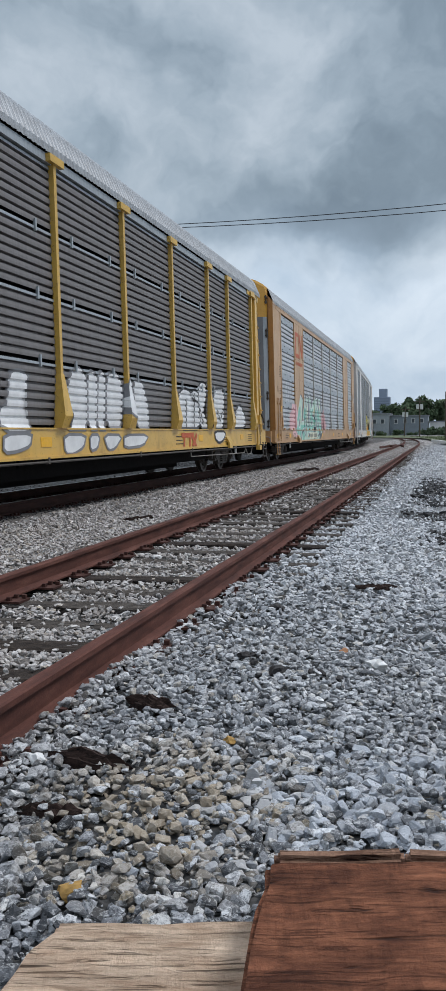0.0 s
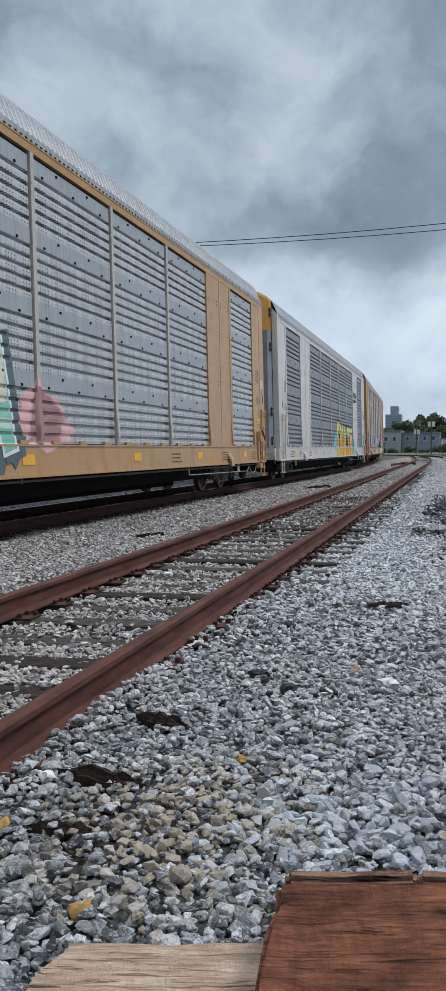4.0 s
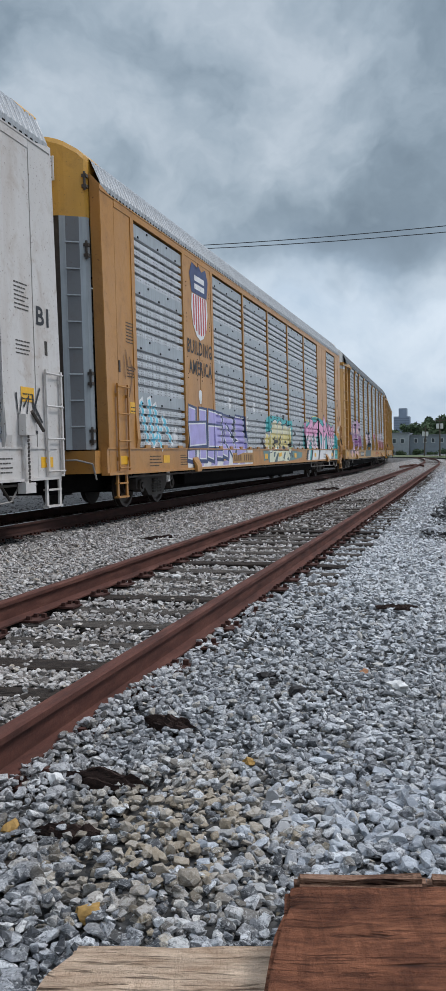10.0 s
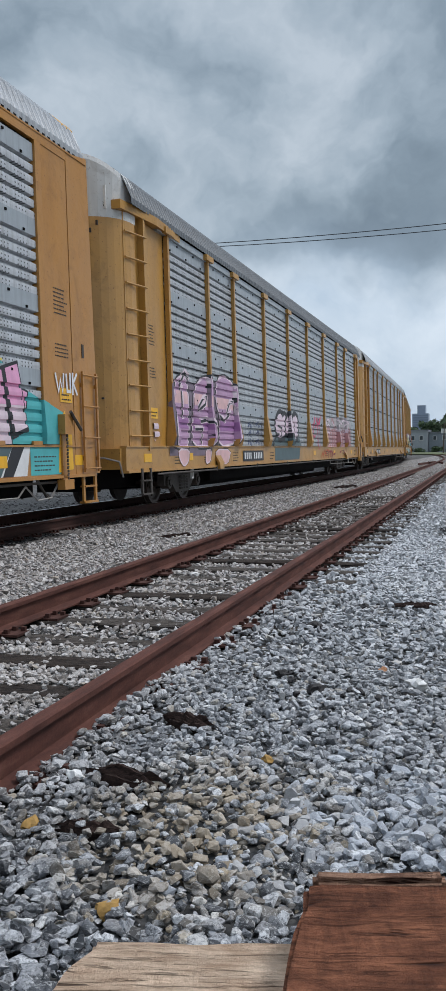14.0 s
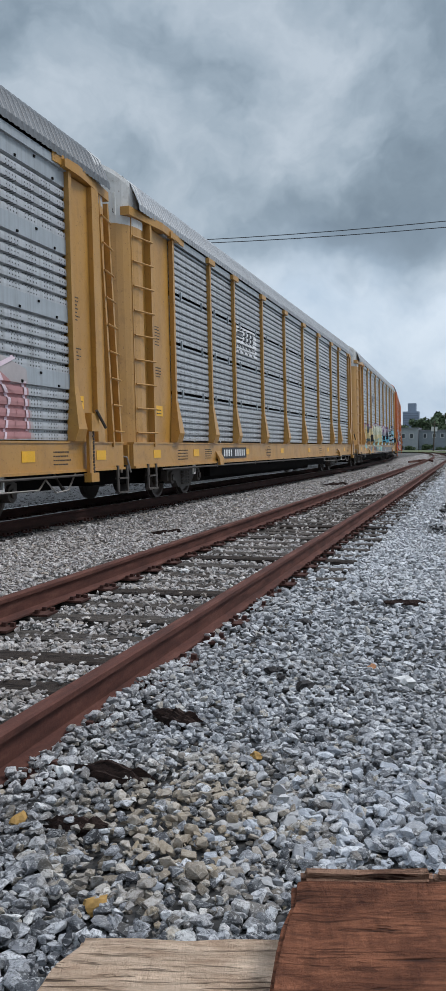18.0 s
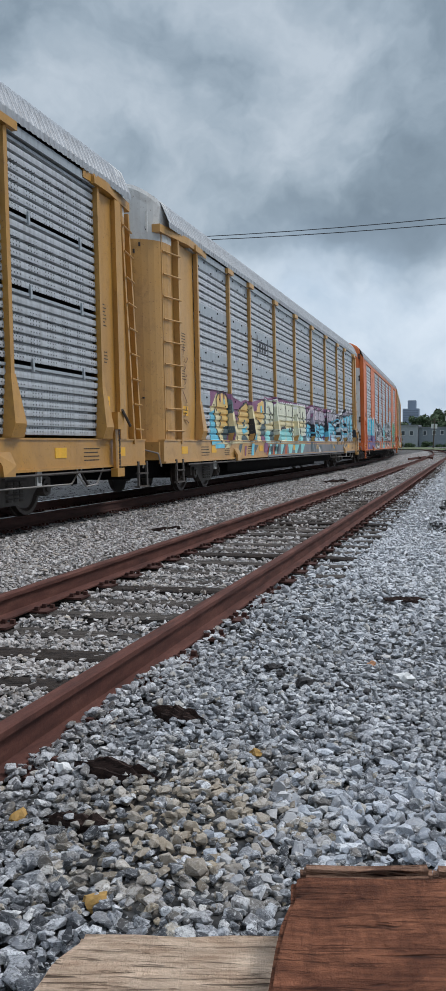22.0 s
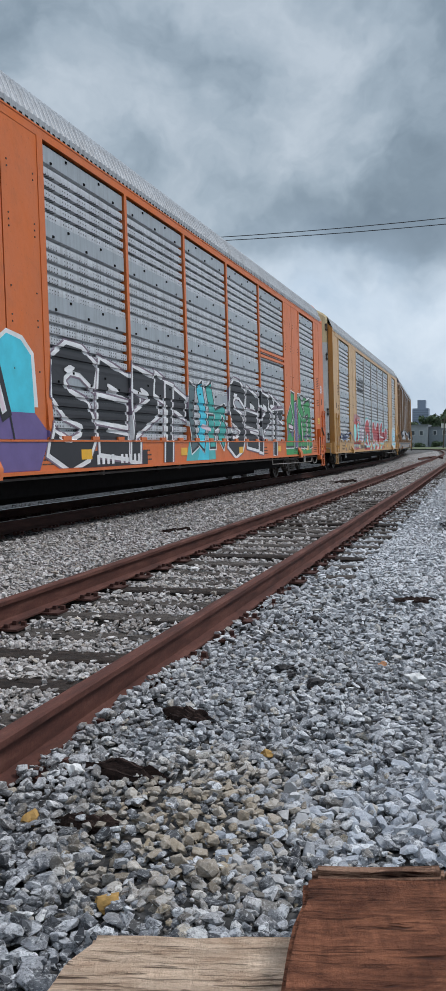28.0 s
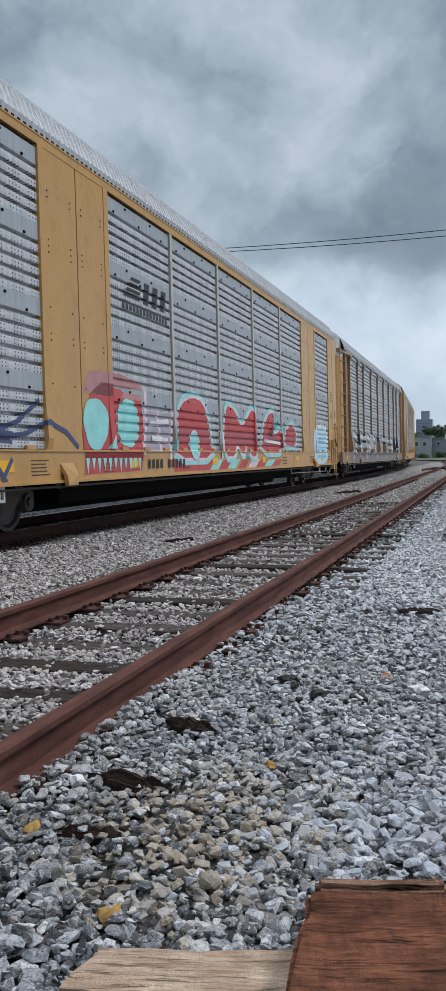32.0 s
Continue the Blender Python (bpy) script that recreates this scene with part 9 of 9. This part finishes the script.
    letter_shape(c, k, sl, [(2.1, 1.13), (2.35, 1.78), (2.82, 2.12), (3.46, 2.24), (3.52, 1.94), (2.76, 1.63), (3.19, 1.52), (4.35, 1.78), (4.37, 1.13)], [(0.14, "aqua", None), (0.06, "rose_white", None), (0.0, "red", None), (-0.02, "crimson_dull", (1.3, 1.6))], 2.6, "red block letter with a turquoise edge")
    letter_shape(c, k, sl, [(4.69, 1.34), (4.95, 1.76), (5.71, 1.99), (6.33, 1.7), (6.17, 1.31)], [(0.14, "aqua", None), (0.06, "rose_white", None), (0.0, "red", None), (-0.02, "crimson_dull", (1.3, 1.6))], 3.4000000000000004, "red block letter with a turquoise edge")
    letter_shape(c, k, sl, [(-3.41, 1.49), (-3.19, 1.55), (-2.93, 1.38), (-3.03, 1.01), (-3.35, 1.01), (-3.54, 1.25)], [(0.04, "rose_white", None), (0.0, "aqua", None)], 6)
    area(c, k, sl, [(-5.75, 1.85), (-4.44, 1.84), (-4.51, 1.13), (-5.86, 1.1)], "lilac_grey", 0)
    brush(c, k, sl, [[(-5.76, 2.15), (-5.79, 1.48), (-5.9, 1.13)], [(-4.44, 1.87), (-4.62, 1.02)], [(-5.19, 1.79), (-5.07, 1.19)]], 0.1, [(0.0, 'rose_white', 0, 0, None)], 1, "", 0.0)
    brush(c, k, sl, [[(-5.56, 1.62), (-4.74, 1.69)], [(-5.5, 1.37), (-4.78, 1.33)], [(2.48, 1.44), (4.11, 1.38)], [(-1.49, 1.55), (-1.42, 1.03)]], 0.09, [(0.0, 'white', 0, 0, None)], 7, "", 0.0)
    area(c, k, sl, [(-4.43, 0.97), (-2.05, 0.95), (-2.32, 0.745), (-4.46, 0.745)], "red", 0)
    area(c, k, sl, [(-1.93, 0.95), (-1.36, 0.97), (-1.71, 0.745), (-2.25, 0.745)], "aqua", 1)
    area(c, k, sl, [(-1.3, 0.95), (-0.71, 0.96), (-1.07, 0.745), (-1.64, 0.745)], "red", 1)
    area(c, k, sl, [(-0.64, 0.94), (-0.01, 0.96), (-0.39, 0.745), (-1.0, 0.745)], "aqua", 1)
    area(c, k, sl, [(0.2, 0.94), (0.88, 0.95), (0.47, 0.745), (-0.18, 0.745)], "red", 1)
    area(c, k, sl, [(1.1, 0.93), (1.83, 0.95), (1.4, 0.745), (0.7, 0.745)], "rose_white", 1)
    area(c, k, sl, [(1.91, 0.93), (2.67, 0.94), (2.22, 0.75), (1.48, 0.745)], "red", 1)
    area(c, k, sl, [(2.76, 0.92), (3.58, 0.93), (3.1, 0.76), (2.31, 0.75)], "aqua", 1)
    area(c, k, sl, [(3.48, 0.92), (4.34, 0.93), (3.84, 0.76), (3.01, 0.76)], "red", 1)
    letter_shape(c, k, sl, [(9.0, 1.75), (9.7, 2.0), (11.56, 1.95), (11.23, 0.745), (9.12, 0.745)], [(0.1, "white", None), (0.0, "pale_blue", None)], 1, "pale blue graffiti")
    brush(c, k, sl, [[(9.36, 1.52), (11.05, 1.49)], [(9.46, 1.23), (11.15, 1.19)], [(9.56, 0.99), (10.97, 0.99)]], 0.08, [(0.0, 'sky', 0, 0, None)], 3, "", 0.0)
    number_bars(c, k, -5.3, 2.2, "black", None, 7)
    for i in range(4):
        shape(c, k, sl, rect(-6.0 + 0.1 * i, -5.3, 3.72 + i * 0.1, 3.78 + i * 0.1, 0.08), "black", 1, "black striped railroad emblem")
    for y in (-5.15, -4.75, -4.35):
        shape(c, k, sl, rect(y, y + 0.24, 3.7, 4.08, 0.08), "black", 1)
    for i in range(14):
        shape(c, k, sl, rect(-6.05 + i * 0.15, -5.95 + i * 0.15, 3.5, 3.6), "black", 1)
    # brown-framed car
    c, k = car_brown, "B"
    for i in range(9):
        y = -10.6 + i * 2.3
        brush(c, k, sl, [[(y, 1.95), (y + 0.15, 1.25)], [(y + 0.2, 1.9), (y + 1.1, 1.8), (y + 0.9, 1.2)], [(y + 1.5, 1.95), (y + 1.4, 1.3), (y + 0.9, 1.5)]], 0.22, [(0.2, "black", 0.04, -0.03, None), (0, "white", 0, 0, None)], 1, "white outlined graffiti letters")
    shape(c, k, sl, rect(-11.5, 11.5, 0.73, 1.1), "grey", 0)


spray("s_brown_ink", (0.14, 0.06, 0.02))
spray("s_tan_ink", (0.42, 0.24, 0.08))
paint_cars()

# ---- timbers under the eye ----
def build_timbers():
    t = thing("timber_stack", "stack of weathered wooden boards, one red-brown, one pale", "timber", at=pose(-0.105, 0.508, 0, 0, 0, 14.0))

    def board(name, outline, z0, z1, mat, label, bevel=0.003, rough=0.002):
        bm = bmesh.new()
        slab(bm, [(x, y, z0) for x, y in outline], (0, 0, 1), z1 - z0)
        bmesh.ops.recalc_face_normals(bm, faces=bm.faces)
        bmesh.ops.bevel(bm, geom=bm.edges[:], offset=bevel, segments=2, affect="EDGES")
        for k in range(38):
            x = -0.17 + 0.025 * k
            bmesh.ops.bisect_plane(bm, geom=bm.verts[:] + bm.edges[:] + bm.faces[:], plane_co=(x + 0.004 * (k % 3), 0, 0), plane_no=(1, 0, 0))
        for k in range(6):
            bmesh.ops.bisect_plane(bm, geom=bm.verts[:] + bm.edges[:] + bm.faces[:], plane_co=(0, -0.12 + 0.023 * k, 0), plane_no=(0, 1, 0))
        for v in bm.verts:
            p = v.co * 55.0
            v.co += Vector((noise.noise(p + Vector((0, 0, 9))) * 1.6, noise.noise(p + Vector((5, 0, 0))), noise.noise(p))) * rough
        part(name, bm, mat, t, label)
    board("top_board", [(-0.022, -0.135), (0.75, -0.14), (0.75, 0.0), (0.0, 0.0)], 0.762, 0.80, M["plank_red"], "red-brown sawn board with dark checks")
    board("back_board", [(0.004, 0.001), (0.083, 0.001), (0.083, 0.014), (0.004, 0.0125)], 0.75, 0.801, M["plank_edge"], "pale split board edge")
    board("back_board", [(0.0836, 0.001), (0.75, 0.001), (0.75, 0.014), (0.0836, 0.014)], 0.75, 0.8005, M["plank_edge"], "pale split board edge")
    board("lower_board", [(-0.17, -0.135), (0.75, -0.14), (0.75, 0.012), (-0.128, 0.003)], 0.72, 0.762, M["plank_grey"], "pale weathered board")
    board("support_block", [(0.1, -0.3), (0.6, -0.3), (0.6, -0.05), (0.1, -0.05)], -0.24, 0.72, M["plank_grey"], "timber block under the boards", 0.01)


build_timbers()


# ---- distance ----
M["brick_pale"] = plain("pale_grey_painted_wall", (0.3, 0.32, 0.34), 0.9, vary=0.12, scale=1.0)
M["roof_grey"] = plain("grey_flat_roof", (0.22, 0.23, 0.25), 0.9, vary=0.1, scale=1.0)
M["tower_glass"] = plain("tower_glass", (0.17, 0.21, 0.27), 0.4, vary=0.1, scale=0.05)
M["brick_grey"] = plain("grey_blue_painted_wall", (0.2, 0.225, 0.25), 0.9, vary=0.12, scale=1.0)
M["tower"] = plain("tower_facade", (0.24, 0.29, 0.36), 0.7, vary=0.1, scale=0.05)
M["window"] = plain("window_glass_dark", (0.05, 0.06, 0.07), 0.2, vary=0.1)
M["leaf"] = plain("tree_foliage", (0.065, 0.1, 0.045), 0.8, vary=0.6, scale=0.6)
M["bark"] = plain("tree_bark", (0.09, 0.07, 0.05), 0.9)
M["grass"] = plain("rough_grass", (0.09, 0.11, 0.045), 0.95, vary=0.4, scale=0.8)
M["cable"] = plain("black_cable", (0.03, 0.03, 0.035), 0.6)
M["pale_wall"] = plain("pale_painted_wall", (0.6, 0.6, 0.58), 0.8, vary=0.08, scale=0.5)


def windows(parent, face_y, spots, w, h):
    for x, z in spots:
        win = part("window", boxes((x - w / 2, x + w / 2, face_y - 0.06, face_y + 0.05, z - h / 2, z + h / 2)), M["window"], parent)
        part("window_frame", boxes((x - w / 2 - 0.1, x - w / 2, face_y - 0.1, face_y + 0.05, z - h / 2 - 0.1, z + h / 2 + 0.1), (x + w / 2, x + w / 2 + 0.1, face_y - 0.1, face_y + 0.05, z - h / 2 - 0.1, z + h / 2 + 0.1),
                                   (x - w / 2, x + w / 2, face_y - 0.1, face_y + 0.05, z + h / 2, z + h / 2 + 0.1), (x - w / 2, x + w / 2, face_y - 0.14, face_y + 0.05, z - h / 2 - 0.1, z - h / 2)), M["pale_wall"], win)


def build_distance():
    b = thing("warehouse", "long two-storey grey-blue building with small pale windows", "building")
    part("wall", boxes((-34, -17.4, 258, 272, -0.3, 6.1)), M["brick_pale"], b)
    part("wall", boxes((-17.3, -6.7, 260, 274, -0.3, 5.5)), M["brick_grey"], b)
    part("roof", boxes((-34.2, -17.2, 257.7, 272.2, 6.1, 6.35)), M["roof_grey"], b)
    part("roof", boxes((-17.4, -6.5, 259.7, 274.2, 5.5, 5.72)), M["roof_grey"], b)
    windows(b, 258, [(-19.2, 4.0), (-21.5, 4.0), (-24, 4.0), (-27, 4.0)], 0.9, 1.2)
    windows(b, 260, [(-15.6, 4.0), (-13.0, 4.1), (-10.8, 4.1), (-8.4, 4.1)], 0.8, 1.1)
    w = thing("shed", "low white shed with a flat grey roof", "building")
    part("wall", boxes((-6.3, 22, 264, 276, -0.3, 3.7)), M["pale_wall"], w)
    part("roof", boxes((-6.6, 22.3, 263.6, 276.4, 3.7, 4.05)), M["roof_grey"], w)
    tw = thing("office_tower", "distant blue-grey office tower with a stepped top", "tower")
    part("shaft", boxes((-126, -100, 1500, 1530, -0.3, 58.5)), M["tower"], tw)
    part("crown", boxes((-118, -105, 1503, 1525, 58.5, 72)), M["tower"], tw)
    for k in range(14):
        part("window_band", boxes((-125.6, -100.4, 1499.6, 1500.2, 4 + k * 3.9, 5.6 + k * 3.9)), M["tower_glass"], tw, "row of dark windows")


build_distance()


# ---- trees and bushes ----
def leaf_cloud(rng, blobs, n, size):
    """Leaf clumps: bent quads strewn through and over uneven blobs."""
    V, F = [], []
    for cx, cy, cz, r in blobs:
        for _ in range(n):
            d = rng.normal(size=3)
            d /= np.linalg.norm(d)
            c = np.array((cx, cy, cz)) + d * r * (0.55 + 0.5 * rng.random()) * np.array((1, 1, 0.8))
            u = rng.normal(size=3)
            u /= np.linalg.norm(u)
            v = np.cross(u, d + 0.4 * rng.normal(size=3))
            v /= max(1e-6, np.linalg.norm(v))
            s = size * rng.uniform(0.6, 1.4)
            k = len(V)
            V += [tuple(c - u * s), tuple(c + v * s * 0.6), tuple(c + u * s), tuple(c - v * s * 0.6)]
            F += [(k, k + 1, k + 2), (k, k + 2, k + 3)]
    me = bpy.data.meshes.new("crown")
    me.from_pydata(V, [], F)
    me.materials.append(M["leaf"])
    return me


def tree(x, y, h, seed, label):
    rng = np.random.default_rng(seed)
    t = thing("tree", label, "tree", "trees behind the warehouse", at=pose(x, y, -0.3))
    bm = bmesh.new()
    rod(bm, (0, 0, 0), (0.1, 0, h * 0.45), 0.022 * h, 8, 0.014 * h)
    for k in range(6):
        a = k * 1.05 + rng.random()
        rod(bm, (0.1, 0, h * (0.32 + 0.03 * k)), (h * 0.22 * math.cos(a), h * 0.22 * math.sin(a), h * (0.6 + 0.04 * k)), 0.01 * h, 6, 0.004 * h)
    part("trunk", bm, M["bark"], t)
    blobs = []
    for k in range(13):
        a, q = rng.uniform(0, 6.28), rng.uniform(0.05, 0.3)
        blobs.append((h * q * math.cos(a), h * q * math.sin(a), h * rng.uniform(0.42, 0.86), h * rng.uniform(0.11, 0.17)))
    part("crown", leaf_cloud(rng, blobs, 110, 0.045 * h), None, t)


def bush(x, y, w, h, seed):
    rng = np.random.default_rng(seed)
    t = thing("bush", "dark green leafy bush at the foot of the building", "bush", "bushes", at=pose(x, y, -0.3))
    part("leaves", leaf_cloud(rng, [(rng.uniform(-w, w) * 0.5, rng.uniform(-.5, .5), h * rng.uniform(0.3, 0.7), h * 0.42) for _ in range(5)], 70, 0.16 * h), None, t)
    bm = bmesh.new()
    for k in range(4):
        rod(bm, (0, 0, 0), (rng.uniform(-w, w) * 0.4, 0, h * 0.6), 0.05, 5, 0.02)
    part("stem", bm, M["bark"], t)


for i, (x, y, h) in enumerate(((-44, 300, 10), (-36, 310, 11), (-30, 300, 10.2), (-25, 305, 9.3), (-19.5, 300, 11), (-15, 298, 12.5), (-11.5, 303, 13.4), (-7, 300, 13.2), (-2.5, 302, 12.3), (2, 299, 10.5), (7, 303, 12), (13, 300, 11), (20, 305, 13))):
    tree(x, y, h, i, "leafy dark green tree behind the low buildings")
for i, (x, y, w, h) in enumerate(((-24, 255, 4, 2.2), (-20, 255, 3, 1.6), (-14.5, 257, 4, 2.0), (-11, 256, 2.5, 1.5), (-6.5, 250, 3, 2.3), (-3.9, 235, 3, 2.8), (-1.4, 232, 3, 3.0), (1.5, 235, 3, 2.6))):
    bush(x, y, w, h, 60 + i)


def utility_pole(x, y, h, lean, label, arm=True, cans=1):
    p = thing("utility_pole", label, "utility pole", at=pose(x, y, -0.3, 0, lean, 0))
    bm = bmesh.new()
    rod(bm, (0, 0, 0), (0, 0, h), 0.16, 8, 0.11)
    part("pole", bm, M["bark"], p)
    if arm:
        part("cross_arm", boxes((-1.1, 1.1, -0.07, 0.07, h - 0.8, h - 0.65)), M["bark"], p)
    for k in range(cans):
        bm = bmesh.new()
        rod(bm, (0.35 - 0.75 * k, -0.1, h - 2.3), (0.35 - 0.75 * k, -0.1, h - 1.3), 0.28, 10)
        part("transformer", bm, M["pale_wall"], p, "pale transformer can")


utility_pole(-10.2, 200, 6.9, 2.5, "leaning wooden utility pole near the bend", True, 2)
utility_pole(-6.2, 180, 8.0, 0.0, "wooden utility pole with transformer cans", True, 2)
utility_pole(-0.8, 120, 6.5, 0.0, "slim wooden utility pole on the grass", False, 0)


def grass_strip():
    bm = bmesh.new()
    rows = []
    for i in range(24):
        y = 58 + i * 9.0
        x0 = SIDING.off(min(y + 3, 185), 3.2)[0] if y < 150 else SIDING.off(150, 3.2)[0] - 0.35 * (y - 150)
        rows.append([bm.verts.new((x0 + u * (60 - x0) + 0.4 * noise.noise(Vector((u, y, 0))), y, -0.13 + 0.1 * u + (0.55 * min(1, (y - 58) / 90)) * 0.2)) for u in (0, 0.05, 0.2, 0.5, 1)])
    for a, b in zip(rows, rows[1:]):
        for i in range(4):
            bm.faces.new((a[i], a[i + 1], b[i + 1], b[i]))
    tagged(new("grass", mesh_of("grass", bm, M["grass"])), "rough yellow-green grass beyond the gravel", "grass", kind="structure")
    rng = np.random.default_rng(3)
    V, F = [], []
    for _ in range(5000):
        y = 60 + 150 * rng.random() ** 1.4
        x0 = SIDING.off(min(y, 185), 3.4)[0]
        x, h, a = x0 + rng.random() * 14, rng.uniform(0.12, 0.4), rng.uniform(0, 3.1)
        k = len(V)
        V += [(x - 0.06 * math.cos(a), y - 0.06 * math.sin(a), -0.12), (x + 0.06 * math.cos(a), y + 0.06 * math.sin(a), -0.12), (x + rng.uniform(-.1, .1), y, -0.12 + h)]
        F.append((k, k + 1, k + 2))
    me = bpy.data.meshes.new("grass_blades")
    me.from_pydata(V, [], F)
    me.materials.append(M["grass"])
    tagged(new("grass_blades", me), "tufts of dry green grass along the siding", "grass", kind="stuff")
    bm = bmesh.new()
    pts = [(2.4, 52, -0.05), (1.4, 66, -0.02), (-0.4, 86, 0.0), (-2.2, 104, 0.0)]
    for a, b in zip(pts, pts[1:]):
        box(bm, -0.12, 0.12, 0, (Vector(b) - Vector(a)).length, -0.15, 0.12, Matrix.Translation(a) @ Matrix.Rotation(math.atan2(-(b[0] - a[0]), b[1] - a[1]), 4, "Z"))
    tagged(new("kerb", mesh_of("kerb", bm, M["pale_wall"])), "pale concrete kerb at the edge of the grass", "kerb", kind="structure")


grass_strip()


def build_frog():
    """Crossing piece where another rail leaves the siding."""
    f = thing("rail_frog", "rusty crossing rails lying in the siding", "railway part")
    bm = bmesh.new()
    for a, b in (((-5.1, 66.0), (-4.55, 77.0)), ((-4.35, 69.0), (-5.0, 75.0)), ((-3.6, 70.0), (-4.3, 77.0))):
        v = Vector((b[0] - a[0], b[1] - a[1], 0))
        box(bm, -0.035, 0.035, 0, v.length, -0.16, 0.0, Matrix.Translation((a[0], a[1], 0)) @ Matrix.Rotation(math.atan2(-v.x, v.y), 4, "Z"))
    part("rails", bm, M["rust"], f)


build_frog()


def build_cable():
    w = thing("overhead_cable", "pair of thin black overhead cables", "cable")
    for i in range(2):
        bm = bmesh.new()
        pts = []
        for j in range(29):
            x = -60 + 95 * j / 28
            pts.append(Vector((x, 60 + 0.25 * i, 15.42 - i * (0.3 + 0.004 * x) + 0.0014 * (x + 11 - 2 * i) ** 2)))
        rings = [[bm.verts.new(q + Vector((0, 0.028 * math.cos(1.2566 * n), 0.028 * math.sin(1.2566 * n)))) for n in range(5)] for q in pts]
        for a, c in zip(rings, rings[1:]):
            for n in range(5):
                bm.faces.new((a[n], a[(n + 1) % 5], c[(n + 1) % 5], c[n]))
        part("cable", bm, M["cable"], w)
    for x in (-60, 35):
        top = 15.6 + 0.0014 * (x + 11) ** 2
        bm = bmesh.new()
        rod(bm, (x, 60.1, -0.3), (x, 60.1, top), 0.2, 10, 0.13)
        part("pole", bm, M["bark"], w, "wooden pole")


build_cable()


# ---- what moves ----
CAR_PITCH = 29.183
STRETCH = 1.0204
SLACK = (-0.33, -0.2, 0.0, 0.0, -0.05, -0.3, 0.0, 0.32, 0.55, 0.55, 0.55, 0.55)


def car_middle(n, t):
    """Length along the track of the middle of car n at t seconds: the train slows a little as it rolls by."""
    u = (t - 16) / 16
    return CAR_PITCH * (n - 0.5) + SLACK[n] - 88.05388 - 112.68246 * u + 2.65920 * u ** 2 - 1.43184 * u ** 3 + 0.57444 * u ** 4


LEAN = 0.9


def motions():
    times = [i * 1.0 for i in range(33)]
    for n, car in enumerate(CARS):
        rows = []
        for t in times:
            s = car_middle(n, t)
            ax, ay, _ = TRAIN.at(s - 10.0)
            bx, by, _ = TRAIN.at(s + 10.0)
            rows.append((t, pose((ax + bx) / 2, (ay + by) / 2, 0, 0, -LEAN, math.degrees(math.atan2(-(bx - ax), by - ay)))))
        walk(car, rows)
        car.scale = (1, STRETCH, 1)

    # wheels turn while their car rolls by
    for car, wheel, y in WHEELS:
        n = CARS.index(car)
        s0 = lambda t: car_middle(n, t) + wheel.parent.location.y * STRETCH
        near = [k / 15 for k in range(0, 481) if -2.0 < s0(k / 15) < 34.0]
        if not near:
            continue
        times = sorted({0.0, 32.0, *near})
        rows, turn, last = [], 0.0, None
        for t in times:
            if last is not None and t - last < 0.1:
                turn += (s0(last) - s0(t)) / 0.42
            rows.append((t, Matrix.Translation((0, y, 0.42)) @ Matrix.Rotation(turn, 4, "X")))
            last = t
        walk(wheel, rows)


motions()
